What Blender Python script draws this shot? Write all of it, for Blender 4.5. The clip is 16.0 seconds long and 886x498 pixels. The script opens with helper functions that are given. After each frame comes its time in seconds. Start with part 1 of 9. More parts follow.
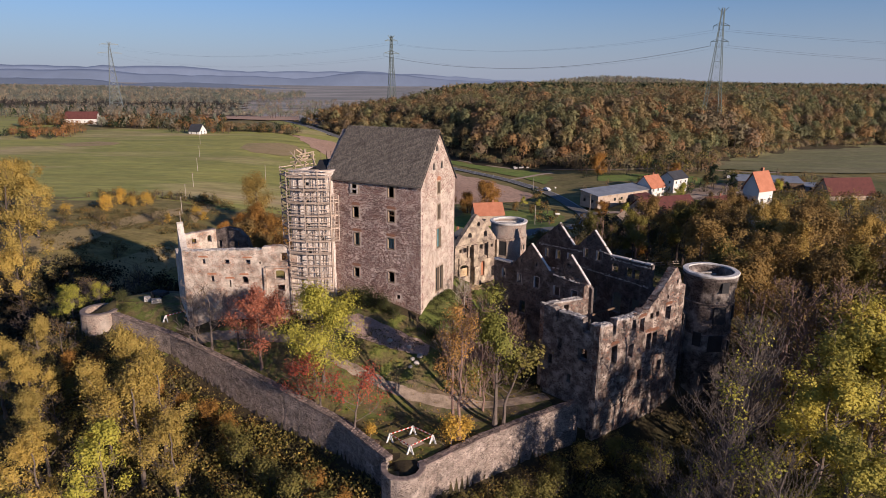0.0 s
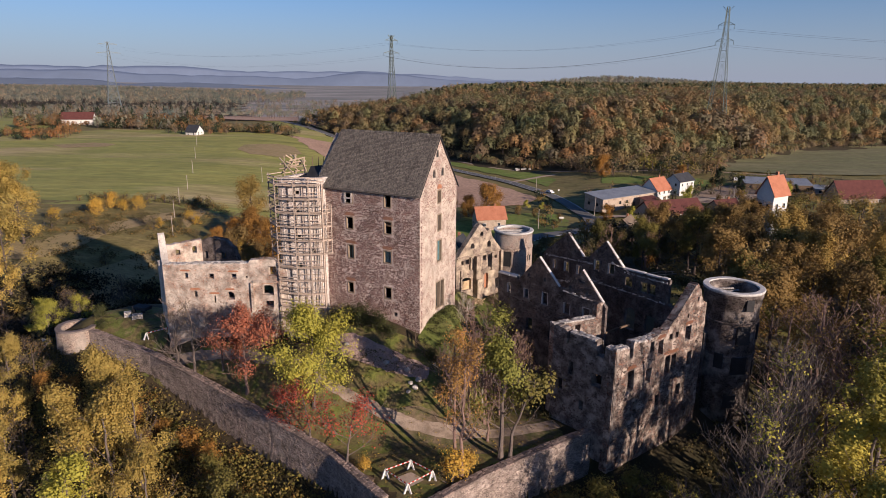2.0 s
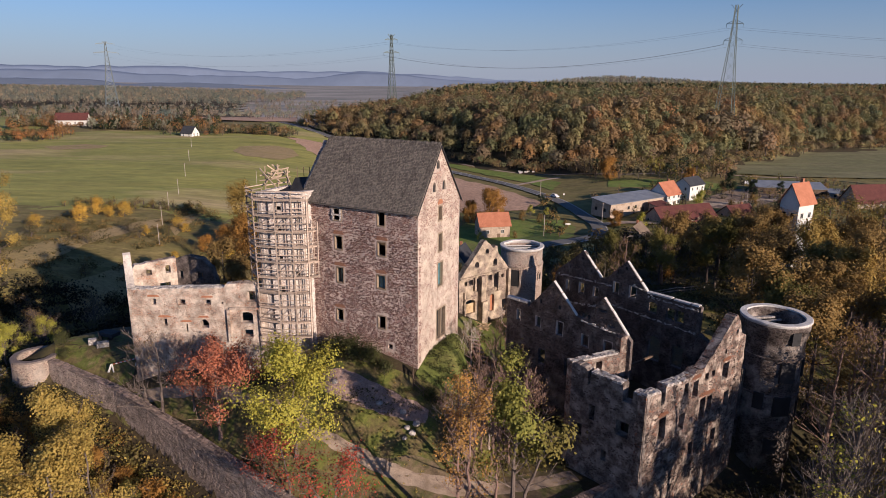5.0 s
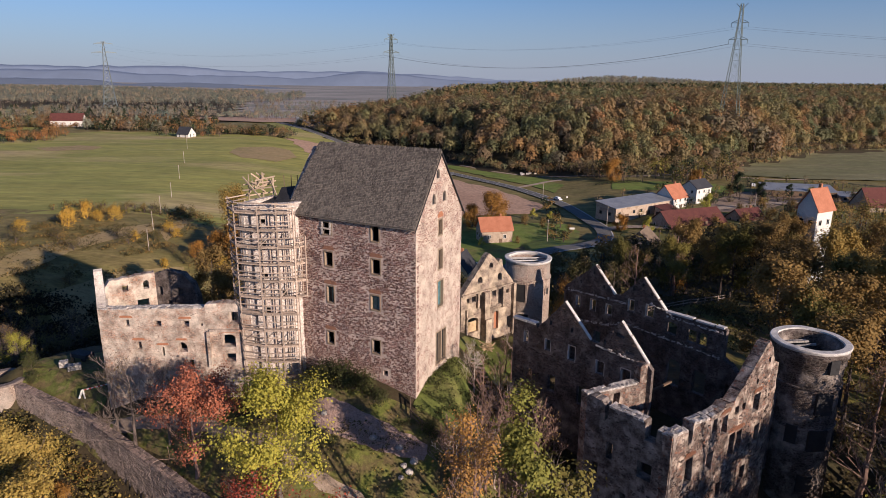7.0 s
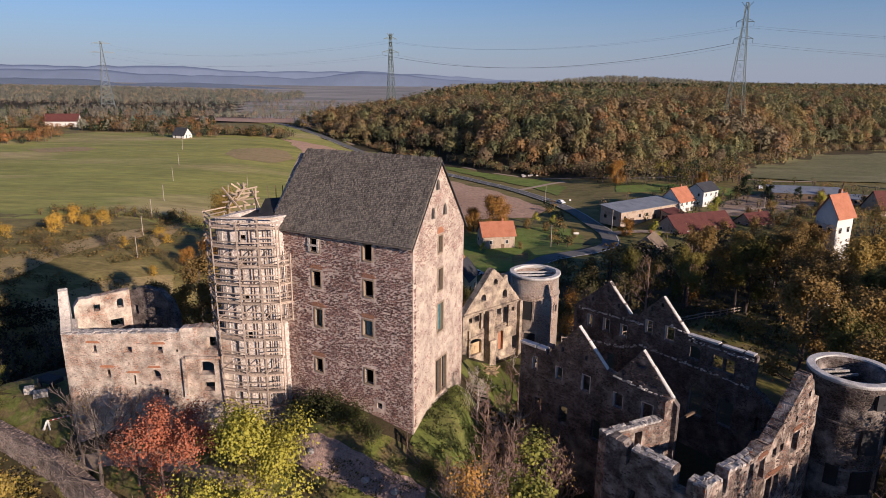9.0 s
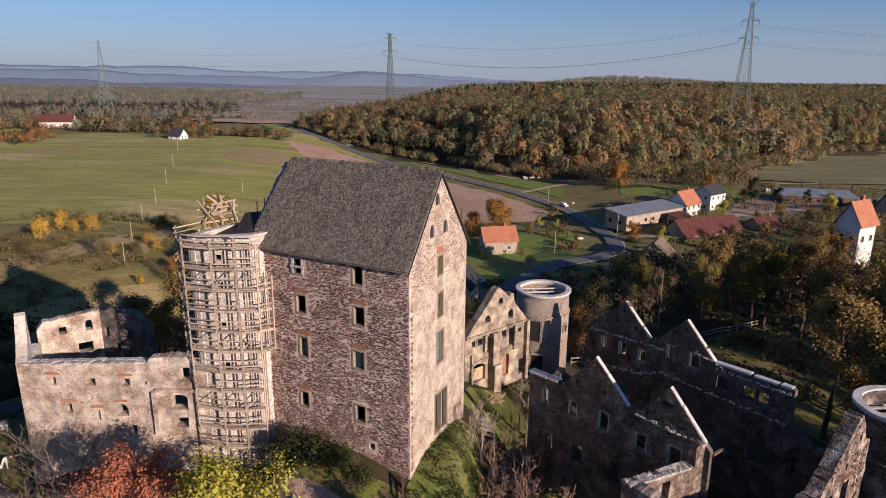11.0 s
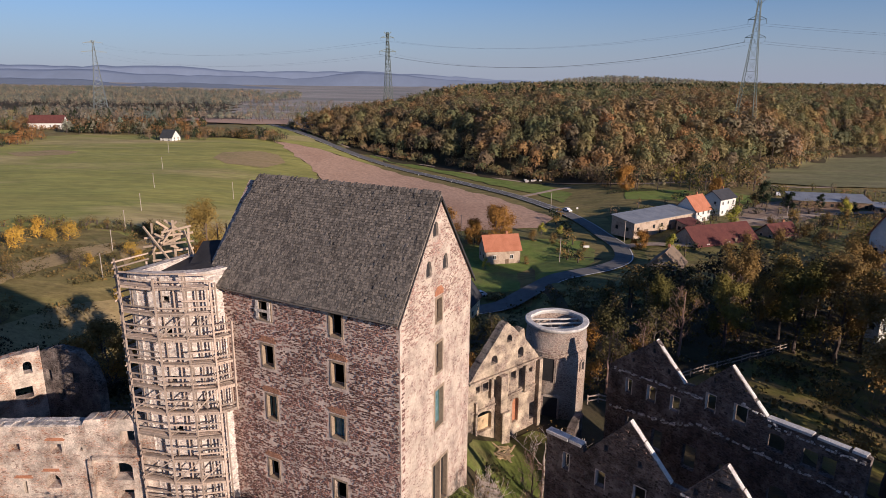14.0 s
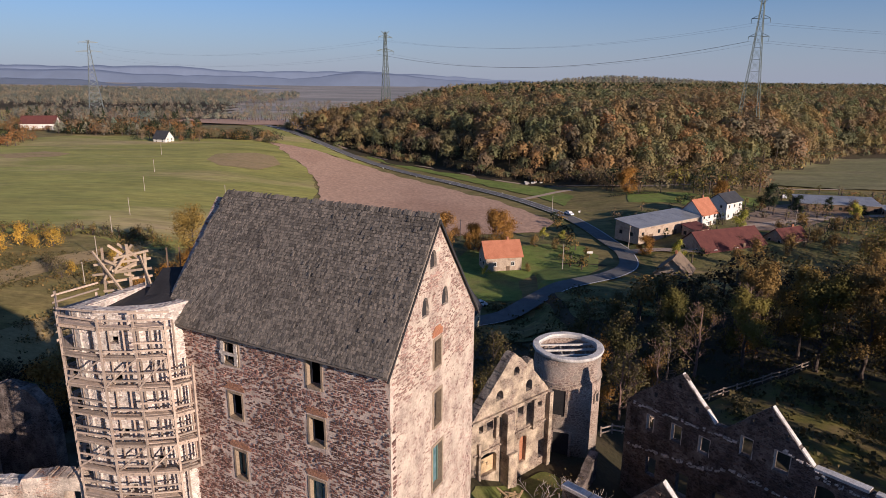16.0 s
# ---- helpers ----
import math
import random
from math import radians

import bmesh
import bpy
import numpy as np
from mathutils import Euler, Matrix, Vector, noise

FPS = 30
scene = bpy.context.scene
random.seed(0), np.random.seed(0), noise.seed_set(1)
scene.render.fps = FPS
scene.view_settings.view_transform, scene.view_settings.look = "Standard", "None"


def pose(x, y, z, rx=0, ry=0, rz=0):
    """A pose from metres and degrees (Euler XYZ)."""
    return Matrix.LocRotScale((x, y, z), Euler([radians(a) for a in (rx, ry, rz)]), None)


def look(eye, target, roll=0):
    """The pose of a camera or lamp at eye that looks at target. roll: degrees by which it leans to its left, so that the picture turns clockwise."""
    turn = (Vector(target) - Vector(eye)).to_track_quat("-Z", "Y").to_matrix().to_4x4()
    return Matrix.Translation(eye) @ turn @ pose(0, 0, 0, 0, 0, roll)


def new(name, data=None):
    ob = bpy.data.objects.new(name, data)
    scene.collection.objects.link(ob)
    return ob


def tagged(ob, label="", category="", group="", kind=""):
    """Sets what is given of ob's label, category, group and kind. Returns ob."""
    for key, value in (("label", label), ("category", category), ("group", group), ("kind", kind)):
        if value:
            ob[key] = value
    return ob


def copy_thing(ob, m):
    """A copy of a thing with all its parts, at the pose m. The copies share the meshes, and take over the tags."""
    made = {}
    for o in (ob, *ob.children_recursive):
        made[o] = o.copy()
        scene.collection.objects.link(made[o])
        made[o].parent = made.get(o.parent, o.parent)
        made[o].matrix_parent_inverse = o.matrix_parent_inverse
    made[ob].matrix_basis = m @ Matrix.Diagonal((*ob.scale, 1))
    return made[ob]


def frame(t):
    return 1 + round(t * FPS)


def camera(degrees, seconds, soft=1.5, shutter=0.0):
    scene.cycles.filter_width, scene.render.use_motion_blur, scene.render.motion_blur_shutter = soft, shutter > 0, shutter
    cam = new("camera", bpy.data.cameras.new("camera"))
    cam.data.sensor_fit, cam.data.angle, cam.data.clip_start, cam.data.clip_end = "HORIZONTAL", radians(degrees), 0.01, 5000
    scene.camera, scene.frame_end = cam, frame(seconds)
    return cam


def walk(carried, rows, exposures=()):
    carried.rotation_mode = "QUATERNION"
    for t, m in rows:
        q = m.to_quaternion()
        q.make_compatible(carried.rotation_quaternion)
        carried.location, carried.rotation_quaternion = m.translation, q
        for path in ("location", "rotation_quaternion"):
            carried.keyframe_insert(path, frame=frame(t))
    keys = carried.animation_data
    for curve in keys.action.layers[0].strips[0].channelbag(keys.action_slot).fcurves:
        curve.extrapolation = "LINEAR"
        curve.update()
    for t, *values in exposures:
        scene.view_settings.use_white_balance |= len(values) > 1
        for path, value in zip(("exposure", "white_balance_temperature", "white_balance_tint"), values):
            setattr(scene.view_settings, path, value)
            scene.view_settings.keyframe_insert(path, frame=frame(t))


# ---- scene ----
import collections

EXPOSURE_STOPS = 0.38
cam = camera(69.61, 16.0, soft=0.7)
PITCH, LEAN, SPEED, HEIGHT = 15.16, 0.52, 3.5, 31.57
YAWS = ((0, -.08), (2, -.03), (4, .03), (6, .06), (8, .07), (10, .07), (12, .06), (14, -.05), (16, -.2))


def flight(t, yaw):
    eye = Vector((-.0245 * t, SPEED * t, HEIGHT))
    flat = math.cos(radians(PITCH))
    way = Vector((-math.sin(radians(yaw)) * flat, math.cos(radians(yaw)) * flat, -math.sin(radians(PITCH))))
    return look(eye, eye + way * 10, LEAN)


walk(cam, [(t, flight(t, yaw)) for t, yaw in YAWS], [(0, EXPOSURE_STOPS, 6100, 21), (16, EXPOSURE_STOPS, 6100, 21)])

# ---- sky and sun: low autumn sun from behind, to the right ----
SUN_AZIMUTH, SUN_HEIGHT = -44.5, 16.3  # degrees, from +x towards +y
sun_way = Vector((math.cos(radians(SUN_AZIMUTH)) * math.cos(radians(SUN_HEIGHT)),
                  math.sin(radians(SUN_AZIMUTH)) * math.cos(radians(SUN_HEIGHT)), math.sin(radians(SUN_HEIGHT))))
world = bpy.data.worlds.new("autumn_sky")
scene.world = world
world.use_nodes = True
sky = world.node_tree.nodes.new("ShaderNodeTexSky")
sky.sky_type, sky.sun_disc = "NISHITA", False
sky.sun_elevation, sky.sun_rotation = radians(SUN_HEIGHT), radians(90 - SUN_AZIMUTH)
sky.altitude, sky.air_density, sky.dust_density, sky.ozone_density = 700, 1.0, 0.25, 6.0
back = world.node_tree.nodes["Background"]
tint = world.node_tree.nodes.new("ShaderNodeMix")
tint.data_type, tint.blend_type = "RGBA", "MULTIPLY"
tint.inputs[0].default_value, tint.inputs[7].default_value = 1.0, (0.98, 0.985, 0.965, 1)
world.node_tree.links.new(sky.outputs[0], tint.inputs[6])
way = world.node_tree.nodes.new("ShaderNodeTexCoord")
up = world.node_tree.nodes.new("ShaderNodeSeparateXYZ")
world.node_tree.links.new(way.outputs["Generated"], up.inputs[0])
veil = world.node_tree.nodes.new("ShaderNodeMapRange")  # thin haze that thickens towards the horizon
veil.inputs["From Min"].default_value, veil.inputs["From Max"].default_value = 0.0, 0.14
veil.inputs["To Min"].default_value, veil.inputs["To Max"].default_value = 0.82, 0.0
world.node_tree.links.new(up.outputs["Z"], veil.inputs["Value"])
haze = world.node_tree.nodes.new("ShaderNodeMix")
haze.data_type = "RGBA"
haze.inputs[7].default_value = (3.3, 3.7, 4.35, 1)
world.node_tree.links.new(veil.outputs[0], haze.inputs[0])
world.node_tree.links.new(tint.outputs[2], haze.inputs[6])
world.node_tree.links.new(haze.outputs[2], back.inputs[0])
back.inputs[1].default_value = 0.076
lamp = bpy.data.lights.new("sun", "SUN")
lamp.energy, lamp.angle, lamp.color = 5.0, radians(0.55), (1.0, 0.83, 0.61)
new("sun", lamp).matrix_world = look(sun_way * 50, (0, 0, 0))


# ---- materials ----
def shader(name, rough=0.9, metal=0.0):
    m = bpy.data.materials.new(name)
    m.use_nodes = True
    b = m.node_tree.nodes["Principled BSDF"]
    b.inputs["Roughness"].default_value, b.inputs["Metallic"].default_value = rough, metal
    b.inputs["Specular IOR Level"].default_value = 0.25
    return m, m.node_tree.nodes, m.node_tree.links, b


def tex_coords(nodes, links, scale=(1, 1, 1)):
    c = nodes.new("ShaderNodeTexCoord")
    mp = nodes.new("ShaderNodeMapping")
    mp.inputs["Scale"].default_value = scale
    links.new(c.outputs["Object"], mp.inputs[0])
    return mp.outputs[0]


def noise_node(nodes, links, vec, scale, detail=4, rough=0.6):
    n = nodes.new("ShaderNodeTexNoise")
    n.inputs["Scale"].default_value, n.inputs["Detail"].default_value, n.inputs["Roughness"].default_value = scale, detail, rough
    links.new(vec, n.inputs["Vector"])
    return n.outputs["Fac"]


def ramp_node(nodes, links, fac, stops):
    r = nodes.new("ShaderNodeValToRGB")
    e = r.color_ramp.elements
    while len(e) < len(stops):
        e.new(0.5)
    for el, (at, col) in zip(e, stops):
        el.position, el.color = at, (*col, 1)
    links.new(fac, r.inputs[0])
    return r.outputs[0]


def mix_node(nodes, links, fac, a, b, how="MIX"):
    m = nodes.new("ShaderNodeMix")
    m.data_type, m.blend_type = "RGBA", how
    for key, v in ((0, fac), (6, a), (7, b)):
        if isinstance(v, (int, float)):
            m.inputs[key].default_value = v
        elif isinstance(v, tuple):
            m.inputs[key].default_value = (*v, 1)
        else:
            links.new(v, m.inputs[key])
    return m.outputs[2]


def bump_node(nodes, links, b, height, strength, distance):
    n = nodes.new("ShaderNodeBump")
    n.inputs["Strength"].default_value, n.inputs["Distance"].default_value = strength, distance
    links.new(height, n.inputs["Height"])
    links.new(n.outputs[0], b.inputs["Normal"])


def grainy(name, cols, scale=0.6, fine=9.0, rough=0.9, metal=0.0, bump=0.3, depth=0.03, stretch=(1, 1, 1), spread=0.25, vary=None, vary_by=1.0, blotch=None):
    """A surface whose colour wanders between cols at one scale, with finer grain and relief. vary: 'object' or 'island' shifts it piece by piece."""
    m, nodes, links, b = shader(name, rough, metal)
    v = tex_coords(nodes, links, stretch)
    big = noise_node(nodes, links, v, scale, 5)
    n = len(cols)
    stops = [(0.5 + spread * (2 * i / max(n - 1, 1) - 1), c) for i, c in enumerate(cols)]
    col = ramp_node(nodes, links, big, stops)
    small = noise_node(nodes, links, v, fine, 6, 0.7)
    grain = ramp_node(nodes, links, small, [(0.25, (0.62, 0.62, 0.62)), (0.75, (1.3, 1.3, 1.3))])
    col = mix_node(nodes, links, 1.0, col, grain, "MULTIPLY")
    if blotch:
        wide = noise_node(nodes, links, v, blotch[0], 5, 0.65)
        col = mix_node(nodes, links, 1.0, col, ramp_node(nodes, links, wide, [(0.32, (blotch[1],) * 3), (0.68, (blotch[2],) * 3)]), "MULTIPLY")
    if vary:
        if vary == "object":
            rnd = nodes.new("ShaderNodeObjectInfo").outputs["Random"]
        else:
            rnd = nodes.new("ShaderNodeNewGeometry").outputs["Random Per Island"]
        shift = ramp_node(nodes, links, rnd, [(0.0, (1 - 0.34 * vary_by,) * 3), (0.5, (1, 1, 1)), (1.0, (1 + 0.38 * vary_by, 1 + 0.34 * vary_by, 1 + 0.3 * vary_by))])
        col = mix_node(nodes, links, 1.0, col, shift, "MULTIPLY")
    links.new(col, b.inputs["Base Color"])
    if bump:
        bump_node(nodes, links, b, small, bump, depth)
    return m


def rubble(name, stones, mortar, size=(0.45, 0.22), joint=0.06, plaster=None, cover=0.5, patch=0.35, stains=(0.55, 1.15), fade=0.05):
    """Rough coursed masonry: random stones in mortar, with patches of old plaster where it has held."""
    m, nodes, links, b = shader(name, 0.93)
    v = tex_coords(nodes, links)
    warp = nodes.new("ShaderNodeTexNoise")
    warp.inputs["Scale"].default_value = 2.3
    links.new(v, warp.inputs["Vector"])
    add = nodes.new("ShaderNodeVectorMath")
    add.operation = "MULTIPLY_ADD"
    add.inputs[1].default_value = (0.16, 0.16, 0.10)
    links.new(warp.outputs["Color"], add.inputs[0])
    links.new(v, add.inputs[2])
    mp = nodes.new("ShaderNodeMapping")
    mp.inputs["Scale"].default_value = (1 / size[0], 1 / size[0], 1 / size[1])
    links.new(add.outputs[0], mp.inputs[0])
    cell = nodes.new("ShaderNodeTexVoronoi")
    cell.inputs["Scale"].default_value = 1.0
    links.new(mp.outputs[0], cell.inputs["Vector"])
    edge = nodes.new("ShaderNodeTexVoronoi")
    edge.feature = "DISTANCE_TO_EDGE"
    edge.inputs["Scale"].default_value = 1.0
    links.new(mp.outputs[0], edge.inputs["Vector"])
    n = len(stones)
    sep = nodes.new("ShaderNodeSeparateColor")
    links.new(cell.outputs["Color"], sep.inputs[0])
    col = ramp_node(nodes, links, sep.outputs[0], [(i / max(n - 1, 1), c) for i, c in enumerate(stones)])
    joint_f = ramp_node(nodes, links, edge.outputs["Distance"], [(joint * 0.5, (0, 0, 0)), (joint * 2.2, (1, 1, 1))])
    col = mix_node(nodes, links, joint_f, mortar, col)
    small = noise_node(nodes, links, v, 7.0, 6, 0.7)
    big = noise_node(nodes, links, v, patch, 5, 0.6)
    height = joint_f
    if plaster:
        keep = ramp_node(nodes, links, big, [(cover - fade, (1, 1, 1)), (cover + fade, (0, 0, 0))])
        pl = mix_node(nodes, links, small, tuple(c * 0.8 for c in plaster), plaster)
        col = mix_node(nodes, links, keep, col, pl)
    stain = ramp_node(nodes, links, noise_node(nodes, links, v, 0.8, 6, 0.65), [(0.3, (stains[0],) * 3), (0.7, (stains[1],) * 3)])
    col = mix_node(nodes, links, 1.0, col, stain, "MULTIPLY")
    grain = ramp_node(nodes, links, small, [(0.25, (0.7, 0.7, 0.7)), (0.75, (1.25, 1.25, 1.25))])
    col = mix_node(nodes, links, 1.0, col, grain, "MULTIPLY")
    links.new(col, b.inputs["Base Color"])
    bump_node(nodes, links, b, height, 0.6, 0.05)
    return m


def leafy(name, cols, rough=0.75, crowns=False):
    """Leaves: the colour changes from leaf to leaf, and from tree to tree in a wood of many crowns; some light comes through."""
    m, nodes, links, b = shader(name, rough)
    rnd = nodes.new("ShaderNodeNewGeometry").outputs["Random Per Island"]
    n = len(cols)
    mean = [sum(c[i] for c in cols) / n for i in range(3)]
    own = 0.3 if crowns else 0.55
    cols = [tuple(own * c[i] + (1 - own) * mean[i] for i in range(3)) for c in cols]
    col = ramp_node(nodes, links, rnd, [(i / max(n - 1, 1), c) for i, c in enumerate(cols)])
    obj = nodes.new("ShaderNodeObjectInfo").outputs["Random"]
    shift = ramp_node(nodes, links, obj, [(0, (0.8, 0.82, 0.85)), (1, (1.2, 1.15, 1.05))])
    col = mix_node(nodes, links, 1.0, col, shift, "MULTIPLY")
    if crowns:
        at = nodes.new("ShaderNodeAttribute")
        at.attribute_name = "tone"
        tone = ramp_node(nodes, links, at.outputs["Fac"], [(0, (0.68, 0.78, 0.74)), (0.25, (1.0, 0.92, 0.8)), (0.5, (0.78, 0.92, 0.78)), (0.75, (1.12, 1.06, 0.86)), (0.92, (1.22, 1.1, 0.85)), (1, (1.25, 1.0, 0.8))])
        col = mix_node(nodes, links, 1.0, col, tone, "MULTIPLY")
    links.new(col, b.inputs["Base Color"])
    thin = nodes.new("ShaderNodeBsdfTranslucent")
    links.new(col, thin.inputs[0])
    mix = nodes.new("ShaderNodeMixShader")
    mix.inputs[0].default_value = 0.32 if crowns else 0.16
    links.new(b.outputs[0], mix.inputs[1])
    links.new(thin.outputs[0], mix.inputs[2])
    links.new(mix.outputs[0], nodes["Material Output"].inputs[0])
    return m


MAROON = ((0.12, 0.064, 0.055), (0.2, 0.11, 0.092), (0.31, 0.19, 0.158), (0.13, 0.07, 0.06), (0.29, 0.18, 0.147), (0.18, 0.098, 0.082))
M = dict(
    mortar=grainy("pale_mortar", ((0.43, 0.32, 0.27), (0.64, 0.515, 0.44), (0.31, 0.21, 0.175)), 0.9, 12, bump=0.5, depth=0.04, blotch=(0.4, 0.72, 1.15)),
    keep_plaster=rubble("worn_lime_plaster", ((0.26, 0.165, 0.14), (0.38, 0.27, 0.225), (0.2, 0.12, 0.105), (0.46, 0.35, 0.295)), (0.54, 0.44, 0.37), (0.34, 0.16), 0.07, (0.66, 0.55, 0.455), 0.53, 1.0, (0.72, 1.1), 0.1),
    gable_top=rubble("bare_gable_masonry", MAROON, (0.52, 0.41, 0.35), (0.36, 0.18), 0.11, (0.6, 0.48, 0.4), 0.45, 0.7, (0.8, 1.1)),
    white_rubble=rubble("whitewashed_rubble", ((0.55, 0.46, 0.42), (0.42, 0.33, 0.31), (0.62, 0.54, 0.48), (0.3, 0.22, 0.22)), (0.66, 0.6, 0.54), (0.4, 0.22), 0.12),
    ruin=rubble("ruin_masonry", ((0.06, 0.047, 0.043), (0.13, 0.098, 0.088), (0.085, 0.065, 0.06), (0.2, 0.15, 0.135)), (0.2, 0.165, 0.148), (0.34, 0.17), 0.09, (0.33, 0.276, 0.246), 0.43, 0.55, (0.28, 1.15), 0.09),
    ruin_left=rubble("pale_ruin_plaster", ((0.14, 0.09, 0.075), (0.32, 0.2, 0.15), (0.46, 0.18, 0.09), (0.22, 0.135, 0.105), (0.48, 0.36, 0.29)), (0.5, 0.4, 0.325), (0.24, 0.11), 0.09, (0.8, 0.68, 0.57), 0.5, 0.55, (0.42, 1.2), 0.1),
    # stained plaster, its dark patches deepened to carry the trees' dappled shade
    front_ruin=rubble("stained_dappled_ruin_plaster", ((0.07, 0.048, 0.042), (0.21, 0.13, 0.1), (0.11, 0.078, 0.068), (0.36, 0.15, 0.09)), (0.27, 0.215, 0.185), (0.36, 0.18), 0.08, (0.58, 0.475, 0.395), 0.46, 1.0, (0.24, 1.2), 0.06),
    gable_house=rubble("ochre_plaster", ((0.12, 0.082, 0.066), (0.34, 0.25, 0.195), (0.2, 0.125, 0.095)), (0.36, 0.29, 0.235), (0.34, 0.17), 0.1, (0.6, 0.485, 0.36), 0.5, 0.75, (0.4, 1.2), 0.08),
    tower_stone=rubble("tower_masonry", ((0.17, 0.12, 0.1), (0.3, 0.215, 0.18), (0.23, 0.16, 0.13), (0.37, 0.28, 0.235)), (0.46, 0.37, 0.3), (0.36, 0.2), 0.07, (0.52, 0.44, 0.375), 0.44, 0.4, (0.55, 1.15), 0.08),
    dark_tower=rubble("patchy_tower_masonry", ((0.035, 0.027, 0.024), (0.1, 0.073, 0.066), (0.06, 0.045, 0.04), (0.16, 0.115, 0.1)), (0.17, 0.14, 0.122), (0.4, 0.2), 0.08, (0.36, 0.305, 0.27), 0.45, 0.5, (0.32, 1.2), 0.06),
    curtain=rubble("curtain_wall_stone", ((0.075, 0.056, 0.05), (0.22, 0.165, 0.14), (0.125, 0.09, 0.08), (0.36, 0.28, 0.235)), (0.4, 0.325, 0.275), (0.34, 0.17), 0.12, (0.5, 0.41, 0.36), 0.4, 0.6, (0.4, 1.25), 0.1),
    white_coping=grainy("whitish_cement_coping", ((0.42, 0.39, 0.37), (0.66, 0.63, 0.59), (0.54, 0.505, 0.475)), 1.6, 10, bump=0.4, depth=0.03, blotch=(1.2, 0.75, 1.1)),
    ledge_stones=grainy("crumbling_ledge_stones", ((0.3, 0.27, 0.25), (0.6, 0.56, 0.52), (0.42, 0.38, 0.35)), 3.0, 11, bump=0.6, vary="island"),
    ruin_stones=grainy("sooty_ruin_stones", ((0.06, 0.045, 0.04), (0.15, 0.11, 0.095), (0.09, 0.068, 0.06), (0.24, 0.175, 0.145)), 1.2, 14, bump=0.6, depth=0.02, vary="island", vary_by=1.2, blotch=(0.4, 0.5, 1.3)),
    curtain_stones=grainy("grey_brown_wall_stones", ((0.15, 0.115, 0.1), (0.28, 0.22, 0.19), (0.2, 0.155, 0.135)), 1.6, 14, bump=0.6, depth=0.03, vary="island", vary_by=0.8, blotch=(0.4, 0.6, 1.2)),
    wing_stones=grainy("pinkish_wall_stones", ((0.3, 0.21, 0.17), (0.46, 0.35, 0.29), (0.36, 0.2, 0.14)), 1.4, 14, bump=0.6, depth=0.03, vary="island", vary_by=1.2, blotch=(0.5, 0.6, 1.2)),
    # the front plaster again, darkened for the wall that lies in shade
    shade_plaster=rubble("shaded_grey_stained_plaster", ((0.06, 0.045, 0.04), (0.16, 0.118, 0.1), (0.1, 0.075, 0.066)), (0.2, 0.165, 0.145), (0.36, 0.18), 0.09, (0.4, 0.34, 0.3), 0.5, 0.9, (0.32, 1.2), 0.07),
    sunlit_jamb=grainy("pale_sunlit_jamb", ((0.42, 0.36, 0.31), (0.56, 0.49, 0.43), (0.36, 0.3, 0.26)), 2.0, 10, bump=0.4),
    coping=grainy("pale_coping", ((0.13, 0.115, 0.108), (0.6, 0.56, 0.52), (0.3, 0.27, 0.25), (0.72, 0.68, 0.63)), 3.4, 11, bump=0.9, depth=0.08, vary="object"),
    wall_cap=grainy("rough_wall_cap", ((0.13, 0.1, 0.095), (0.26, 0.21, 0.19), (0.18, 0.145, 0.13), (0.33, 0.27, 0.24)), 2.4, 9, bump=0.9, depth=0.08, vary="object", vary_by=0.7),
    cap_stones=grainy("rough_cap_stones", ((0.12, 0.09, 0.08), (0.25, 0.19, 0.165), (0.17, 0.13, 0.115), (0.34, 0.27, 0.235)), 2.4, 9, bump=0.8, depth=0.06, vary="island", vary_by=1.1),
    concrete=grainy("grey_concrete_rim", ((0.33, 0.31, 0.3), (0.5, 0.47, 0.44)), 0.9, 8, bump=0.4),
    sandstone=grainy("ochre_sandstone", ((0.22, 0.165, 0.125), (0.32, 0.245, 0.175), (0.19, 0.14, 0.105)), 1.5, 10, bump=0.3),
    facade_brick=grainy("faded_brick", ((0.28, 0.14, 0.09), (0.38, 0.2, 0.13), (0.22, 0.11, 0.075)), 2.5, 12, bump=0.5),
    old_brick=grainy("sooty_old_brick", ((0.12, 0.055, 0.035), (0.22, 0.1, 0.06), (0.09, 0.05, 0.04)), 2.5, 12, bump=0.5),
    brick=grainy("orange_brick", ((0.32, 0.13, 0.07), (0.45, 0.2, 0.11), (0.28, 0.12, 0.08)), 2.5, 12, bump=0.4),
    shingle=grainy("weathered_shingle", ((0.085, 0.074, 0.064), (0.165, 0.145, 0.125), (0.115, 0.1, 0.086)), 0.7, 14, rough=0.85, vary="object", vary_by=1.25, bump=0.4, depth=0.01),
    shingle_joined=grainy("weathered_shingles", ((0.085, 0.074, 0.064), (0.165, 0.145, 0.125), (0.115, 0.1, 0.086)), 0.7, 14, rough=0.85, vary="island", vary_by=1.25, bump=0.4, depth=0.01),
    stone=grainy("maroon_stone", MAROON[:3], 3.0, 16, vary="object", vary_by=1.5, bump=0.6, depth=0.02, blotch=(0.35, 0.65, 1.25)),
    stone_joined=grainy("maroon_stones", MAROON[:3], 3.0, 16, vary="island", vary_by=1.5, bump=0.6, depth=0.02, blotch=(0.35, 0.65, 1.25)),
    white_stone=grainy("whitewashed_stones", ((0.5, 0.42, 0.38), (0.62, 0.55, 0.5), (0.4, 0.31, 0.29)), 3.0, 14, vary="island", bump=0.6, depth=0.02),
    gable_stone=grainy("pinkish_gable_stones", ((0.22, 0.135, 0.115), (0.34, 0.22, 0.185), (0.16, 0.092, 0.08)), 3.0, 16, vary="island", bump=0.6, depth=0.02, blotch=(0.5, 0.7, 1.2)),
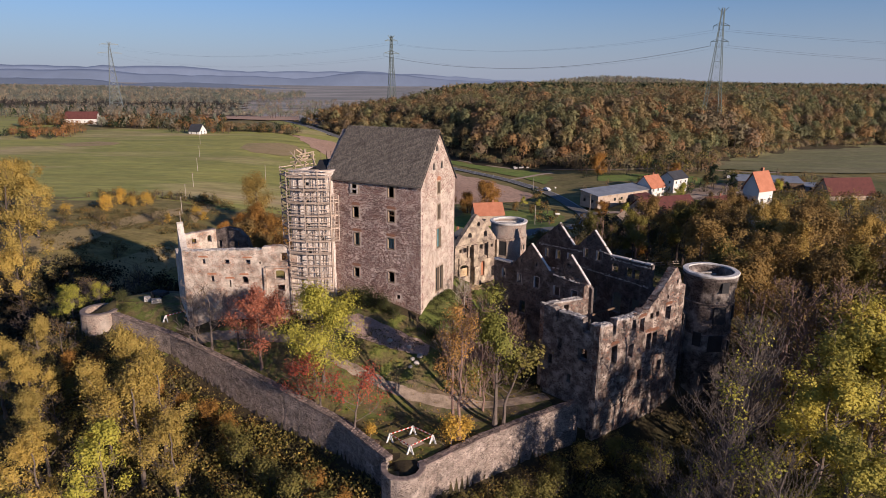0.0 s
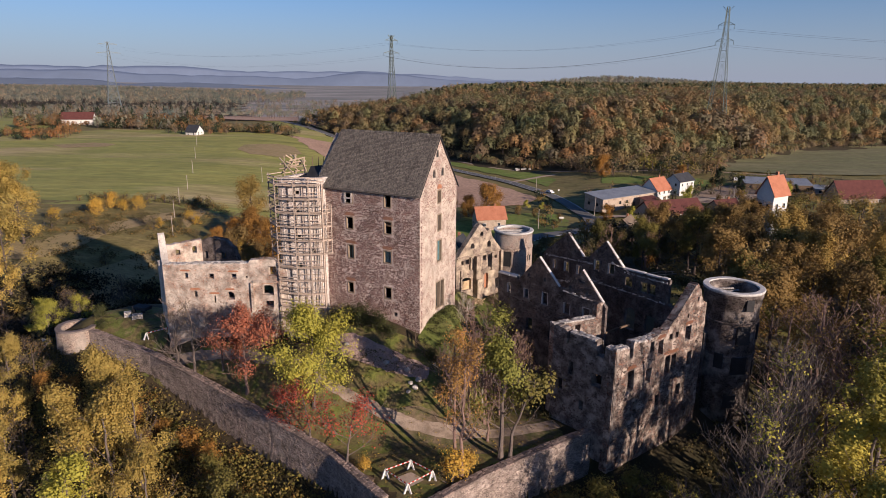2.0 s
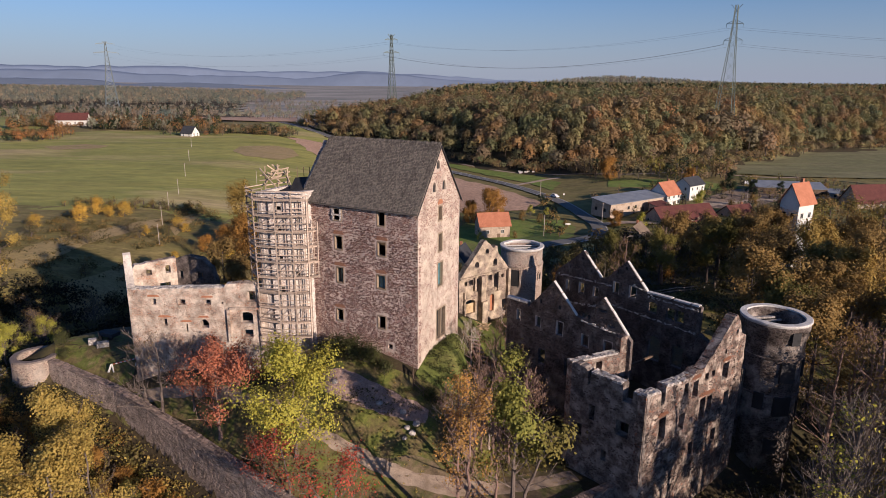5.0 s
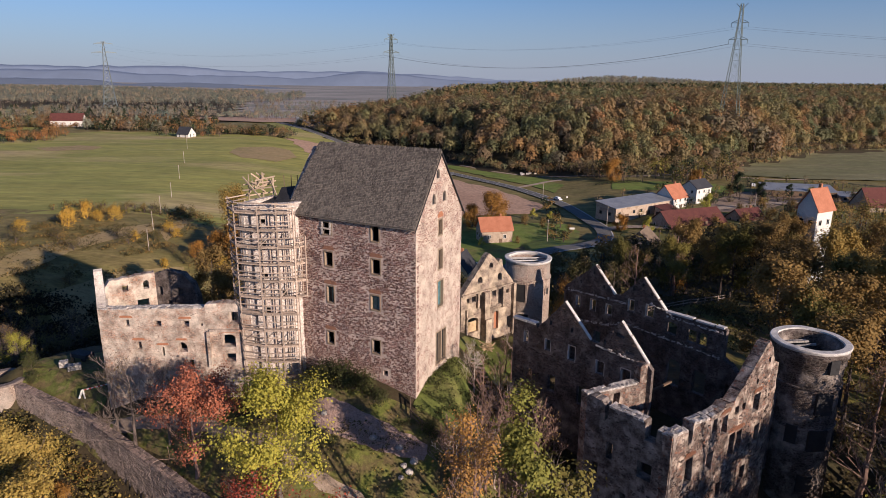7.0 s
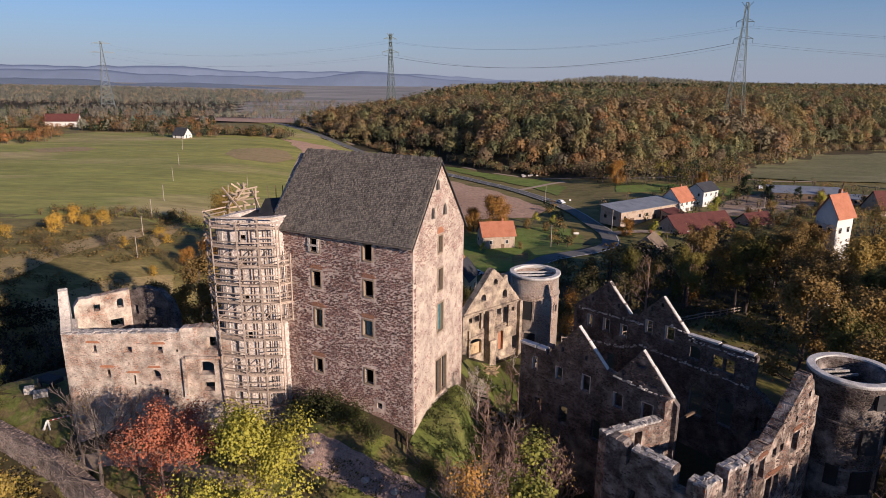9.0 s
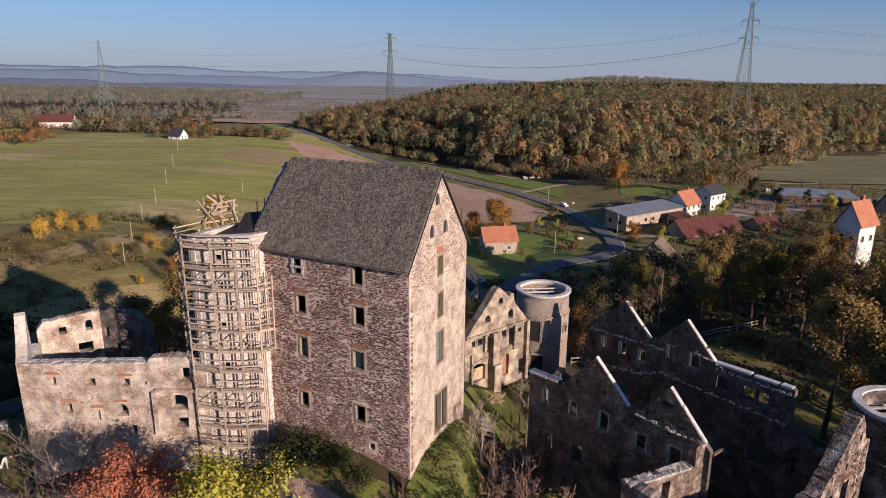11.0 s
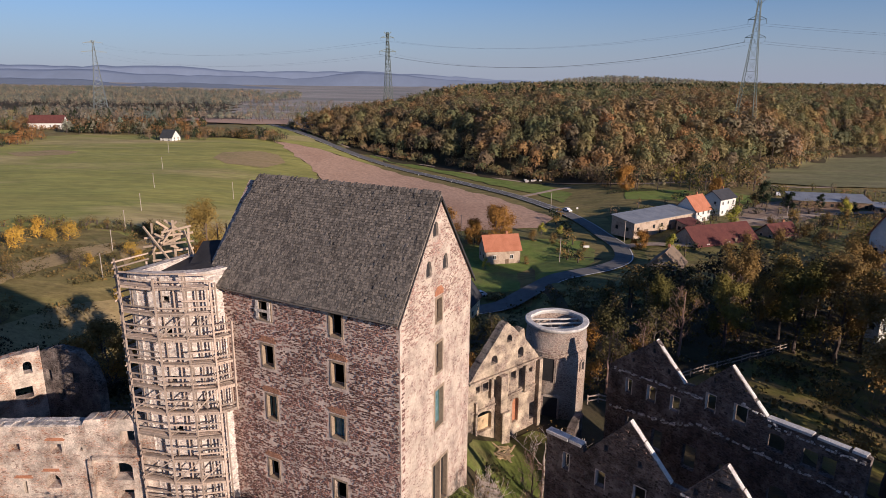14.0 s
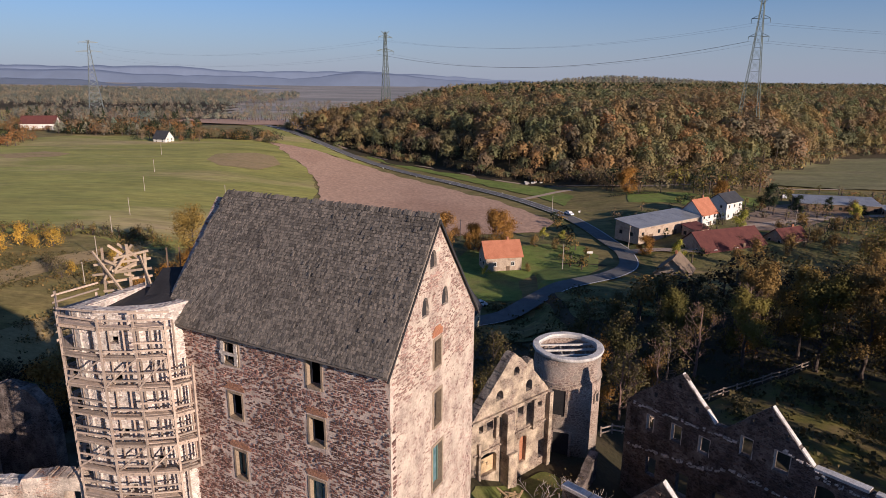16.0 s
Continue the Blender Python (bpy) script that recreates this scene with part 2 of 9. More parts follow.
    white_fin=rubble("pale_fin_plaster", ((0.4, 0.33, 0.29), (0.55, 0.47, 0.42), (0.3, 0.24, 0.21)), (0.6, 0.53, 0.47), (0.3, 0.15), 0.08, (0.72, 0.65, 0.58), 0.55, 0.9, (0.6, 1.15), 0.1),
    timber=grainy("scaffold_timber", ((0.24, 0.19, 0.155), (0.42, 0.335, 0.275), (0.32, 0.255, 0.21)), 2.0, 14, vary="object", bump=0.2),
    frame_timber=grainy("pale_frame_timber", ((0.4, 0.3, 0.22), (0.52, 0.41, 0.3)), 2.0, 14, vary="object", bump=0.2),
    old_wood=grainy("old_brown_wood", ((0.12, 0.08, 0.055), (0.2, 0.14, 0.1)), 2.0, 14, bump=0.2),
    plank=grainy("pale_planks", ((0.5, 0.35, 0.2), (0.62, 0.46, 0.28)), 2.0, 14, bump=0.2),
    # black roofing felt; also colours holes and insides that are only unlit
    felt_and_shade=grainy("black_felt_and_shade", ((0.02, 0.02, 0.022), (0.045, 0.043, 0.045)), 1.0, 10, rough=0.7),
    frame_green=grainy("green_painted_frame", ((0.09, 0.16, 0.14), (0.13, 0.2, 0.17)), 2, 14, rough=0.6),
    asphalt=grainy("asphalt", ((0.115, 0.112, 0.11), (0.185, 0.18, 0.172)), 0.5, 20, rough=0.8, bump=0.1),
    road_paint=grainy("white_road_paint", ((0.6, 0.6, 0.58), (0.78, 0.78, 0.76)), 2, 12, rough=0.7, bump=0),
    bank_rubble=grainy("brown_rubble_bank", ((0.24, 0.16, 0.13), (0.44, 0.31, 0.26), (0.31, 0.21, 0.175), (0.52, 0.39, 0.335)), 2.2, 7, bump=1.0, depth=0.12),
    sandy_soil=grainy("bare_sandy_soil", ((0.22, 0.15, 0.105), (0.33, 0.24, 0.175), (0.16, 0.125, 0.07)), 0.35, 6, bump=0.5, depth=0.05),
    gravel=grainy("sandy_gravel", ((0.36, 0.27, 0.2), (0.48, 0.37, 0.28), (0.3, 0.22, 0.16)), 0.5, 10, bump=0.3),
    path_sand=grainy("trodden_path_sand", ((0.24, 0.175, 0.125), (0.4, 0.31, 0.235), (0.3, 0.225, 0.165), (0.17, 0.125, 0.075)), 0.8, 9, bump=0.4, blotch=(0.35, 0.7, 1.15)),
    steel=grainy("galvanised_steel", ((0.09, 0.12, 0.11), (0.14, 0.17, 0.16)), 2, 8, rough=0.6, metal=0.2, bump=0),
    # steel paled so the farthest pylon carries distance haze in its colour
    hazed_steel=grainy("haze_paled_steel", ((0.15, 0.18, 0.185), (0.2, 0.23, 0.235)), 2, 8, rough=0.6, metal=0.2, bump=0),
    cable=grainy("dark_cable", ((0.05, 0.05, 0.055), (0.07, 0.07, 0.075)), 1, 4, rough=0.6, bump=0),
    white_paint=grainy("white_render", ((0.6, 0.58, 0.54), (0.74, 0.72, 0.68)), 0.5, 6, bump=0.05),
    cream=grainy("cream_render", ((0.6, 0.5, 0.32), (0.7, 0.6, 0.4)), 0.5, 6, bump=0.05),
    farm_wall=grainy("weathered_farm_render", ((0.3, 0.225, 0.175), (0.45, 0.355, 0.275), (0.2, 0.135, 0.1)), 0.5, 6, bump=0.2),
    orange_tile=grainy("orange_roof_tiles", ((0.36, 0.135, 0.075), (0.48, 0.195, 0.115)), 0.6, 6, bump=0.5, depth=0.06),
    red_tile=grainy("dark_red_roof_tiles", ((0.09, 0.032, 0.03), (0.14, 0.05, 0.042)), 0.6, 6, bump=0.5, depth=0.06),
    slate=grainy("dark_slate", ((0.035, 0.037, 0.045), (0.06, 0.062, 0.07)), 0.6, 6, bump=0.4),
    brown_tile=grainy("mossy_brown_tiles", ((0.16, 0.12, 0.09), (0.24, 0.18, 0.13)), 0.6, 6, bump=0.4),
    sheet_metal=grainy("grey_blue_sheet_roof", ((0.2, 0.215, 0.24), (0.34, 0.355, 0.38)), 0.3, 5, rough=0.45, metal=0.2, bump=0.1),
    glass=grainy("dark_window_glass", ((0.015, 0.02, 0.025), (0.03, 0.035, 0.04)), 1, 4, rough=0.12, bump=0),
    sky_glass=grainy("blue_green_glass", ((0.08, 0.16, 0.19), (0.14, 0.24, 0.27)), 1, 4, rough=0.15, bump=0),
    grey_twig=grainy("grey_brown_twigs", ((0.105, 0.083, 0.072), (0.18, 0.145, 0.125)), 1.5, 12, bump=0.3),
    twig=grainy("reddish_brown_twigs", ((0.2, 0.125, 0.1), (0.3, 0.2, 0.165)), 1.5, 12, bump=0.3),
    bark=grainy("grey_bark", ((0.11, 0.085, 0.072), (0.19, 0.15, 0.128)), 1.5, 12, stretch=(1, 1, 0.3), bump=0.5),
    pale_bark=grainy("pale_bark", ((0.34, 0.29, 0.25), (0.46, 0.4, 0.35)), 1.5, 12, stretch=(1, 1, 0.3), bump=0.4),
    dark_bark=grainy("dark_bark", ((0.075, 0.058, 0.05), (0.13, 0.1, 0.088)), 1.5, 12, stretch=(1, 1, 0.3), bump=0.5),
    red_paint=grainy("red_paint", ((0.5, 0.05, 0.04), (0.6, 0.07, 0.05)), 2, 8, rough=0.5, bump=0),
    boulder=grainy("pale_boulder", ((0.36, 0.32, 0.29), (0.5, 0.46, 0.42)), 2, 8, bump=0.6, depth=0.05),
    car_white=grainy("white_car_paint", ((0.7, 0.7, 0.7), (0.8, 0.8, 0.8)), 1, 2, rough=0.25, bump=0),
    car_dark=grainy("dark_car_paint", ((0.03, 0.035, 0.05), (0.05, 0.055, 0.07)), 1, 2, rough=0.25, bump=0),
    rubber=grainy("black_rubber", ((0.02, 0.02, 0.02), (0.03, 0.03, 0.03)), 3, 8, rough=0.85, bump=0),
    leaf_yellow=leafy("yellow_green_leaves", ((0.31, 0.305, 0.05), (0.42, 0.38, 0.062), (0.24, 0.255, 0.043), (0.48, 0.41, 0.068))),
    leaf_gold=leafy("yellow_gold_leaves", ((0.38, 0.33, 0.06), (0.48, 0.4, 0.075), (0.32, 0.29, 0.055), (0.44, 0.37, 0.065))),
    leaf_ochre=leafy("ochre_leaves", ((0.36, 0.24, 0.06), (0.45, 0.32, 0.085), (0.3, 0.22, 0.06), (0.42, 0.34, 0.085))),
    leaf_red=leafy("red_leaves", ((0.52, 0.14, 0.07), (0.58, 0.21, 0.11), (0.43, 0.1, 0.055), (0.5, 0.26, 0.15))),
    leaf_crimson=leafy("crimson_leaves", ((0.36, 0.06, 0.04), (0.46, 0.11, 0.06), (0.3, 0.05, 0.035))),
    leaf_oak=leafy("ochre_oak_leaves", ((0.3, 0.195, 0.055), (0.39, 0.26, 0.068), (0.26, 0.185, 0.055), (0.35, 0.265, 0.075))),
    # near-black leaves: the shadow over ravine and slope is put into their colour
    ravine=leafy("shadow_black_thicket_leaves", ((0.03, 0.026, 0.014), (0.045, 0.036, 0.02), (0.025, 0.026, 0.013))),
    leaf_brown_orange=leafy("orange_brown_leaves", ((0.38, 0.2, 0.06), (0.46, 0.27, 0.075), (0.32, 0.17, 0.055))),
    # olive leaves darkened to hold the shade of the slopes
    thicket=leafy("shade_dark_olive_thicket_leaves", ((0.07, 0.066, 0.022), (0.11, 0.09, 0.03), (0.055, 0.058, 0.02))),
    leaf_yellow_orange=leafy("yellow_orange_leaves", ((0.5, 0.3, 0.05), (0.56, 0.38, 0.07), (0.42, 0.25, 0.045))),
    leaf_green_yellow=leafy("yellowing_green_leaves", ((0.17, 0.18, 0.04), (0.25, 0.24, 0.05), (0.13, 0.15, 0.035), (0.3, 0.27, 0.055))),
    leaf_brown=leafy("brown_oak_leaves", ((0.19, 0.118, 0.044), (0.265, 0.168, 0.056), (0.155, 0.108, 0.04), (0.245, 0.17, 0.055))),
    leaf_orange=leafy("orange_leaves", ((0.3, 0.145, 0.035), (0.37, 0.2, 0.045), (0.25, 0.125, 0.035))),
    leaf_green=leafy("late_green_leaves", ((0.04, 0.052, 0.017), (0.065, 0.074, 0.024), (0.085, 0.082, 0.03))),
    leaf_olive=leafy("olive_leaves", ((0.135, 0.118, 0.03), (0.195, 0.16, 0.042), (0.16, 0.148, 0.037))),
    leaf_dark=leafy("dark_green_needles", ((0.02, 0.032, 0.016), (0.035, 0.05, 0.024))),
    # autumn leaf colours of the hill, with a little distance haze mixed in
    hill_ochre=leafy("hill_ochre_leaves", ((0.308, 0.239, 0.13), (0.381, 0.306, 0.169), (0.263, 0.224, 0.136)), crowns=True),
    hill_rust=leafy("hill_rust_leaves", ((0.3, 0.195, 0.115), (0.355, 0.245, 0.14), (0.255, 0.175, 0.105)), crowns=True),
    hill_brown=leafy("hill_brown_leaves", ((0.249, 0.187, 0.136), (0.308, 0.23, 0.163), (0.212, 0.167, 0.13)), crowns=True),
    hill_olive=leafy("hill_olive_leaves", ((0.2, 0.198, 0.118), (0.253, 0.246, 0.147), (0.174, 0.177, 0.112)), crowns=True),
    hedge_orange=leafy("red_and_orange_hedge_leaves", ((0.3, 0.13, 0.075), (0.36, 0.2, 0.09), (0.25, 0.11, 0.07), (0.3, 0.23, 0.1)), crowns=True),
    # far leaves greyed and paled: distance haze is put into their colour
    hazed_brown=leafy("hazed_brown_leaves", ((0.31, 0.275, 0.25), (0.37, 0.315, 0.275), (0.28, 0.265, 0.25)), crowns=True),
    hazed_green=leafy("hazed_green_leaves", ((0.23, 0.25, 0.245), (0.285, 0.295, 0.265)), crowns=True),
    scrub=leafy("dry_scrub", ((0.12, 0.09, 0.04), (0.17, 0.125, 0.05), (0.07, 0.065, 0.025), (0.1, 0.1, 0.032))),
    meadow=grainy("autumn_meadow", ((0.25, 0.25, 0.06), (0.35, 0.325, 0.09), (0.285, 0.285, 0.075), (0.4, 0.335, 0.135), (0.46, 0.345, 0.19)), 0.014, 0.25, stretch=(0.45, 1.9, 1), bump=0.3, depth=0.1, spread=0.2, blotch=(0.05, 0.8, 1.12)),
    hill_grass=grainy("grey_green_pasture_grass", ((0.17, 0.165, 0.08), (0.225, 0.205, 0.105), (0.195, 0.19, 0.085), (0.26, 0.215, 0.125)), 0.02, 0.4, stretch=(0.5, 1.8, 1), bump=0.3, depth=0.1, blotch=(0.05, 0.75, 1.15)),
    park_grass=grainy("park_grass_with_fallen_leaves", ((0.11, 0.12, 0.025), (0.19, 0.165, 0.04), (0.15, 0.11, 0.05), (0.15, 0.15, 0.03)), 0.25, 5, bump=0.5, depth=0.06, blotch=(0.5, 0.65, 1.2)),
    keep_turf=grainy("green_bank_turf", ((0.095, 0.13, 0.028), (0.15, 0.175, 0.04), (0.17, 0.14, 0.06)), 0.2, 4, bump=0.5, depth=0.06, blotch=(0.6, 0.65, 1.15)),
    leaf_litter=grainy("leaf_strewn_soil", ((0.1, 0.075, 0.045), (0.2, 0.145, 0.09), (0.1, 0.1, 0.035), (0.27, 0.2, 0.13)), 0.5, 7, bump=0.5, depth=0.05, blotch=(0.8, 0.6, 1.25)),
    ploughed=grainy("ploughed_soil", ((0.4, 0.245, 0.165), (0.5, 0.325, 0.225), (0.45, 0.285, 0.195)), 0.03, 0.7, stretch=(1, 0.6, 1), bump=0.5, depth=0.1),
    lawn=grainy("village_lawn", ((0.12, 0.185, 0.035), (0.18, 0.235, 0.05), (0.22, 0.2, 0.07)), 0.08, 3, bump=0.4, depth=0.06, blotch=(0.3, 0.7, 1.15)),
    court_grass=grainy("courtyard_grass", ((0.095, 0.122, 0.025), (0.155, 0.165, 0.036), (0.17, 0.125, 0.06), (0.12, 0.14, 0.03), (0.22, 0.165, 0.09)), 0.3, 4, bump=0.5, depth=0.06, blotch=(1.1, 0.6, 1.2)),
    ground=grainy("leaf_strewn_earth", ((0.035, 0.027, 0.016), (0.065, 0.048, 0.026), (0.05, 0.045, 0.02), (0.085, 0.06, 0.035)), 0.07, 2.2, bump=0.8, depth=0.15),
    # far fields, likewise paled by haze in the colour itself
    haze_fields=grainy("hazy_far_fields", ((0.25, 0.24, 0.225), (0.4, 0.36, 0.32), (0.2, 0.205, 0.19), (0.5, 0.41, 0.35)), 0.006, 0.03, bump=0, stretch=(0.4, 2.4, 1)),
    rough_grass=grainy("rough_dry_grass", ((0.15, 0.13, 0.042), (0.26, 0.205, 0.08), (0.19, 0.165, 0.055), (0.32, 0.23, 0.115)), 0.07, 0.9, stretch=(0.6, 1.6, 1), bump=0.6, depth=0.12, blotch=(0.22, 0.6, 1.2)),
    village_turf=grainy("village_grass_and_earth", ((0.1, 0.115, 0.03), (0.2, 0.17, 0.065), (0.12, 0.13, 0.038), (0.26, 0.19, 0.1)), 0.09, 1.2, bump=0.6, depth=0.12, blotch=(0.3, 0.65, 1.15)),
    rough_tan=grainy("bare_tan_grass", ((0.27, 0.225, 0.085), (0.35, 0.255, 0.13), (0.3, 0.235, 0.1)), 0.06, 0.6, stretch=(0.6, 1.8, 1), bump=0.3, depth=0.1),
    stubble=grainy("dry_stubble", ((0.4, 0.29, 0.155), (0.33, 0.25, 0.12), (0.28, 0.23, 0.1)), 0.03, 0.8, stretch=(1, 2, 1), bump=0.4, depth=0.08),
)


# ---- building blocks ----
class Build:
    """Collects points and faces for one mesh."""

    def __init__(self):
        self.v, self.f, self.n = [], [], 0

    def add(self, pts, faces):
        self.v.extend(pts)
        self.f.extend([tuple(i + self.n for i in f) for f in faces])
        self.n += len(pts)

    def box(self, m, sx, sy, sz):
        """A box of that size round the pose m."""
        pts = [m @ Vector((x * sx / 2, y * sy / 2, z * sz / 2)) for z in (-1, 1) for y in (-1, 1) for x in (-1, 1)]
        self.add(pts, [(0, 2, 3, 1), (4, 5, 7, 6), (0, 1, 5, 4), (2, 6, 7, 3), (0, 4, 6, 2), (1, 3, 7, 5)])

    def beam(self, a, b, w, h=None, twist=0.0):
        a, b = Vector(a), Vector(b)
        way = b - a
        m = Matrix.Translation((a + b) / 2) @ way.to_track_quat("X", "Z").to_matrix().to_4x4() @ pose(0, 0, 0, twist)
        self.box(m, way.length, w, h or w)

    def tube(self, a, b, ra, rb, sides=6, caps=True):
        a, b = Vector(a), Vector(b)
        q = (b - a).to_track_quat("Z", "X").to_matrix()
        ring = [(math.cos(2 * math.pi * i / sides), math.sin(2 * math.pi * i / sides)) for i in range(sides)]
        pts = [a + q @ Vector((c * ra, s * ra, 0)) for c, s in ring] + [b + q @ Vector((c * rb, s * rb, 0)) for c, s in ring]
        faces = [(i, (i + 1) % sides, sides + (i + 1) % sides, sides + i) for i in range(sides)]
        if caps:
            faces += [tuple(range(sides - 1, -1, -1)), tuple(range(sides, 2 * sides))]
        self.add(pts, faces)

    def lathe(self, centre, outline, sides=40, wobble=0.0, closed=True):
        """Turns an outline of (radius, z) round a vertical axis; closed joins its last point to the first."""
        c = Vector(centre)
        k = len(outline)
        pts = []
        for i in range(sides):
            a = 2 * math.pi * i / sides
            for r, z in outline:
                rr = r + wobble * noise.noise(Vector((math.cos(a) * 3, math.sin(a) * 3, z * 0.7)))
                pts.append(c + Vector((rr * math.cos(a), rr * math.sin(a), z)))
        faces = []
        for i in range(sides):
            j = (i + 1) % sides
            for q in range(k if closed else k - 1):
                p = (q + 1) % k
                faces.append((i * k + q, j * k + q, j * k + p, i * k + p))
        self.add(pts, faces)

    def mesh(self, name, smooth=False):
        me = bpy.data.meshes.new(name)
        me.from_pydata([tuple(p) for p in self.v], [], self.f)
        me.validate()
        if smooth:
            me.shade_smooth()
        return me


def islands(build):
    """The separate pieces of a Build, the largest first."""
    root = list(range(len(build.v)))

    def find(i):
        while root[i] != i:
            root[i] = root[root[i]]
            i = root[i]
        return i

    for f in build.f:
        a = find(f[0])
        for i in f[1:]:
            root[find(i)] = a
    groups = {}
    for f in build.f:
        groups.setdefault(find(f[0]), []).append(f)
    out = []
    for faces in sorted(groups.values(), key=len, reverse=True):
        used = sorted({i for f in faces for i in f})
        to = {i: k for k, i in enumerate(used)}
        b = Build()
        b.add([build.v[i] for i in used], [tuple(to[i] for i in f) for f in faces])
        out.append(b)
    return out


def part(name, build, material, parent=None, label="", smooth=False):
    """One mesh object, under a thing or a part where a parent is given; a wall in several pieces becomes several."""
    if name == "wall" and parent:
        pieces = islands(build)
        for piece in pieces[1:]:
            part("wall_piece", piece, material, parent)
        build = pieces[0]
    me = build.mesh(name, smooth)
    me.materials.append(M[material])
    ob = new(name, me)
    if parent:
        ob.parent = parent
        ob.matrix_parent_inverse = parent.matrix_world.inverted() if parent.type != "EMPTY" else parent.matrix_basis.inverted()
    return tagged(ob, label)


def thing(name, at, label, category, group="", kind=""):
    ob = new(name)
    ob.matrix_basis = pose(*at)
    ob.empty_display_size = 0.5
    return tagged(ob, label, category, group, kind)


def smooth_step(a, b, x):
    t = np.clip((np.asarray(x, float) - a) / (b - a), 0, 1)
    return t * t * (3 - 2 * t)


# ---- the lie of the land ----
WARD = ((-58.3, 97), (-54, 93.6), (-52, 94.9), (-41, 89.2), (-30, 81.5), (-20.5, 74.6), (-12.3, 68.6), (-6.2, 61.6), (-3.9, 57.4), (-1.5, 60.3), (4.9, 66.1), (11, 70.3), (17.6, 74.4), (19.6, 72.4), (34.5, 83.8), (41, 91), (38, 122), (2, 126), (-46, 118))


def ward_distance(x, y):
    """Distance to the castle's outline, negative within."""
    inside, best = np.zeros(x.shape, bool), np.full(x.shape, 1e9)
    for (ax, ay), (bx, by) in zip(WARD, WARD[1:] + WARD[:1]):
        dx, dy = bx - ax, by - ay
        t = np.clip(((x - ax) * dx + (y - ay) * dy) / (dx * dx + dy * dy), 0, 1)
        best = np.minimum(best, np.hypot(x - ax - t * dx, y - ay - t * dy))
        inside ^= ((ay > y) != (by > y)) & (x < (bx - ax) * (y - ay) / ((by - ay) or 1e-9) + ax)
    return np.where(inside, -best, best)


def wood_edge(x):
    """How far ahead the wood on the hill begins."""
    return np.interp(x, (-170, -133, -72, -29, 6, 34, 62, 90, 135, 195, 268, 400), (620, 575, 500, 457, 425, 388, 374, 366, 380, 415, 480, 520))


def wood_back(x):
    """How far ahead the wood on the hill ends."""
    return np.interp(x, (-140, -105, -59, 0, 60, 120, 200), (525, 565, 625, 790, 1000, 1200, 1500))


def land(x, y):
    x, y = np.asarray(x, float), np.asarray(y, float)
    valley = -21.5 + 7.5 * smooth_step(-10, -125, x) + 4.5 * smooth_step(260, 520, y) * smooth_step(-30, -150, x)
    u = x / np.maximum(y, 50)
    valley = valley - 8 * smooth_step(110, 20, y) - 10 * smooth_step(560, 900, y) * smooth_step(-30, -150, x) + 9 * smooth_step(1000, 1500, y) * smooth_step(-0.18, -0.6, u) + 2.8 * smooth_step(50, 85, x) * smooth_step(215, 250, y)
    into = y - wood_edge(x)
    rise = (0.02 + 0.98 * smooth_step(-170, 30, x)) * (24 * smooth_step(-5, 68, into) + 6 * smooth_step(70, 300, into)) * smooth_step(-200, -105, x + 0.2 * (y - 575)) * smooth_step(1100, 420, into) * smooth_step(90, -40, y - wood_back(x))
    ridge = (40 * np.exp(-((u - 0.25) / 0.17) ** 2) + 24 * smooth_step(0.25, 0.55, u)) * smooth_step(1050, 1550, y) * smooth_step(3600, 2400, y)
    valley = valley + rise + ridge
    d = ward_distance(x, y)
    court = -9.7 + 9.7 * smooth_step(70.5, 89.5, y + 1.5 * smooth_step(-20, -36, x))
    court = court - 4.3 * smooth_step(-11.5, -17.5, x) * smooth_step(82.5, 89, y)
    yard = -9.7 + 6.4 * smooth_step(82, 104, y) * (1 - smooth_step(10, 24, x)) + 2.0 * smooth_step(82, 104, y) * smooth_step(10, 24, x)
    mix = smooth_step(0.5, 7, x)
    court = court * (1 - mix) + yard * mix
    court = court - 5 * smooth_step(99, 122, y) * (1 - mix)
    top = np.interp(x, (-52, -41, -30, -20, -12, -6, 5, 17, 40), (-5.4, -6.3, -7.1, -7.9, -8.7, -9.4, -9.3, -9.0, -8.5))
    court = np.minimum(court, top - 0.6 + 0.8 * np.maximum(-d - 1.2, 0))
    rim = -9.5 + 1.4 * smooth_step(2, -10, x) - 5.5 * smooth_step(97, 76, y) + 1.5 * smooth_step(20, 38, x)
    fall = np.maximum(0.42 - 0.27 * smooth_step(15, 45, x) - 0.22 * smooth_step(98, 118, y) * smooth_step(-40, -10, x), 0.12)
    valley = valley - 13 * np.exp(-((d - 40) / 22) ** 2) * smooth_step(-15, -45, x) * smooth_step(88, 112, y)
    outer = np.maximum(rim - fall * np.maximum(d - 0.5, 0), valley)
    edge = smooth_step(-0.75, -0.4, d)
    z = court * (1 - edge) + outer * edge
    lumps = np.array([noise.noise(Vector((a * 0.06, b * 0.06, 0))) + 0.4 * noise.noise(Vector((a * 0.25, b * 0.25, 5))) for a, b in zip(x.ravel(), y.ravel())]).reshape(x.shape)
    return z + lumps * np.where(d < 0, 0.18, 0.55) * (0.06 + 0.94 * smooth_step(240, 150, y))


def height(x, y):
    return float(land(np.array([x]), np.array([y]))[0])


def spread(lo, a, b, hi, step, grow):
    """Grid lines: even between a and b, wider and wider towards lo and hi."""
    mid = list(np.arange(a, b + step / 2, step))
    out, s = [], step
    while mid[-1] < hi:
        s *= grow
        mid.append(mid[-1] + s)
    s = step
    while (out[-1] if out else mid[0]) > lo:
        s *= grow
        out.append((out[-1] if out else mid[0]) - s)
    return np.array(out[::-1] + mid)


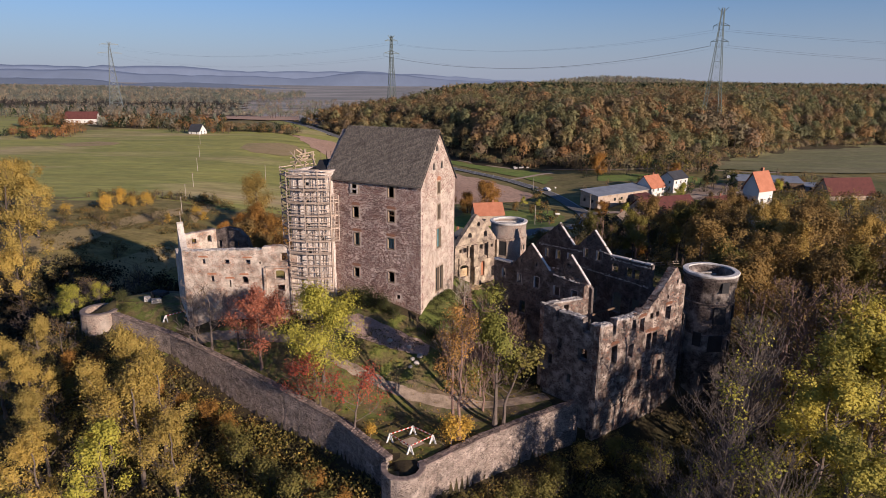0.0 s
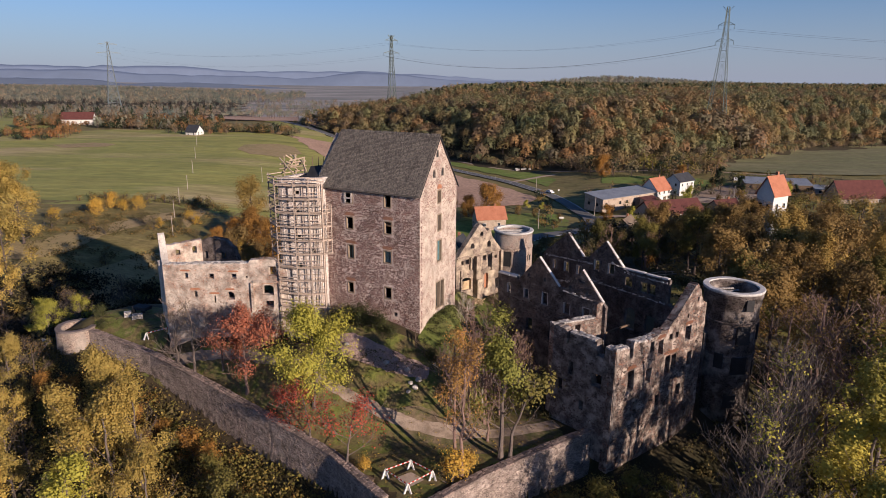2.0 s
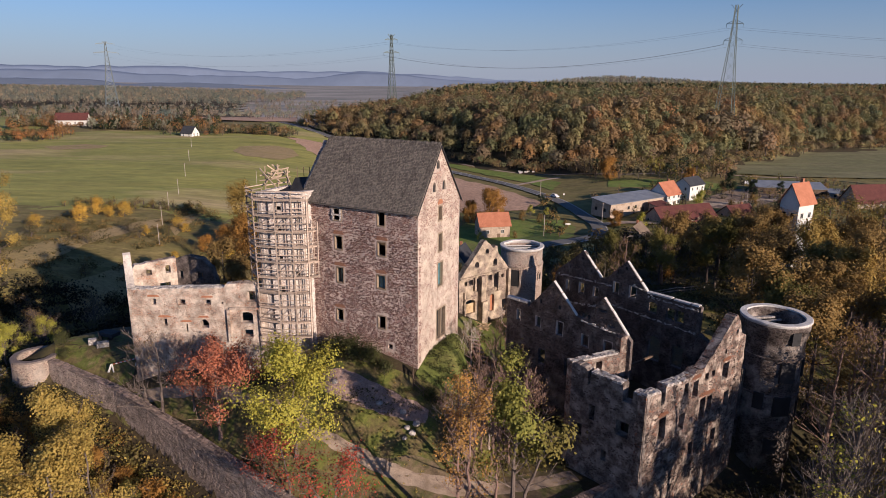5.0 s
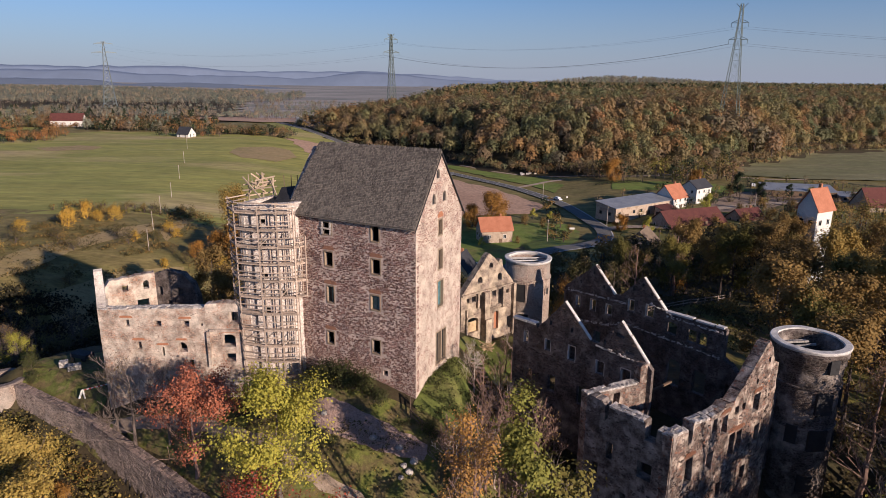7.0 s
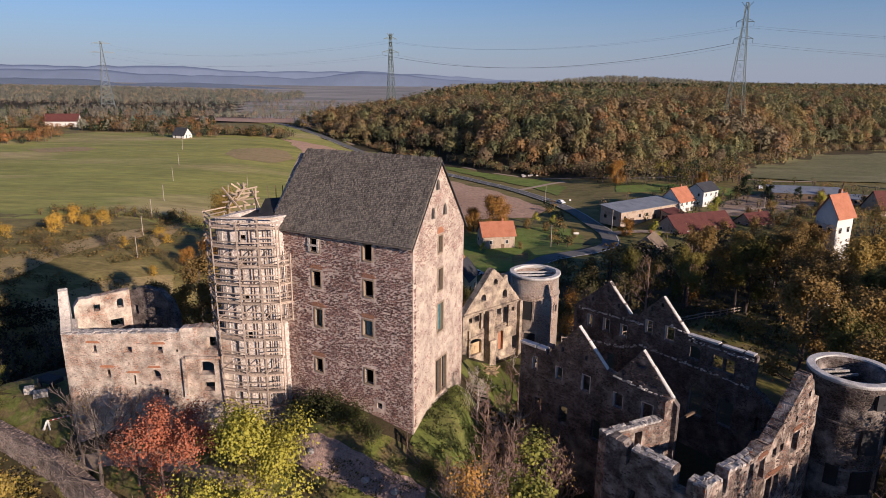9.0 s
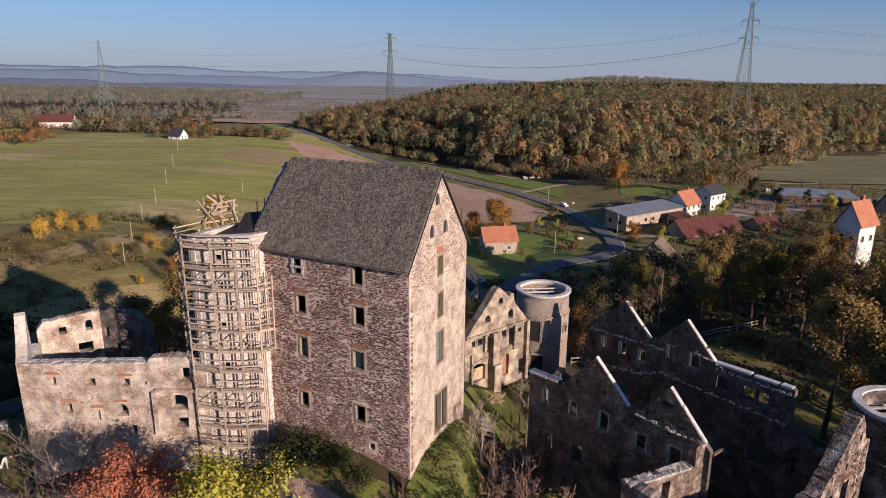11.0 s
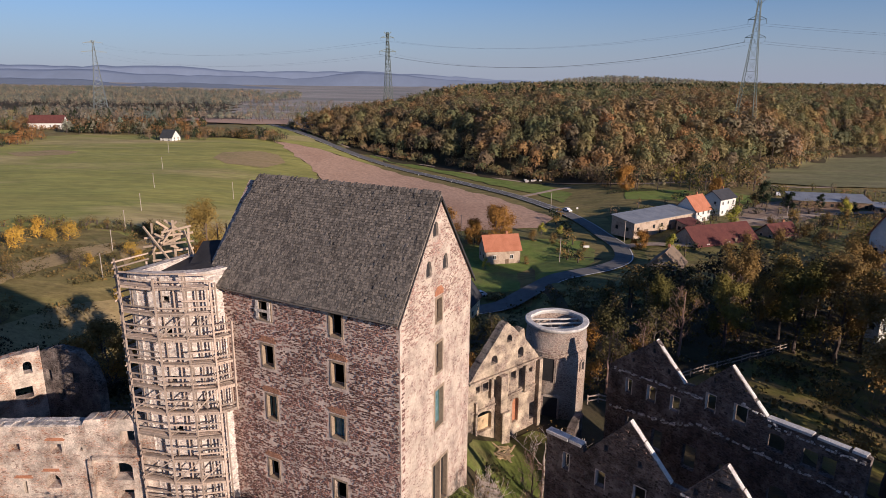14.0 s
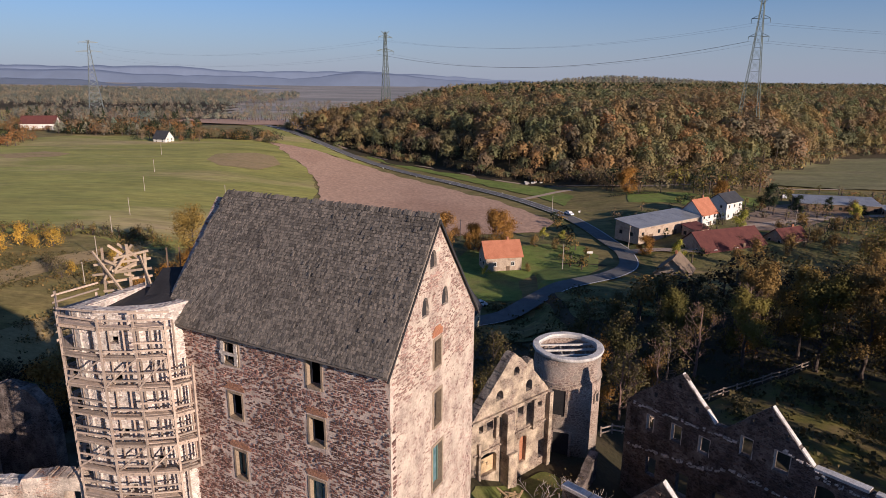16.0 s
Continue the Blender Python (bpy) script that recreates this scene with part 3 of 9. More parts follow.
def sheet(name, xs, ys, lift, material, keep=None):
    gx, gy = np.meshgrid(xs, ys)
    gz = land(gx, gy) + lift
    w, h = len(xs), len(ys)
    b = Build()
    b.v = np.stack([gx.ravel(), gy.ravel(), gz.ravel()], 1).tolist()
    i = np.arange(w * h).reshape(h, w)
    f = np.stack([i[:-1, :-1], i[:-1, 1:], i[1:, 1:], i[1:, :-1]], -1).reshape(-1, 4)
    b.f = f.tolist()
    return part(name, b, material, smooth=True)


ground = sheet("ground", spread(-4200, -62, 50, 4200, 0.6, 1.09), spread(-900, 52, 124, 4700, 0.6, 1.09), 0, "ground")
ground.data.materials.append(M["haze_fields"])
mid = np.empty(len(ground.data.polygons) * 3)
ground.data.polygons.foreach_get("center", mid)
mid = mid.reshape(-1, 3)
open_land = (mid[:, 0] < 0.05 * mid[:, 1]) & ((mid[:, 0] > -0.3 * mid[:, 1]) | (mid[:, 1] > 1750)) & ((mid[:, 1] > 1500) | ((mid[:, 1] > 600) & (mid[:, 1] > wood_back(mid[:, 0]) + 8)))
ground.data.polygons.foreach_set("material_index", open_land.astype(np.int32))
tagged(ground, "leaf-strewn brown earth under the castle hill and woods", "ground", kind="structure")


def inside(poly, x, y):
    hit = np.zeros(np.shape(x), bool)
    for (ax, ay), (bx, by) in zip(poly, poly[1:] + poly[:1]):
        hit ^= ((ay > y) != (by > y)) & (x < (bx - ax) * (y - ay) / ((by - ay) or 1e-9) + ax)
    return hit


def plot(name, poly, material, label, category="field", lift=0.06, step=None):
    """A field or lawn: a patch that follows the ground, with a slightly ragged border."""
    px, py = [p[0] for p in poly], [p[1] for p in poly]
    step = step or max((max(px) - min(px)) / 60, (max(py) - min(py)) / 60, 0.6)
    xs, ys = np.arange(min(px), max(px) + step, step), np.arange(min(py), max(py) + step, step)
    gx, gy = np.meshgrid(xs, ys)
    wob = np.array([noise.noise(Vector((a * 0.3 / step, b * 0.3 / step, 3))) for a, b in zip(gx.ravel(), gy.ravel())]).reshape(gx.shape)
    gx2, gy2 = gx + wob * step * 0.3, gy + wob[::-1] * step * 0.3
    gz = land(gx2, gy2) + lift
    ok = inside(poly, gx[:-1, :-1] + step / 2, gy[:-1, :-1] + step / 2)
    i = np.arange(gx.size).reshape(gx.shape)
    f = np.stack([i[:-1, :-1], i[:-1, 1:], i[1:, 1:], i[1:, :-1]], -1)[ok]
    # draw the outer corners out to the border
    edges = collections.Counter(tuple(sorted((int(q[k]), int(q[(k + 1) % 4])))) for q in f for k in range(4))
    rim = sorted({v for e, n in edges.items() if n == 1 for v in e})
    fx, fy = gx2.ravel().copy(), gy2.ravel().copy()
    for v in rim:
        best = None
        for (ax, ay), (bx, by) in zip(poly, poly[1:] + poly[:1]):
            t = min(1, max(0, ((fx[v] - ax) * (bx - ax) + (fy[v] - ay) * (by - ay)) / ((bx - ax) ** 2 + (by - ay) ** 2)))
            c = (math.hypot(ax + t * (bx - ax) - fx[v], ay + t * (by - ay) - fy[v]), ax + t * (bx - ax), ay + t * (by - ay))
            best = c if best is None or c < best else best
        shift = 0.5 * step * noise.noise(Vector((best[1] / step * 0.4, best[2] / step * 0.4, 9)))
        fx[v], fy[v] = best[1] + shift, best[2] + shift
    gx2, gy2 = fx.reshape(gx.shape), fy.reshape(gy.shape)
    gz = land(gx2, gy2) + lift
    used, back_to = np.unique(f, return_inverse=True)
    b = Build()
    b.v = np.stack([gx2.ravel(), gy2.ravel(), gz.ravel()], 1)[used].tolist()
    b.f = back_to.reshape(-1, 4).tolist()
    return tagged(part(name, b, material, smooth=True), label, category, kind="structure")


FAR = 0.25
plot("valley_floor", ((-250, 560), (-170, 620), (-133, 575), (-72, 500), (-29, 457), (6, 425), (34, 388), (62, 374), (90, 366), (135, 380), (195, 415), (268, 480), (400, 520), (430, 240), (200, 205), (60, 176), (-60, 178), (-260, 180), (-420, 250), (-420, 470)), "rough_grass", "rough autumn grass on the valley floor", "grass", 0.1)
plot("meadow", ((-420, 440), (-290, 455), (-245, 500), (-180, 484), (-112, 478), (-66, 380), (-47, 300), (-44, 236), (-72, 226), (-108, 236), (-135, 232), (-260, 240), (-420, 260)), "meadow", "wide green autumn meadow with bare streaks", lift=FAR)
plot("stubble_field", ((-260, 246), (-135, 238), (-108, 242), (-72, 232), (-44, 242), (-42, 176), (-62, 150), (-90, 140), (-135, 165), (-180, 180), (-260, 200)), "rough_grass", "rough dry grass slope below the meadow", lift=FAR)
plot("stubble_strip", ((-150, 166), (-122, 176), (-113, 181), (-111, 192), (-106, 203), (-101, 215), (-94, 225), (-90, 215), (-96, 202), (-100, 189), (-101, 175), (-104, 168), (-120, 158), (-150, 150)), "stubble", "dry yellowish stubble strip below the meadow", lift=FAR + 0.15)
plot("stubble_strip", ((-93, 164), (-88, 172), (-84, 179), (-79, 183), (-70, 188), (-66, 178), (-75, 174), (-79, 166), (-82, 157), (-86, 156)), "stubble", "dry stubble strip above the ravine", lift=FAR + 0.15)
plot("bare_patch", ((-89, 217), (-88, 236), (-84, 228), (-82, 206)), "stubble", "bare dry ground below the meadow", lift=FAR + 0.15)
plot("ploughed_field", ((-112, 476), (-80, 465), (-42, 426), (4, 362), (28, 326), (43, 291), (34, 274), (5, 268), (-20, 262), (-42, 266), (-47, 300), (-60, 360), (-74, 400), (-95, 440)), "ploughed", "bare reddish-brown ploughed field beside the road", lift=FAR + 0.1)
plot("roadside_verge", ((-110, 555), (-60, 480), (0, 405), (30, 362), (44, 342), (52, 322), (60, 342), (50, 376), (30, 384), (4, 416), (-30, 452), (-72, 494), (-118, 560)), "lawn", "green grass verge between road and wood", "verge", FAR + 0.15, 3)
plot("rough_pasture", ((56, 322), (60, 345), (84, 356), (120, 372), (150, 376), (150, 318), (100, 305), (72, 300), (62, 290)), "rough_grass", "rough yellowish pasture with a track", lift=FAR)
plot("village_green", ((98, 322), (132, 336), (142, 318), (118, 306), (100, 308)), "lawn", "mown green lawn behind the farm", lift=FAR + 0.1)
plot("cottage_garden", ((8, 250), (34, 258), (46, 256), (48, 244), (44, 228), (36, 212), (20, 204), (10, 202), (4, 212), (2, 232)), "lawn", "green cottage garden with beds and shrubs", "garden", FAR)
plot("hill_pasture", ((150, 368), (168, 394), (196, 420), (268, 486), (420, 524), (420, 412), (300, 366), (230, 350), (190, 352)), "hill_grass", "grey-green pasture under the wood", lift=0.7, step=3.5)
plot("castle_lawn", ((31, 128.5), (45, 137), (59, 148), (76, 132), (62, 104), (46, 98), (40, 106), (39, 122), (33, 124)), "park_grass", "leaf-strewn lawn under trees behind the palace ruin", "lawn", 0.08)
plot("courtyard_lawn", ((-44, 90), (-30, 83.5), (-14.5, 70.5), (-5.2, 62.3), (-2, 62), (3, 65.5), (9, 70.5), (15, 74.5), (12.5, 80), (8, 84), (2, 86), (-3, 84), (-12, 87.5), (-20, 88), (-33, 89)), "court_grass", "worn courtyard grass with fallen leaves", "lawn", 0.05, 0.9)
plot("rubble_bank", ((-19, 87.0), (-14.8, 86.0), (-11, 84.9), (-5.5, 82.6), (-1.6, 80.9), (-1.9, 79.6), (-7.1, 80.6), (-11.2, 81.8), (-17.5, 84.0), (-20.5, 85.5)), "bank_rubble", "brown rubble bank below the keep", "bank", 0.12, 0.5)
plot("bare_soil", ((-6.5, 76.6), (-2.4, 77.0), (0.4, 75.6), (6, 76.5), (13, 78.5), (14.6, 75.2), (9, 71.8), (3.5, 70.2), (-0.5, 72.2), (-3.6, 72.8)), "leaf_litter", "bare leaf-strewn soil in the courtyard", "soil", 0.08, 0.6)
plot("ward_grass", ((-52.5, 96.2), (-41.5, 90.8), (-39.6, 91.2), (-39.6, 100), (-46, 104), (-54, 100)), "court_grass", "worn grass beside the ruined wing", "lawn", 0.07, 0.7)
plot("keep_bank", ((-3.2, 84.6), (1.5, 93.6), (4.2, 93.0), (5.0, 88), (3.2, 83.4), (0.2, 82.4)), "keep_turf", "bright green grass bank at the keep's corner", "bank", 0.09, 0.5)
plot("house_grass", ((1.5, 97.0), (2.6, 101.5), (5.2, 104.2), (9.2, 107.2), (12, 105), (11, 99), (7, 95.5)), "keep_turf", "rough green grass before the gabled ruin", "grass", 0.09, 0.6)
plot("far_field", ((-250, 640), (-160, 596), (-134, 604), (-160, 720), (-262, 735)), "ploughed", "reddish ploughed field beyond the village", lift=1.1)
plot("left_verge", ((-175, 620), (-135, 545), (-112, 476), (-80, 465), (-42, 426), (-24, 404), (-62, 462), (-96, 512), (-135, 572), (-165, 628)), "meadow", "green grass strip beside the bend of the road", "verge", 0.4)
plot("village_grass", ((-47, 262), (34, 274), (43, 291), (50, 320), (100, 310), (150, 318), (140, 250), (110, 195), (60, 178), (20, 172), (-30, 168), (-60, 200), (-47, 236)), "village_turf", "rough green and brown grass round the road junction", "grass", 0.12)
plot("village_rough", ((150, 318), (150, 376), (168, 352), (220, 330), (300, 340), (420, 380), (420, 250), (230, 240), (130, 250), (100, 300)), "village_turf", "rough grass round the farm", lift=FAR, step=4)
plot("bare_patch", ((-126, 412), (-108, 425), (-96, 420), (-86, 396), (-92, 372), (-112, 376), (-124, 392)), "rough_tan", "bare tan patch in the meadow", lift=FAR + 0.1)
plot("bare_patch", ((-240, 400), (-222, 414), (-204, 408), (-204, 396), (-226, 388)), "rough_tan", "bare tan patch in the meadow", lift=FAR + 0.1)
plot("garden_lawn", ((78, 318), (84, 342), (112, 342), (122, 326), (104, 316)), "lawn", "mown green garden lawn behind the farm", "lawn", FAR + 0.12, 3)
plot("farmyard", ((100, 268), (118, 296), (134, 312), (160, 322), (166, 300), (140, 284), (122, 268)), "sandy_soil", "bare earth farmyard with tyre tracks", "yard", FAR + 0.12, 3)
plot("left_meadow", ((-760, 960), (-560, 960), (-306, 505), (-306, 450), (-420, 440), (-700, 480)), "meadow", "green meadow beside the far hamlet", lift=0.5)


def ribbon(name, line, width, material, label, category, lift, offset=0.0, dashes=None, level=True):
    """A strip along a line on the ground, smoothed between its points."""
    pts = [Vector((*p, 0)) for p in line]
    dense = []
    for i in range(len(pts) - 1):
        p0, p1, p2, p3 = pts[max(i - 1, 0)], pts[i], pts[i + 1], pts[min(i + 2, len(pts) - 1)]
        n = max(2, int((p2 - p1).length / (1.2 if dashes else 2.5)))
        for k in range(n):
            t = k / n
            dense.append(0.5 * ((2 * p1) + (p2 - p0) * t + (2 * p0 - 5 * p1 + 4 * p2 - p3) * t * t + (3 * p1 - p0 - 3 * p2 + p3) * t ** 3))
    dense.append(pts[-1])
    b, run = Build(), 0.0
    mids = []
    for i, p in enumerate(dense):
        way = (dense[min(i + 1, len(dense) - 1)] - dense[max(i - 1, 0)]).normalized()
        side = Vector((-way.y, way.x, 0))
        mids.append((p + side * offset, side))
    xy = np.array([[(m + s * width * k / 2).to_tuple()[:2] for k in (-1, 0, 1)] for m, s in mids])
    zz = land(xy[..., 0], xy[..., 1])
    if level:
        zz = np.repeat(zz.max(1)[:, None], 3, 1)
    zz = np.stack([np.convolve(np.pad(zz[:, k], 3, mode="edge"), np.ones(7) / 7, "valid") for k in range(3)], 1) + lift
    for i in range(len(dense)):
        b.v += [(xy[i, k, 0], xy[i, k, 1], zz[i, k] - (0.0 if k == 1 else 0.03)) for k in range(3)]
    for i in range(len(dense) - 1):
        run += (dense[i + 1] - dense[i]).length
        if dashes and run % (dashes * 2) > dashes:
            continue
        b.f += [(3 * i, 3 * i + 1, 3 * i + 4, 3 * i + 3), (3 * i + 1, 3 * i + 2, 3 * i + 5, 3 * i + 4)]
    return tagged(part(name, b, material, smooth=True), label, category, kind="structure")


ROAD = ((-170, 640), (-127, 566), (-88, 507), (-58, 463), (-27, 422), (-1, 388), (23, 353), (34, 335), (42, 318), (49, 300), (53, 280), (55, 262), (56.5, 246), (53, 230), (42, 214), (24, 200), (10, 189), (-8, 181), (-30, 176))
ribbon("road", ROAD, 5.6, "asphalt", "grey asphalt country road curving through the valley", "road", 0.55)
ribbon("road_edge_line", ROAD, 0.26, "road_paint", "white painted edge line of the road", "road marking", 0.6, 2.5)
ribbon("road_edge_line", ROAD, 0.26, "road_paint", "white painted edge line of the road", "road marking", 0.6, -2.5)
ribbon("road_centre_line", ROAD, 0.2, "road_paint", "broken white centre line of the road", "road marking", 0.6, 0.0, 4)
ribbon("village_lane", ((56, 246), (66, 247), (80, 243), (96, 262), (112, 276), (150, 290), (190, 296)), 4.2, "gravel", "pale village lane off the road", "road", 0.5)
ribbon("field_track", ((36, 336), (52, 352), (62, 358)), 3.0, "gravel", "sandy track from the road to the wood", "track", 0.5)
ribbon("wood_track", ((-118, 572), (-70, 498), (-28, 455), (6, 420), (34, 384), (62, 368), (92, 358), (140, 368), (170, 352), (230, 362), (330, 380)), 2.6, "gravel", "sandy track along the edge of the wood", "track", 0.5)
PATH = ((-38, 88.6), (-33, 87.6), (-27, 85.6), (-20, 82.2), (-14, 79.0), (-9.5, 77.1), (-6, 75.6), (-2.5, 74.3), (1, 73.8), (5, 74.4), (10, 75.6), (14.2, 77))
plot("courtyard_path", tuple((x + 0.35, y - 0.85 - 0.1 * math.sin(x)) for x, y in PATH) + tuple((x - 0.35, y + 0.85 + 0.12 * math.sin(2 * x)) for x, y in PATH[::-1]), "path_sand", "sandy path across the castle courtyard, strewn with leaves", "path", 0.12, 0.45)


# ---- far hills: the haze of distance is put into their tint and glow ----
def far_hill(name, y, base, tops, tint, glow, label):
    b = Build()
    xs = np.linspace(-4300, 4300, 160)
    hs = np.interp(xs, [t[0] for t in tops], [t[1] for t in tops])
    for i, (x, h) in enumerate(zip(xs, hs)):
        h += 22 * noise.noise(Vector((x * 0.0016, y * 0.37, 0.4))) + 9 * noise.noise(Vector((x * 0.0085, y * 0.37, 1.3)))
        b.v += [(x, y, base), (x, y + 90, h * 0.75), (x, y + 160, h), (x, y + 260, base)]
    for i in range(len(xs) - 1):
        b.f += [(4 * i + k, 4 * i + 4 + k, 4 * i + 5 + k, 4 * i + 1 + k) for k in range(3)]
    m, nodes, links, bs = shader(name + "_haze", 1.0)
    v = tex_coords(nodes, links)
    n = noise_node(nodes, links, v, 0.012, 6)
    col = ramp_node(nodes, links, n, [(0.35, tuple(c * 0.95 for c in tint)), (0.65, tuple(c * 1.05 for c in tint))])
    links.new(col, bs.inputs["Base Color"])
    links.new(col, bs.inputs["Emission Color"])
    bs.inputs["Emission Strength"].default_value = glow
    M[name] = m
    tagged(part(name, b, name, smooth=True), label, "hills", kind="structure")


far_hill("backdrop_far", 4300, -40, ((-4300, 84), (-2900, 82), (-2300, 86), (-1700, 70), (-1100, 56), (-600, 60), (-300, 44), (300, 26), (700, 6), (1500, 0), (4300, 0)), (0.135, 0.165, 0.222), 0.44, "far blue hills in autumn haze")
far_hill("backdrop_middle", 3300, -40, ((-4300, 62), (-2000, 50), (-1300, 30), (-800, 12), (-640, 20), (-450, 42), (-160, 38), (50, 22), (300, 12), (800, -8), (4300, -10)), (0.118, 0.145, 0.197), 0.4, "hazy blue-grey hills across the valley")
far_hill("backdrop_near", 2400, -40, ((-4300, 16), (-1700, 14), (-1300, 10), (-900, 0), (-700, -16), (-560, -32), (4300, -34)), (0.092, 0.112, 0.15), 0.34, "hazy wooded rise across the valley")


# ---- masonry walls with openings ----
def unit(x, y):
    n = math.hypot(x, y)
    return Vector((x / n, y / n, 0))


class Wall:
    """An upright wall along d from p. depth runs to its back; s along it, z up."""

    def __init__(self, p, d, thick, back=1, jitter=0.05, seed=0):
        self.p, self.d = Vector((*p, 0)), unit(*d)
        self.n = Vector((-self.d.y, self.d.x, 0)) * back
        self.thick, self.jitter, self.seed = thick, jitter, seed

    def at(self, s, z, depth=0.0):
        return self.p + self.d * s + self.n * depth + Vector((0, 0, z))

    def rough(self, s, z, depth):
        j = self.jitter * noise.noise(Vector((s * 0.9, z * 0.9, self.seed + depth)))
        j += self.jitter * 0.5 * noise.noise(Vector((s * 2.7, z * 2.7, self.seed + depth)))
        return self.at(s, z, depth + j)

    def build(self, top, base, openings=(), jag=0.0, step=0.6):
        """top: (s, z) along the crest; base: height of the foot; openings: (s0, s1, z0, z1, arch)."""
        rnd = random.Random(self.seed + 7)
        s0, s1 = top[0][0], top[-1][0]
        cuts = set(np.arange(s0, s1, step).round(3)) | {s for s, _ in top} | {s1}
        for o in openings:
            cuts |= {o[0], o[1]}
            if len(o) > 4 and o[4]:
                cuts |= {o[0] + (o[1] - o[0]) * k / 6 for k in range(1, 6)}
        cuts = sorted(c for c in cuts if s0 <= c <= s1)
        cuts = [c for i, c in enumerate(cuts) if i == 0 or c - cuts[i - 1] > 0.02]
        ts, tz = [t[0] for t in top], [t[1] for t in top]
        b, seen = Build(), {}

        def crown(o, s):
            if len(o) > 4 and o[4]:
                u = (2 * s - o[0] - o[1]) / (o[1] - o[0])
                return o[3] - o[4] * (1 - math.sqrt(max(0.0, 1 - u * u)))
            return o[3]

        for a, c in zip(cuts, cuts[1:]):
            mid = (a + c) / 2
            off = jag * (rnd.random() - 0.5)
            pieces = [[base, base, float(np.interp(a + 1e-4, ts, tz)) + off, float(np.interp(c - 1e-4, ts, tz)) + off]]
            for o in sorted(openings, key=lambda q: q[2]):
                if o[0] - 1e-6 <= mid <= o[1] + 1e-6:
                    low = pieces.pop()
                    ca, cc = crown(o, a), crown(o, c)
                    if o[2] > low[0] + 0.02:
                        pieces.append([low[0], low[1], min(o[2], low[2]), min(o[2], low[3])])
                    if low[2] > ca + 0.02 or low[3] > cc + 0.02:
                        pieces.append([ca, cc, max(low[2], ca), max(low[3], cc)])
                    else:
                        break
            for la, lc, ha, hc in pieces:
                k = max(1, int(round((max(ha, hc) - min(la, lc)) / 0.9)))
                q = []
                for i in range(k + 1):
                    za, zc = la + (ha - la) * i / k, lc + (hc - lc) * i / k
                    q += [self.rough(a, za, 0), self.rough(c, zc, 0), self.rough(c, zc, self.thick), self.rough(a, za, self.thick)]
                f = [(3, 2, 1, 0), (4 * k, 4 * k + 1, 4 * k + 2, 4 * k + 3)]
                for i in range(k):
                    r = 4 * i
                    f += [(r + j, r + (j + 1) % 4, r + 4 + (j + 1) % 4, r + 4 + j) for j in range(4)]
                for face in f:
                    ids = []
                    for i in face:
                        key = tuple(round(v, 3) for v in q[i])
                        if key not in seen:
                            seen[key] = len(b.v)
                            b.v.append(q[i])
                        ids.append(seen[key])
                    if len(set(ids)) == len(ids):
                        b.f.append(tuple(ids))
        b.n = len(b.v)
        return b

    def slab(self, b, s0, s1, z0, z1, d0, d1):
        """A plain block set in or on the wall."""
        pts = [self.at(s, z, d) for z in (z0, z1) for d in (d0, d1) for s in (s0, s1)]
        b.add(pts, [(0, 2, 3, 1), (4, 5, 7, 6), (0, 1, 5, 4), (2, 6, 7, 3), (0, 4, 6, 2), (1, 3, 7, 5)])

    def coping(self, line, width_out=0.06, thick=0.16, unit=0.5, rough=0.25):
        """A cap that follows the crest: rows of uneven, weathered blocks."""
        out, rnd = [], random.Random(self.seed)
        across = max(1, round(self.thick / 0.55))
        for (sa, za), (sb, zb) in zip(line, line[1:]):
            steep = abs(zb - za) > 0.5 * abs(sb - sa)
            length = math.hypot(sb - sa, zb - za)
            for row in range(across):
                at = 0.0
                while at < length - 0.08:
                    run = min(unit * rnd.uniform(0.45, 1.3), length - at)
                    t0, t1 = at / length, (at + run * rnd.uniform(0.9, 0.99)) / length
                    at += run
                    if not steep and rnd.random() < 0.12:
                        continue
                    d0 = self.thick * row / across - (width_out * rnd.uniform(0, 1.3) if row == 0 else -0.02)
                    d1 = self.thick * (row + 1) / across + (width_out * rnd.uniform(0, 1.3) if row == across - 1 else -0.02)
                    low = [self.at(sa + (sb - sa) * t, za + (zb - za) * t - 0.06, d) for d in (d0, d1) for t in (t0, t1)]
                    top = [self.at(sa + (sb - sa) * t, za + (zb - za) * t + thick * rnd.uniform(1 - rough * 2.6, 1 + rough), d) for d in (d0 + 0.03, d1 - 0.03) for t in (t0, t1)]
                    b = Build()
                    b.add(low + top, [(0, 2, 3, 1), (4, 5, 7, 6), (0, 1, 5, 4), (2, 6, 7, 3), (0, 4, 6, 2), (1, 3, 7, 5)])
                    out.append(b)
        return out


def capped(stones, parent, label="", material="coping"):
    for b in stones:
        part("coping_stone", b, material, parent, label)


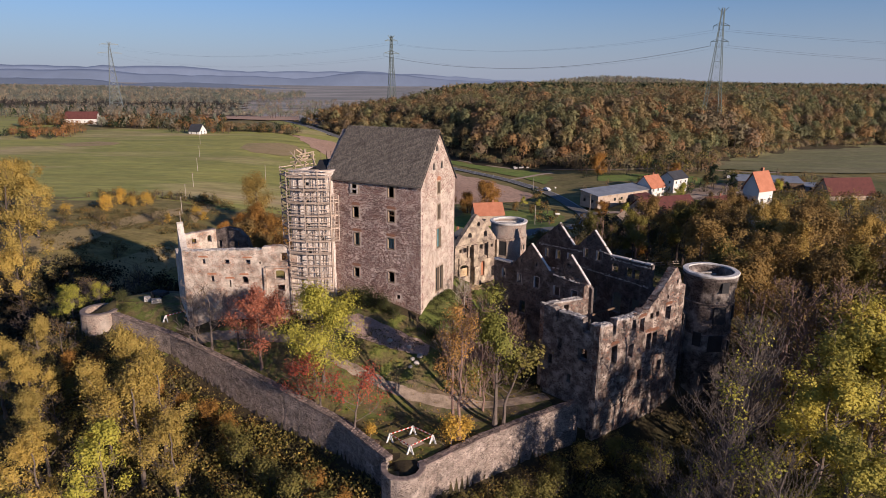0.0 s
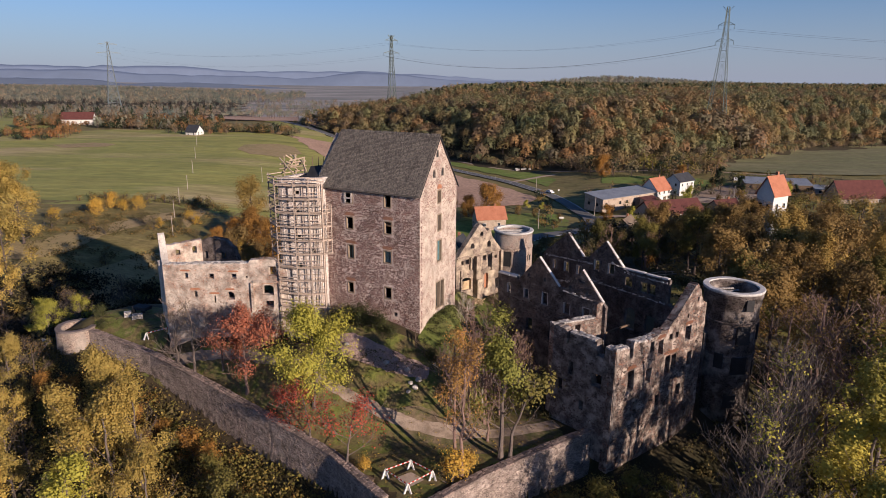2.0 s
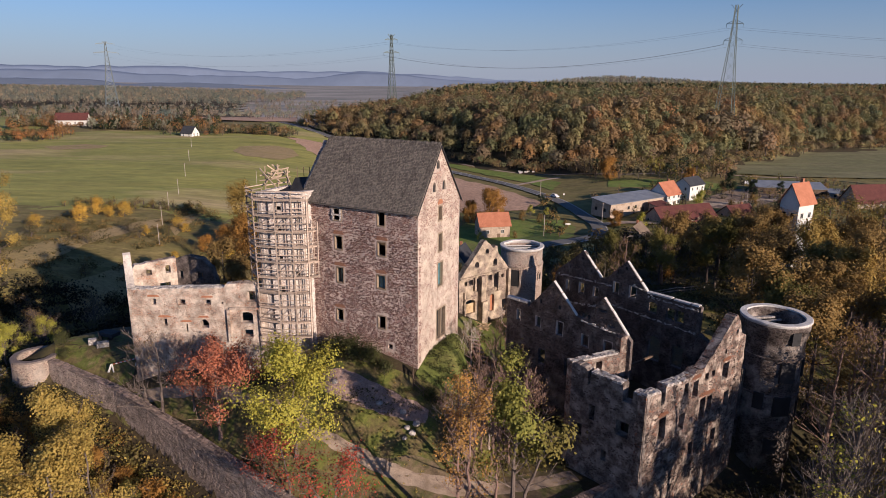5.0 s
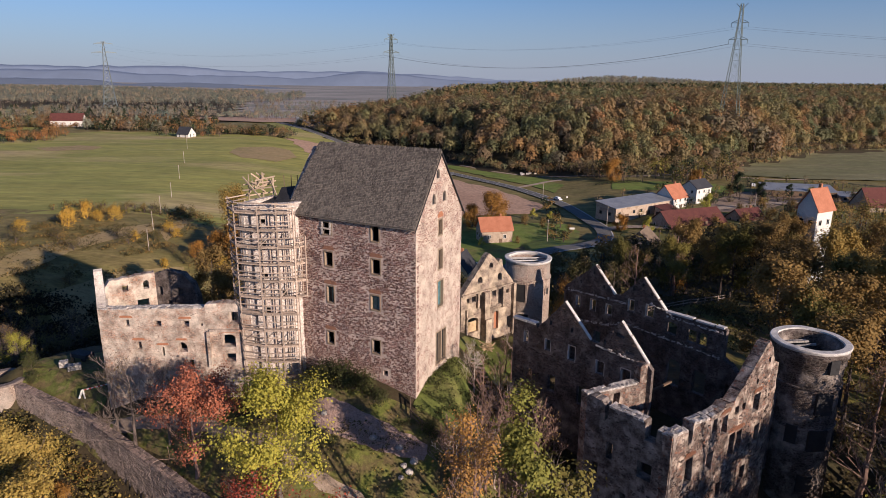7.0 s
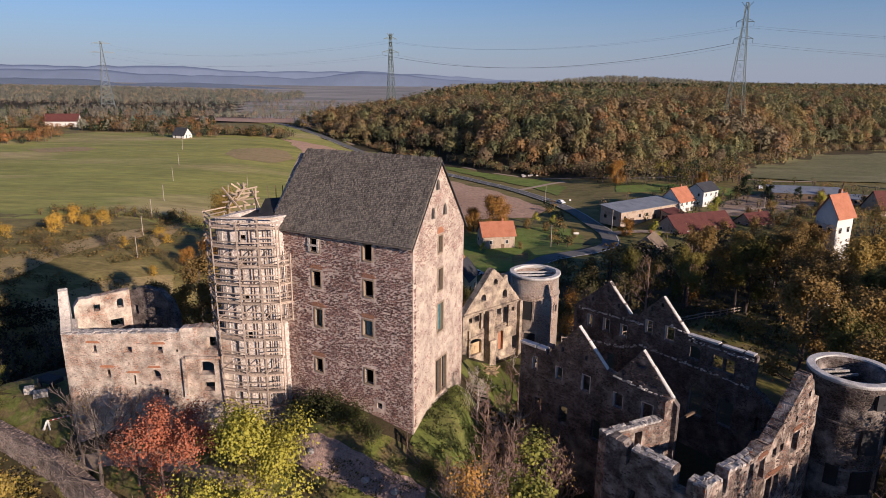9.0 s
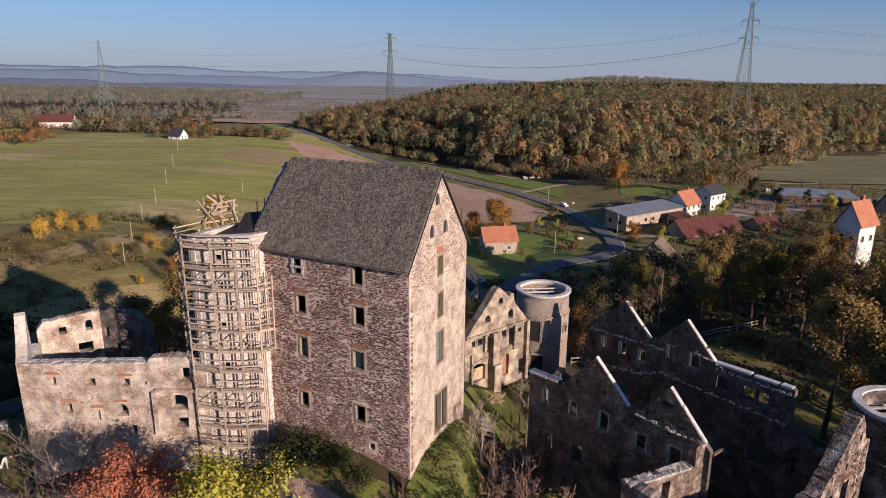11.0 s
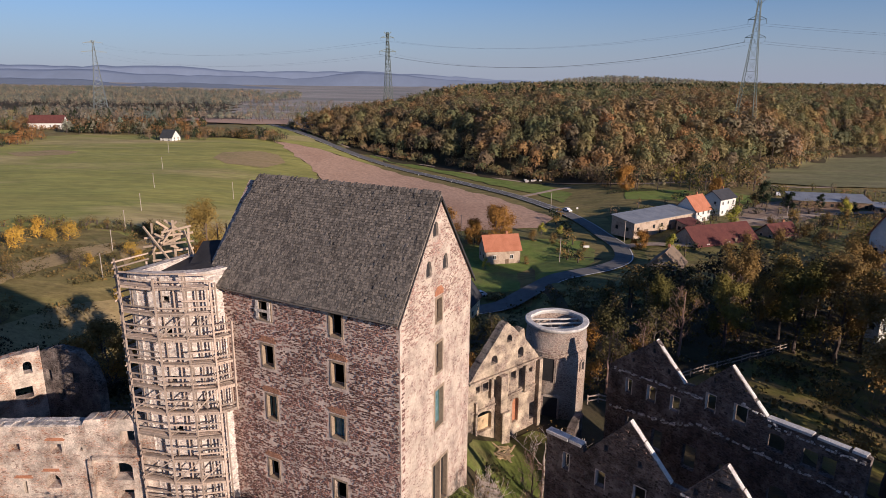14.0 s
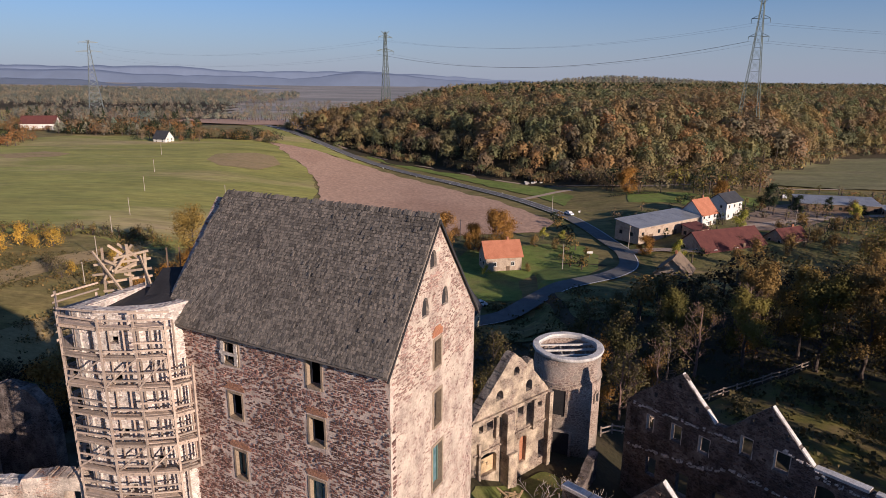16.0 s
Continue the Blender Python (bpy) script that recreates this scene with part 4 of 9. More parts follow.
def ring_coping(centre, r0, r1, z, n, thick, parent, seed):
    """A worn cement cap in a few long pieces round a tower's crown."""
    r = random.Random(seed)
    for i in range(n):
        steps, b = 8, Build()
        a0, a1 = 2 * math.pi * i / n, 2 * math.pi * (i + 0.995) / n
        for k in range(steps + 1):
            a = a0 + (a1 - a0) * k / steps
            wob = noise.noise(Vector((math.cos(a) * 2.4, math.sin(a) * 2.4, seed)))
            ri, ro, top = r0 + 0.1 * wob, r1 + 0.05 * noise.noise(Vector((math.cos(a) * 5, math.sin(a) * 5, seed + 3))), z + thick * (0.9 + 0.35 * wob)
            for q, h in ((ri, z), (ri + 0.05, top), (ro - 0.06, top), (ro, top - 0.06), (ro, z)):
                b.v.append(Vector((centre[0] + q * math.cos(a), centre[1] + q * math.sin(a), h)))
        for k in range(steps):
            b.f += [(5 * k + j, 5 * k + j + 1, 5 * k + j + 6, 5 * k + j + 5) for j in range(4)]
        b.f += [(0, 1, 2, 3, 4), tuple(5 * steps + j for j in (4, 3, 2, 1, 0))]
        part("coping_piece", b, "white_coping", parent)


# ---- the keep ----
KEEP_YAW = 27.6
KU = (-math.cos(radians(KEEP_YAW)), math.sin(radians(KEEP_YAW)))
KV = (math.sin(radians(KEEP_YAW)), math.cos(radians(KEEP_YAW)))
KC = (-2.9, 85.15)
KEEP_LENGTH, KEEP_WIDTH, EAVES, RIDGE = 16.4, 10.1, 17.55, 24.15
keep = thing("castle_keep", (-8, 92, 0), "tall maroon rubble-stone castle keep with a steep shingle roof", "castle keep")
facade = Wall(KC, KU, 0.45, -1, 0.03, 11)
gable = Wall(KC, KV, 0.5, 1, 0.03, 12)
facade_windows = ((10.36, 11.55, 15.25, 16.6), (4.35, 5.3, 15.25, 16.8), (10.32, 11.35, 11.75, 13.35), (4.27, 5.33, 11.75, 13.35),
                  (10.3, 11.2, 7.65, 9.5), (4.39, 5.49, 7.8, 9.4), (10.5, 11.4, 2.75, 4.2), (4.42, 5.42, 2.85, 4.4), (3.5, 4.1, 0.5, 1.1))
wall_front = part("wall", facade.build(((0, EAVES), (KEEP_LENGTH, EAVES)), -6.2, facade_windows), "mortar", keep, "front wall of maroon rubble in pale mortar")
gable_windows = ((4.65, 5.5, 15.5, 17.15), (4.65, 5.6, 11.75, 13.9), (4.55, 5.75, 7.5, 10.4), (4.3, 6.5, 0.9, 4.6),
                 (4.2, 4.95, 21.5, 22.5, 0.5), (3.3, 4.05, 18.95, 20.05, 0.55), (5.6, 6.35, 18.95, 20.05, 0.55))
part("wall", gable.build(((0, EAVES), (KEEP_WIDTH / 2, RIDGE - 0.12), (KEEP_WIDTH, EAVES)), -3.2, gable_windows), "keep_plaster", keep, "gable wall with worn cream plaster over stone")
far_corner = gable.at(KEEP_WIDTH, 0)
back_wall = Wall((far_corner.x, far_corner.y), KU, 1.3, 1, 0.03, 13)
part("wall", back_wall.build(((0, EAVES), (KEEP_LENGTH, EAVES)), -5, (), step=2), "gable_top", keep)
side_corner = facade.at(KEEP_LENGTH, 0)
side_wall = Wall((side_corner.x, side_corner.y), KV, 1.3, -1, 0.03, 14)
part("wall", side_wall.build(((0, EAVES), (KEEP_WIDTH / 2, RIDGE - 0.3), (KEEP_WIDTH, EAVES)), -5, (), step=2), "gable_top", keep)
for z in (0.2, 5.6, 10.4, 14.4):
    b = Build()
    pts = [facade.at(0.4, z, 0.6), facade.at(KEEP_LENGTH - 0.4, z, 0.6), facade.at(KEEP_LENGTH - 0.4, z, KEEP_WIDTH - 0.6), facade.at(0.4, z, KEEP_WIDTH - 0.6)]
    b.add(pts + [p + Vector((0, 0, 0.25)) for p in pts], [(3, 2, 1, 0), (4, 5, 6, 7), (0, 1, 5, 4), (1, 2, 6, 5), (2, 3, 7, 6), (3, 0, 4, 7)])
    part("floor", b, "old_wood", keep)


def surround(wall, o, parent, material="sandstone", w=0.11, proud=0.035, sill=True):
    """A stone frame round an opening: two jambs, a lintel and a sill."""
    s0, s1, z0, z1 = o[:4]
    b = Build()
    wall.slab(b, s0 - w, s0 + 0.02, z0 - w, z1 + w, -proud, 0.32)
    wall.slab(b, s1 - 0.02, s1 + w, z0 - w, z1 + w, -proud, 0.32)
    wall.slab(b, s0 + 0.02, s1 - 0.02, z1 - 0.02, z1 + w * 1.1, -proud - 0.01, 0.32)
    if sill:
        wall.slab(b, s0 + 0.02, s1 - 0.02, z0 - w * 1.1, z0 + 0.02, -proud - 0.04, 0.32)
    return part("window_frame", b, material, parent)


def relieving(wall, o, parent, w=1.9, h=0.55, material="brick"):
    """Orange bricks patched in over a window."""
    b, rnd = Build(), random.Random(int(o[0] * 100))
    mid = (o[0] + o[1]) / 2
    for r in range(int(h / 0.085)):
        z = o[3] + 0.24 + r * 0.085
        half = w / 2 * math.sqrt(max(0.05, 1 - (r * 0.085 / h) ** 2)) * rnd.uniform(0.85, 1.05)
        s = mid - half
        while s < mid + half - 0.12:
            wall.slab(b, s, s + 0.22, z, z + 0.072, -0.045 - rnd.random() * 0.02, 0.05)
            s += 0.24
    return tagged(part("brick_patch", b, material, parent), kind="stuff")


for i, o in enumerate(facade_windows[:8]):
    fr = surround(facade, o, keep)
    if i in (2, 3, 4, 5, 6):
        relieving(facade, o, keep, 1.7, 0.5, "facade_brick")
    if i == 0:
        b = Build()
        for s in (o[0] - 0.05, o[1] - 0.2):
            facade.slab(b, s, s + 0.25, o[2], o[3], -0.12, -0.075)
        facade.slab(b, o[0] - 0.1, o[1] + 0.1, (o[2] + o[3]) / 2 - 0.1, (o[2] + o[3]) / 2 + 0.1, -0.165, -0.12)
        part("board", b, "coping", keep, "pale boards nailed across the window")
    if i in (4, 5):
        b = Build()
        facade.slab(b, o[0], o[1], o[2], o[3], 0.36, 0.38)
        part("pane", b, "sky_glass" if i == 5 else "glass", fr)
        b = Build()
        mid = (o[0] + o[1]) / 2
        facade.slab(b, mid - 0.05, mid + 0.05, o[2], o[3], 0.3, 0.36)
        facade.slab(b, o[0], o[0] + 0.1, o[2], o[3], 0.3, 0.36)
        facade.slab(b, o[1] - 0.1, o[1], o[2], o[3], 0.3, 0.36)
        facade.slab(b, o[0] + 0.1, mid - 0.05, o[2] + (o[3] - o[2]) * 0.62, o[2] + (o[3] - o[2]) * 0.68, 0.3, 0.36)
        part("sash", b, "frame_green", fr)
for i, o in enumerate(gable_windows[:4]):
    fr = surround(gable, o, keep, w=0.13)
    if i >= 2:
        b = Build()
        gable.slab(b, o[0], o[1], o[2], o[3], 0.34, 0.36)
        part("pane", b, "sky_glass" if i == 2 else "glass", fr)
        b = Build()
        for k in range(3 if i == 2 else 2):
            s = o[0] + (o[1] - o[0]) * (0.02 + 0.45 * k)
            gable.slab(b, s, s + 0.1, o[2], o[3], 0.27, 0.34)
        part("sash", b, "frame_green", fr)
b = Build()
gable.slab(b, 5.3, 5.5, 0.9, 4.6, -0.06, 0.4)
part("mullion", b, "sandstone", keep)
relieving(gable, gable_windows[0], keep, 1.3, 0.6)
# black panels added in the holes, in place of the attic's darkness
for o in gable_windows[4:]:
    b = Build()
    gable.slab(b, o[0] - 0.05, o[1] + 0.05, o[2] - 0.05, o[3] + 0.05, 0.16, 0.22)
    part("boarding", b, "felt_and_shade", keep, "dark panel standing in for the unlit attic behind the gable hole")

# roof: boarded slopes with shingles laid on them
ROOF_S0, ROOF_S1 = -0.12, 16.15
roof = Build()
slope_up = (RIDGE - EAVES) / (KEEP_WIDTH / 2)
over = 0.45
for side in (0, 1):
    e0 = -over if side == 0 else KEEP_WIDTH + over
    ze = EAVES - over * slope_up + 0.05
    pts = [facade.at(ROOF_S0, ze, e0), facade.at(ROOF_S1, ze, e0), facade.at(ROOF_S1 - 0.75, RIDGE, KEEP_WIDTH / 2), facade.at(ROOF_S0, RIDGE, KEEP_WIDTH / 2)]
    roof.add(pts + [p + Vector((0, 0, 0.14)) for p in pts], [(3, 2, 1, 0), (4, 5, 6, 7), (0, 1, 5, 4), (1, 2, 6, 5), (2, 3, 7, 6), (3, 0, 4, 7)])
keep_roof = part("roof", roof, "shingle_joined", keep, "steep roof of weathered grey-brown wooden shingles")
b = Build()
for e, s in ((-over, 1), (KEEP_WIDTH + over, -1)):
    a1, a2 = facade.at(ROOF_S0 - 0.04, EAVES - over * slope_up - 0.1, e), facade.at(ROOF_S0 - 0.04, RIDGE - 0.1, KEEP_WIDTH / 2)
    b.beam(a1, a2, 0.06, 0.13)
part("verge_board", b, "felt_and_shade", keep, "dark verge boards along the gable")

# ---- stair turret at the keep's corner, wrapped in scaffolding ----
TURRET_PLAN = [Vector((x, y, 0)) for x, y in ((-22.1, 91.0), (-20.6, 90.6), (-18.3, 90.6), (-16.8, 91.1), (-15.6, 92.3), (-15.7, 95.4), (-19.8, 95.7))]
TC = sum(TURRET_PLAN, Vector()) / 7
TURRET_TOP = 18.3
turret = thing("stair_turret", (TC.x, TC.y, 0), "polygonal whitewashed stone turret with a flat dark roof", "turret")
turret_holes = {1: ((0.75, 1.4, 16.25, 16.75), (0.7, 1.35, 13.7, 14.35), (0.75, 1.35, 10.1, 10.7), (0.8, 1.4, 6.0, 6.8)), 2: ((0.5, 1.0, 8.1, 8.7),), 0: ((0.5, 1.0, 2.4, 3.1),)}


def turret_corner(inset, k):
    """A corner of the turret's plan, drawn in towards its middle."""
    p = TURRET_PLAN[k % 7]
    return p + (TC - p).normalized() * inset


turret_faces = []
for k in range(7):
    a, c = turret_corner(0, k), turret_corner(0, k + 1)
    w = Wall((a.x, a.y), ((c - a).x, (c - a).y), 0.7, 1, 0.02, 20 + k)
    turret_faces.append((w, (c - a).length))
    part("wall", w.build(((0, TURRET_TOP), ((c - a).length, TURRET_TOP)), -6.5, turret_holes.get(k, ())), "white_rubble", turret)
b = Build()
inner = [turret_corner(0.55, k) for k in range(7)]
tops = [17.75, 17.7, 17.75, 17.9, 18.2, 18.9, 18.3]
b.add([p + Vector((0, 0, 17.3)) for p in inner] + [p + Vector((0, 0, z)) for p, z in zip(inner, tops)], [tuple(range(6, -1, -1)), tuple(range(7, 14))] + [(k, (k + 1) % 7, 7 + (k + 1) % 7, 7 + k) for k in range(7)])
part("roof", b, "felt_and_shade", turret, "sloping dark felt roof behind the parapet")
b = Build()
rim_out, rim_in = [turret_corner(-0.04, k) for k in range(7)], [turret_corner(0.85, k) for k in range(7)]
b.add([p + Vector((0, 0, z)) for z in (TURRET_TOP - 0.04, TURRET_TOP + 0.08) for p in rim_out + rim_in],
      [(14 + k, 14 + (k + 1) % 7, 21 + (k + 1) % 7, 21 + k) for k in range(7)] + [(k, (k + 1) % 7, 14 + (k + 1) % 7, 14 + k) for k in range(7)] + [(7 + k, 21 + k, 21 + (k + 1) % 7, 7 + (k + 1) % 7) for k in range(7)])
part("parapet_top", b, "white_rubble", turret)
# a loose tarpaulin hump on top
b = Build()
felt_low = [Vector((-18.9, 93.0, 17.8)), Vector((-16.4, 92.4, 18.0)), Vector((-16.2, 96.4, 18.2)), Vector((-19.2, 96.6, 18.2))]
felt_top = [Vector((-18.7, 93.6, 18.35)), Vector((-16.6, 93.2, 18.5)), Vector((-16.6, 95.9, 19.5)), Vector((-18.6, 96.0, 19.3))]
b.add(felt_low + felt_top, [(0, 1, 5, 4), (1, 2, 6, 5), (2, 3, 7, 6), (3, 0, 4, 7), (4, 5, 6, 7)])
part("roof_hatch", b, "felt_and_shade", turret, "dark tarpaulin-covered hatch")
for x, y in ((-18.4, 96.3), (-17.6, 96.4), (-16.9, 96.4), (-16.3, 96.3)):
    b = Build()
    b.beam((x, y, 17.9), (x + 0.03, y, 20.6), 0.07, 0.07)
    part("stake", b, "old_wood", turret)

scaffold = thing("scaffolding", (TC.x, TC.y - 5, -3), "timber scaffolding with plank decks wrapped round the turret", "scaffolding")
RUN_OUT = [Vector((x, y, 0)) for x, y in ((-22.5, 94.9), (-23.7, 92.5), (-22.35, 90.3), (-19.75, 89.62), (-17.8, 89.62), (-16.1, 89.92), (-15.1, 90.6))]
RUN_IN = [Vector((x, y, 0)) for x, y in ((-21.4, 94.6), (-22.6, 92.4), (-21.9, 90.85), (-19.6, 90.35), (-17.9, 90.35), (-16.6, 90.7), (-15.7, 91.5))]
LEVELS = [-3.03 + 1.88 * i for i in range(12)]
rnd = random.Random(4)
for i, (p_in, p_out) in enumerate(zip(RUN_IN, RUN_OUT)):
    spots = [p_out, p_in] + ([p_in.lerp(RUN_IN[i + 1], 0.5)] if i < len(RUN_IN) - 1 else [])
    for j, p in enumerate(spots):
        last = i == len(RUN_IN) - 1
        foot = LEVELS[6] - 0.1 if last else max(height(p.x, p.y) - 0.05, -5.2)
        top = LEVELS[9] + 1.1 if last else LEVELS[-1] + rnd.uniform(0.15, 0.9) - (0.6 if j > 1 else 0) + (0.9 if i == 1 and j == 0 else 0)
        lean = Vector((rnd.uniform(-0.07, 0.07), rnd.uniform(-0.07, 0.07), 0))
        b = Build()
        b.beam(p + Vector((0, 0, foot)), p + lean + Vector((0, 0, top)), 0.12 if j == 0 else 0.09, 0.12 if j == 0 else 0.09)
        part("pole", b, "timber", scaffold)
for li, z in enumerate(LEVELS):
    for i in range(len(RUN_OUT) - 1):
        if i == len(RUN_OUT) - 2 and not 6 <= li <= 9:
            continue
        a_in, c_in, a_out, c_out = RUN_IN[i], RUN_IN[i + 1], RUN_OUT[i], RUN_OUT[i + 1]
        up = lambda p, dz: p + Vector((0, 0, z + dz + rnd.uniform(-0.04, 0.04)))
        # two or three loose boards along the outer side of each bay
        for lane in range(rnd.choice((2, 2, 3))):
            u = 0.04 + 0.27 * lane
            b = Build()
            b.beam(up(a_out.lerp(a_in, u), 0.06), up(c_out.lerp(c_in, u), 0.06), 0.19, 0.05)
            part("board", b, "timber", scaffold)
        for end_in, end_out in ((a_in, a_out), (a_in.lerp(c_in, 0.5), a_out.lerp(c_out, 0.5))):
            b = Build()
            b.beam(up(end_in, -0.05), up(end_out, -0.05) + (end_out - end_in) * 0.12, 0.07, 0.1)
            part("ledger", b, "timber", scaffold)
        ext = rnd.uniform(0.1, 0.35) * (c_out - a_out).normalized()
        for dz, wd in ((-0.06, 0.16), (0.48, 0.11), (0.95, 0.11)):
            if dz > 0 and rnd.random() < 0.12:
                continue
            tilt = rnd.uniform(-0.08, 0.08)
            b = Build()
            b.beam(up(a_out, dz) - ext * 0.6, up(c_out, dz + tilt) + ext, 0.05, wd)
            part("rail", b, "timber", scaffold)
for i in (1, 2, 3, 4):
    for li in range(0, 10, 3):
        b = Build()
        b.beam(RUN_OUT[i] + Vector((0, -0.06, LEVELS[li] + 0.1)), RUN_OUT[i + 1] + Vector((0, -0.06, LEVELS[li + 1])), 0.05, 0.09)
        part("brace", b, "timber", scaffold)

timber_frame = thing("timber_frame", (-20.9, 95.2, TURRET_TOP), "skewed frame of pale new timber on the turret", "timber frame")
fx, fy, fz = -20.9, 95.2, TURRET_TOP - 0.4
for a, c in (((-1.2, 0, -0.5), (-1.2, 0.2, 2.9)), ((0.3, 0.4, -0.2), (0.3, 0.4, 3.1)), ((1.5, 0, 0.0), (1.6, 0, 2.6)), ((-1.9, 0, 1.1), (1.9, 0.1, 1.6)), ((-1.9, 0.3, 1.7), (1.8, 0.3, 2.2)),
             ((-1.9, 0.3, 2.6), (0.8, -1.2, 0.0)), ((-0.5, 0.2, 2.2), (1.7, 0.3, 2.7)), ((1.2, 0.2, 2.4), (2.2, -0.6, 0.2)), ((-1.6, 0.6, 0.4), (1.6, 0.7, 0.9)), ((-1.2, -0.2, 0.1), (0.9, -0.2, 0.3)), ((-1.9, 0.8, 0.3), (0.4, 0.9, 2.9))):
    b = Build()
    b.beam((fx + a[0], fy + a[1], fz + a[2]), (fx + c[0], fy + c[1], fz + c[2]), 0.1, 0.15)
    part("beam", b, "frame_timber", timber_frame)
rnd = random.Random(19)
for i in range(9):
    b, a = Build(), rnd.uniform(0, 6.3)
    mid, half = Vector((fx + rnd.uniform(-0.7, 0.7), fy + rnd.uniform(-0.5, 0.9), fz + rnd.uniform(0.9, 2.5))), Vector((math.cos(a), 0.5 * math.sin(a), rnd.uniform(-0.9, 0.9))) * rnd.uniform(0.7, 1.5)
    b.beam(mid - half, mid + half, 0.09, 0.14)
    part("beam", b, "frame_timber", timber_frame)

# ---- ruined wing to the left of the turret ----
wing = thing("ruined_wing", (-31, 92, 0), "roofless ruined castle wing with pale plastered walls", "castle ruin")
lw = Wall((-38.5, 90.7), (1, 0.0), 1.1, 1, 0.06, 31)
wing_windows = ((2.8, 3.4, 4.3, 5.15), (6.1, 7.0, 4.35, 5.1), (9.2, 10.1, 4.35, 5.1), (11.3, 11.6, 4.5, 4.8), (3.9, 4.5, 1.6, 2.5), (8.5, 9.6, 1.3, 2.5, 0.45), (6.7, 7.0, 0.8, 1.9), (9.4, 10.2, -0.9, 0.4),
                (13.5, 15.1, 2.0, 3.5, 0.4), (13.7, 15.0, 0.2, 1.2), (14.5, 15.6, 4.8, 6.2))
part("wall", lw.build(((0, 6.35), (1.5, 6.3), (5, 6.45), (9, 6.55), (11.8, 6.6), (12, 7.0), (13.6, 7.25), (15.2, 7.15), (15.9, 6.6), (17.0, 6.4)), -7, wing_windows, 0.12), "ruin_left", wing, "long plastered wall with small square windows")
capped(lw.coping(((0, 6.35), (1.5, 6.3), (5, 6.45), (9, 6.55), (11.8, 6.6)), 0.05, 0.1), wing)
for o in (wing_windows[1], wing_windows[2]):
    surround(lw, o, wing, "ruin_left", 0.15, 0.04)
for o in (wing_windows[0], wing_windows[5], wing_windows[4], wing_windows[2], wing_windows[8], wing_windows[6]):
    relieving(lw, o, wing, 1.5, 0.3)
b = Build()
lw.slab(b, 12.0, 12.35, -0.4, 3.9, -0.35, 0.0)
lw.slab(b, 12.35, 15.9, 3.9, 4.15, -0.3, 0.0)
part("buttress", b, "ruin_left", wing)
fin = Wall((-38.5, 90.75), (-0.53, 1), 0.9, -1, 0.05, 32)
part("wall", fin.build(((0.05, 6.5), (0.7, 6.7), (1.5, 7.3), (2.5, 8.5), (3.3, 9.75), (3.75, 9.9), (3.95, 6.2), (5, 5.2), (8, 3.6), (11, 4.0)), -5, (), 0.05, 0.3), "white_fin", wing, "side wall broken to a tall white fin")
inner_wall = Wall((-42.9, 100.6), (5.0, 3.6), 1.0, 1, 0.06, 33)
part("wall", inner_wall.build(((0, 5.4), (0.6, 6.2), (5.9, 6.5), (6.0, 6.5)), -4, ((2.0, 2.7, 4.5, 5.3), (4.5, 5.2, 4.4, 5.6, 0.3), (3.6, 5.0, 2.0, 3.1)), 0.12), "ruin_left", wing)
e = inner_wall.at(6.0, 0)
dark_wall = Wall((e.x, e.y), (4.5, -1.2), 1.0, 1, 0.06, 34)
part("wall", dark_wall.build(((0, 6.4), (2, 6.9), (4.3, 6.6), (5.6, 5.4), (6.2, 3.6)), -4, ((0.3, 1.0, 3.4, 4.6), (1.5, 2.3, 1.6, 2.8), (3.4, 4.2, 3.6, 4.6)), 0.2), "ruin", wing)

# ---- gabled house and round tower behind the keep ----
house = thing("gabled_ruin", (5.5, 105.3, -3), "ochre plastered gable front of a roofless house", "castle ruin")
gh = Wall((5.5, 105.3), (0.766, 0.643), 0.9, 1, 0.05, 41)
gh_holes = ((0.55, 1.25, 6.95, 7.7, 0.35), (2.15, 2.95, 4.9, 6.0, 0.45), (-1.5, -0.65, 5.2, 6.1, 0.45), (-3.4, -2.9, 2.85, 3.5), (-2.6, -1.8, 2.8, 3.65),
            (1.15, 1.95, 2.8, 3.7), (3.9, 4.4, 2.75, 3.3), (-3.5, -1.2, -1.5, 0.6, 0.6), (1.65, 2.55, -2.1, 0.6, 0.45), (4.2, 4.95, -2.6, -0.7),
            (-1.2, -0.8, 1.6, 3.6, 0.2), (2.4, 3.0, 1.5, 3.7, 0.3))
part("wall", gh.build(((-4.4, 4.0), (-3.9, 4.5), (0.35, 8.95), (0.7, 8.95), (2.2, 7.6), (2.5, 7.9), (2.9, 7.8), (3.2, 6.6), (5.0, 4.6), (5.5, 3.6)), -5, gh_holes, 0.12), "gable_house", house, "gable front with arched openings")
b = Build()
for s0, s1, z0, z1, d in ((-0.75, 0.15, 0.2, 4.0, 0.75), (-0.75, 0.35, -5, 0.2, 1.05), (-1.7, -1.35, 1.9, 3.9, 0.35), (3.0, 3.4, 1.0, 3.9, 0.35), (4.95, 5.4, -4.5, 4.1, 0.5), (-3.6, -3.35, -4, 2.0, 0.3)):
    gh.slab(b, s0, s1, z0, z1, -d, 0.0)
part("buttress", b, "gable_house", house)
b = Build()
gh.slab(b, -4.3, 5.2, 3.95, 4.15, -0.22, 0.0)
gh.slab(b, 1.0, 5.2, 1.2, 1.36, -0.14, 0.0)
gh.slab(b, -4.0, -0.8, 0.9, 1.05, -0.14, 0.0)
part("string_course", b, "gable_house", house)
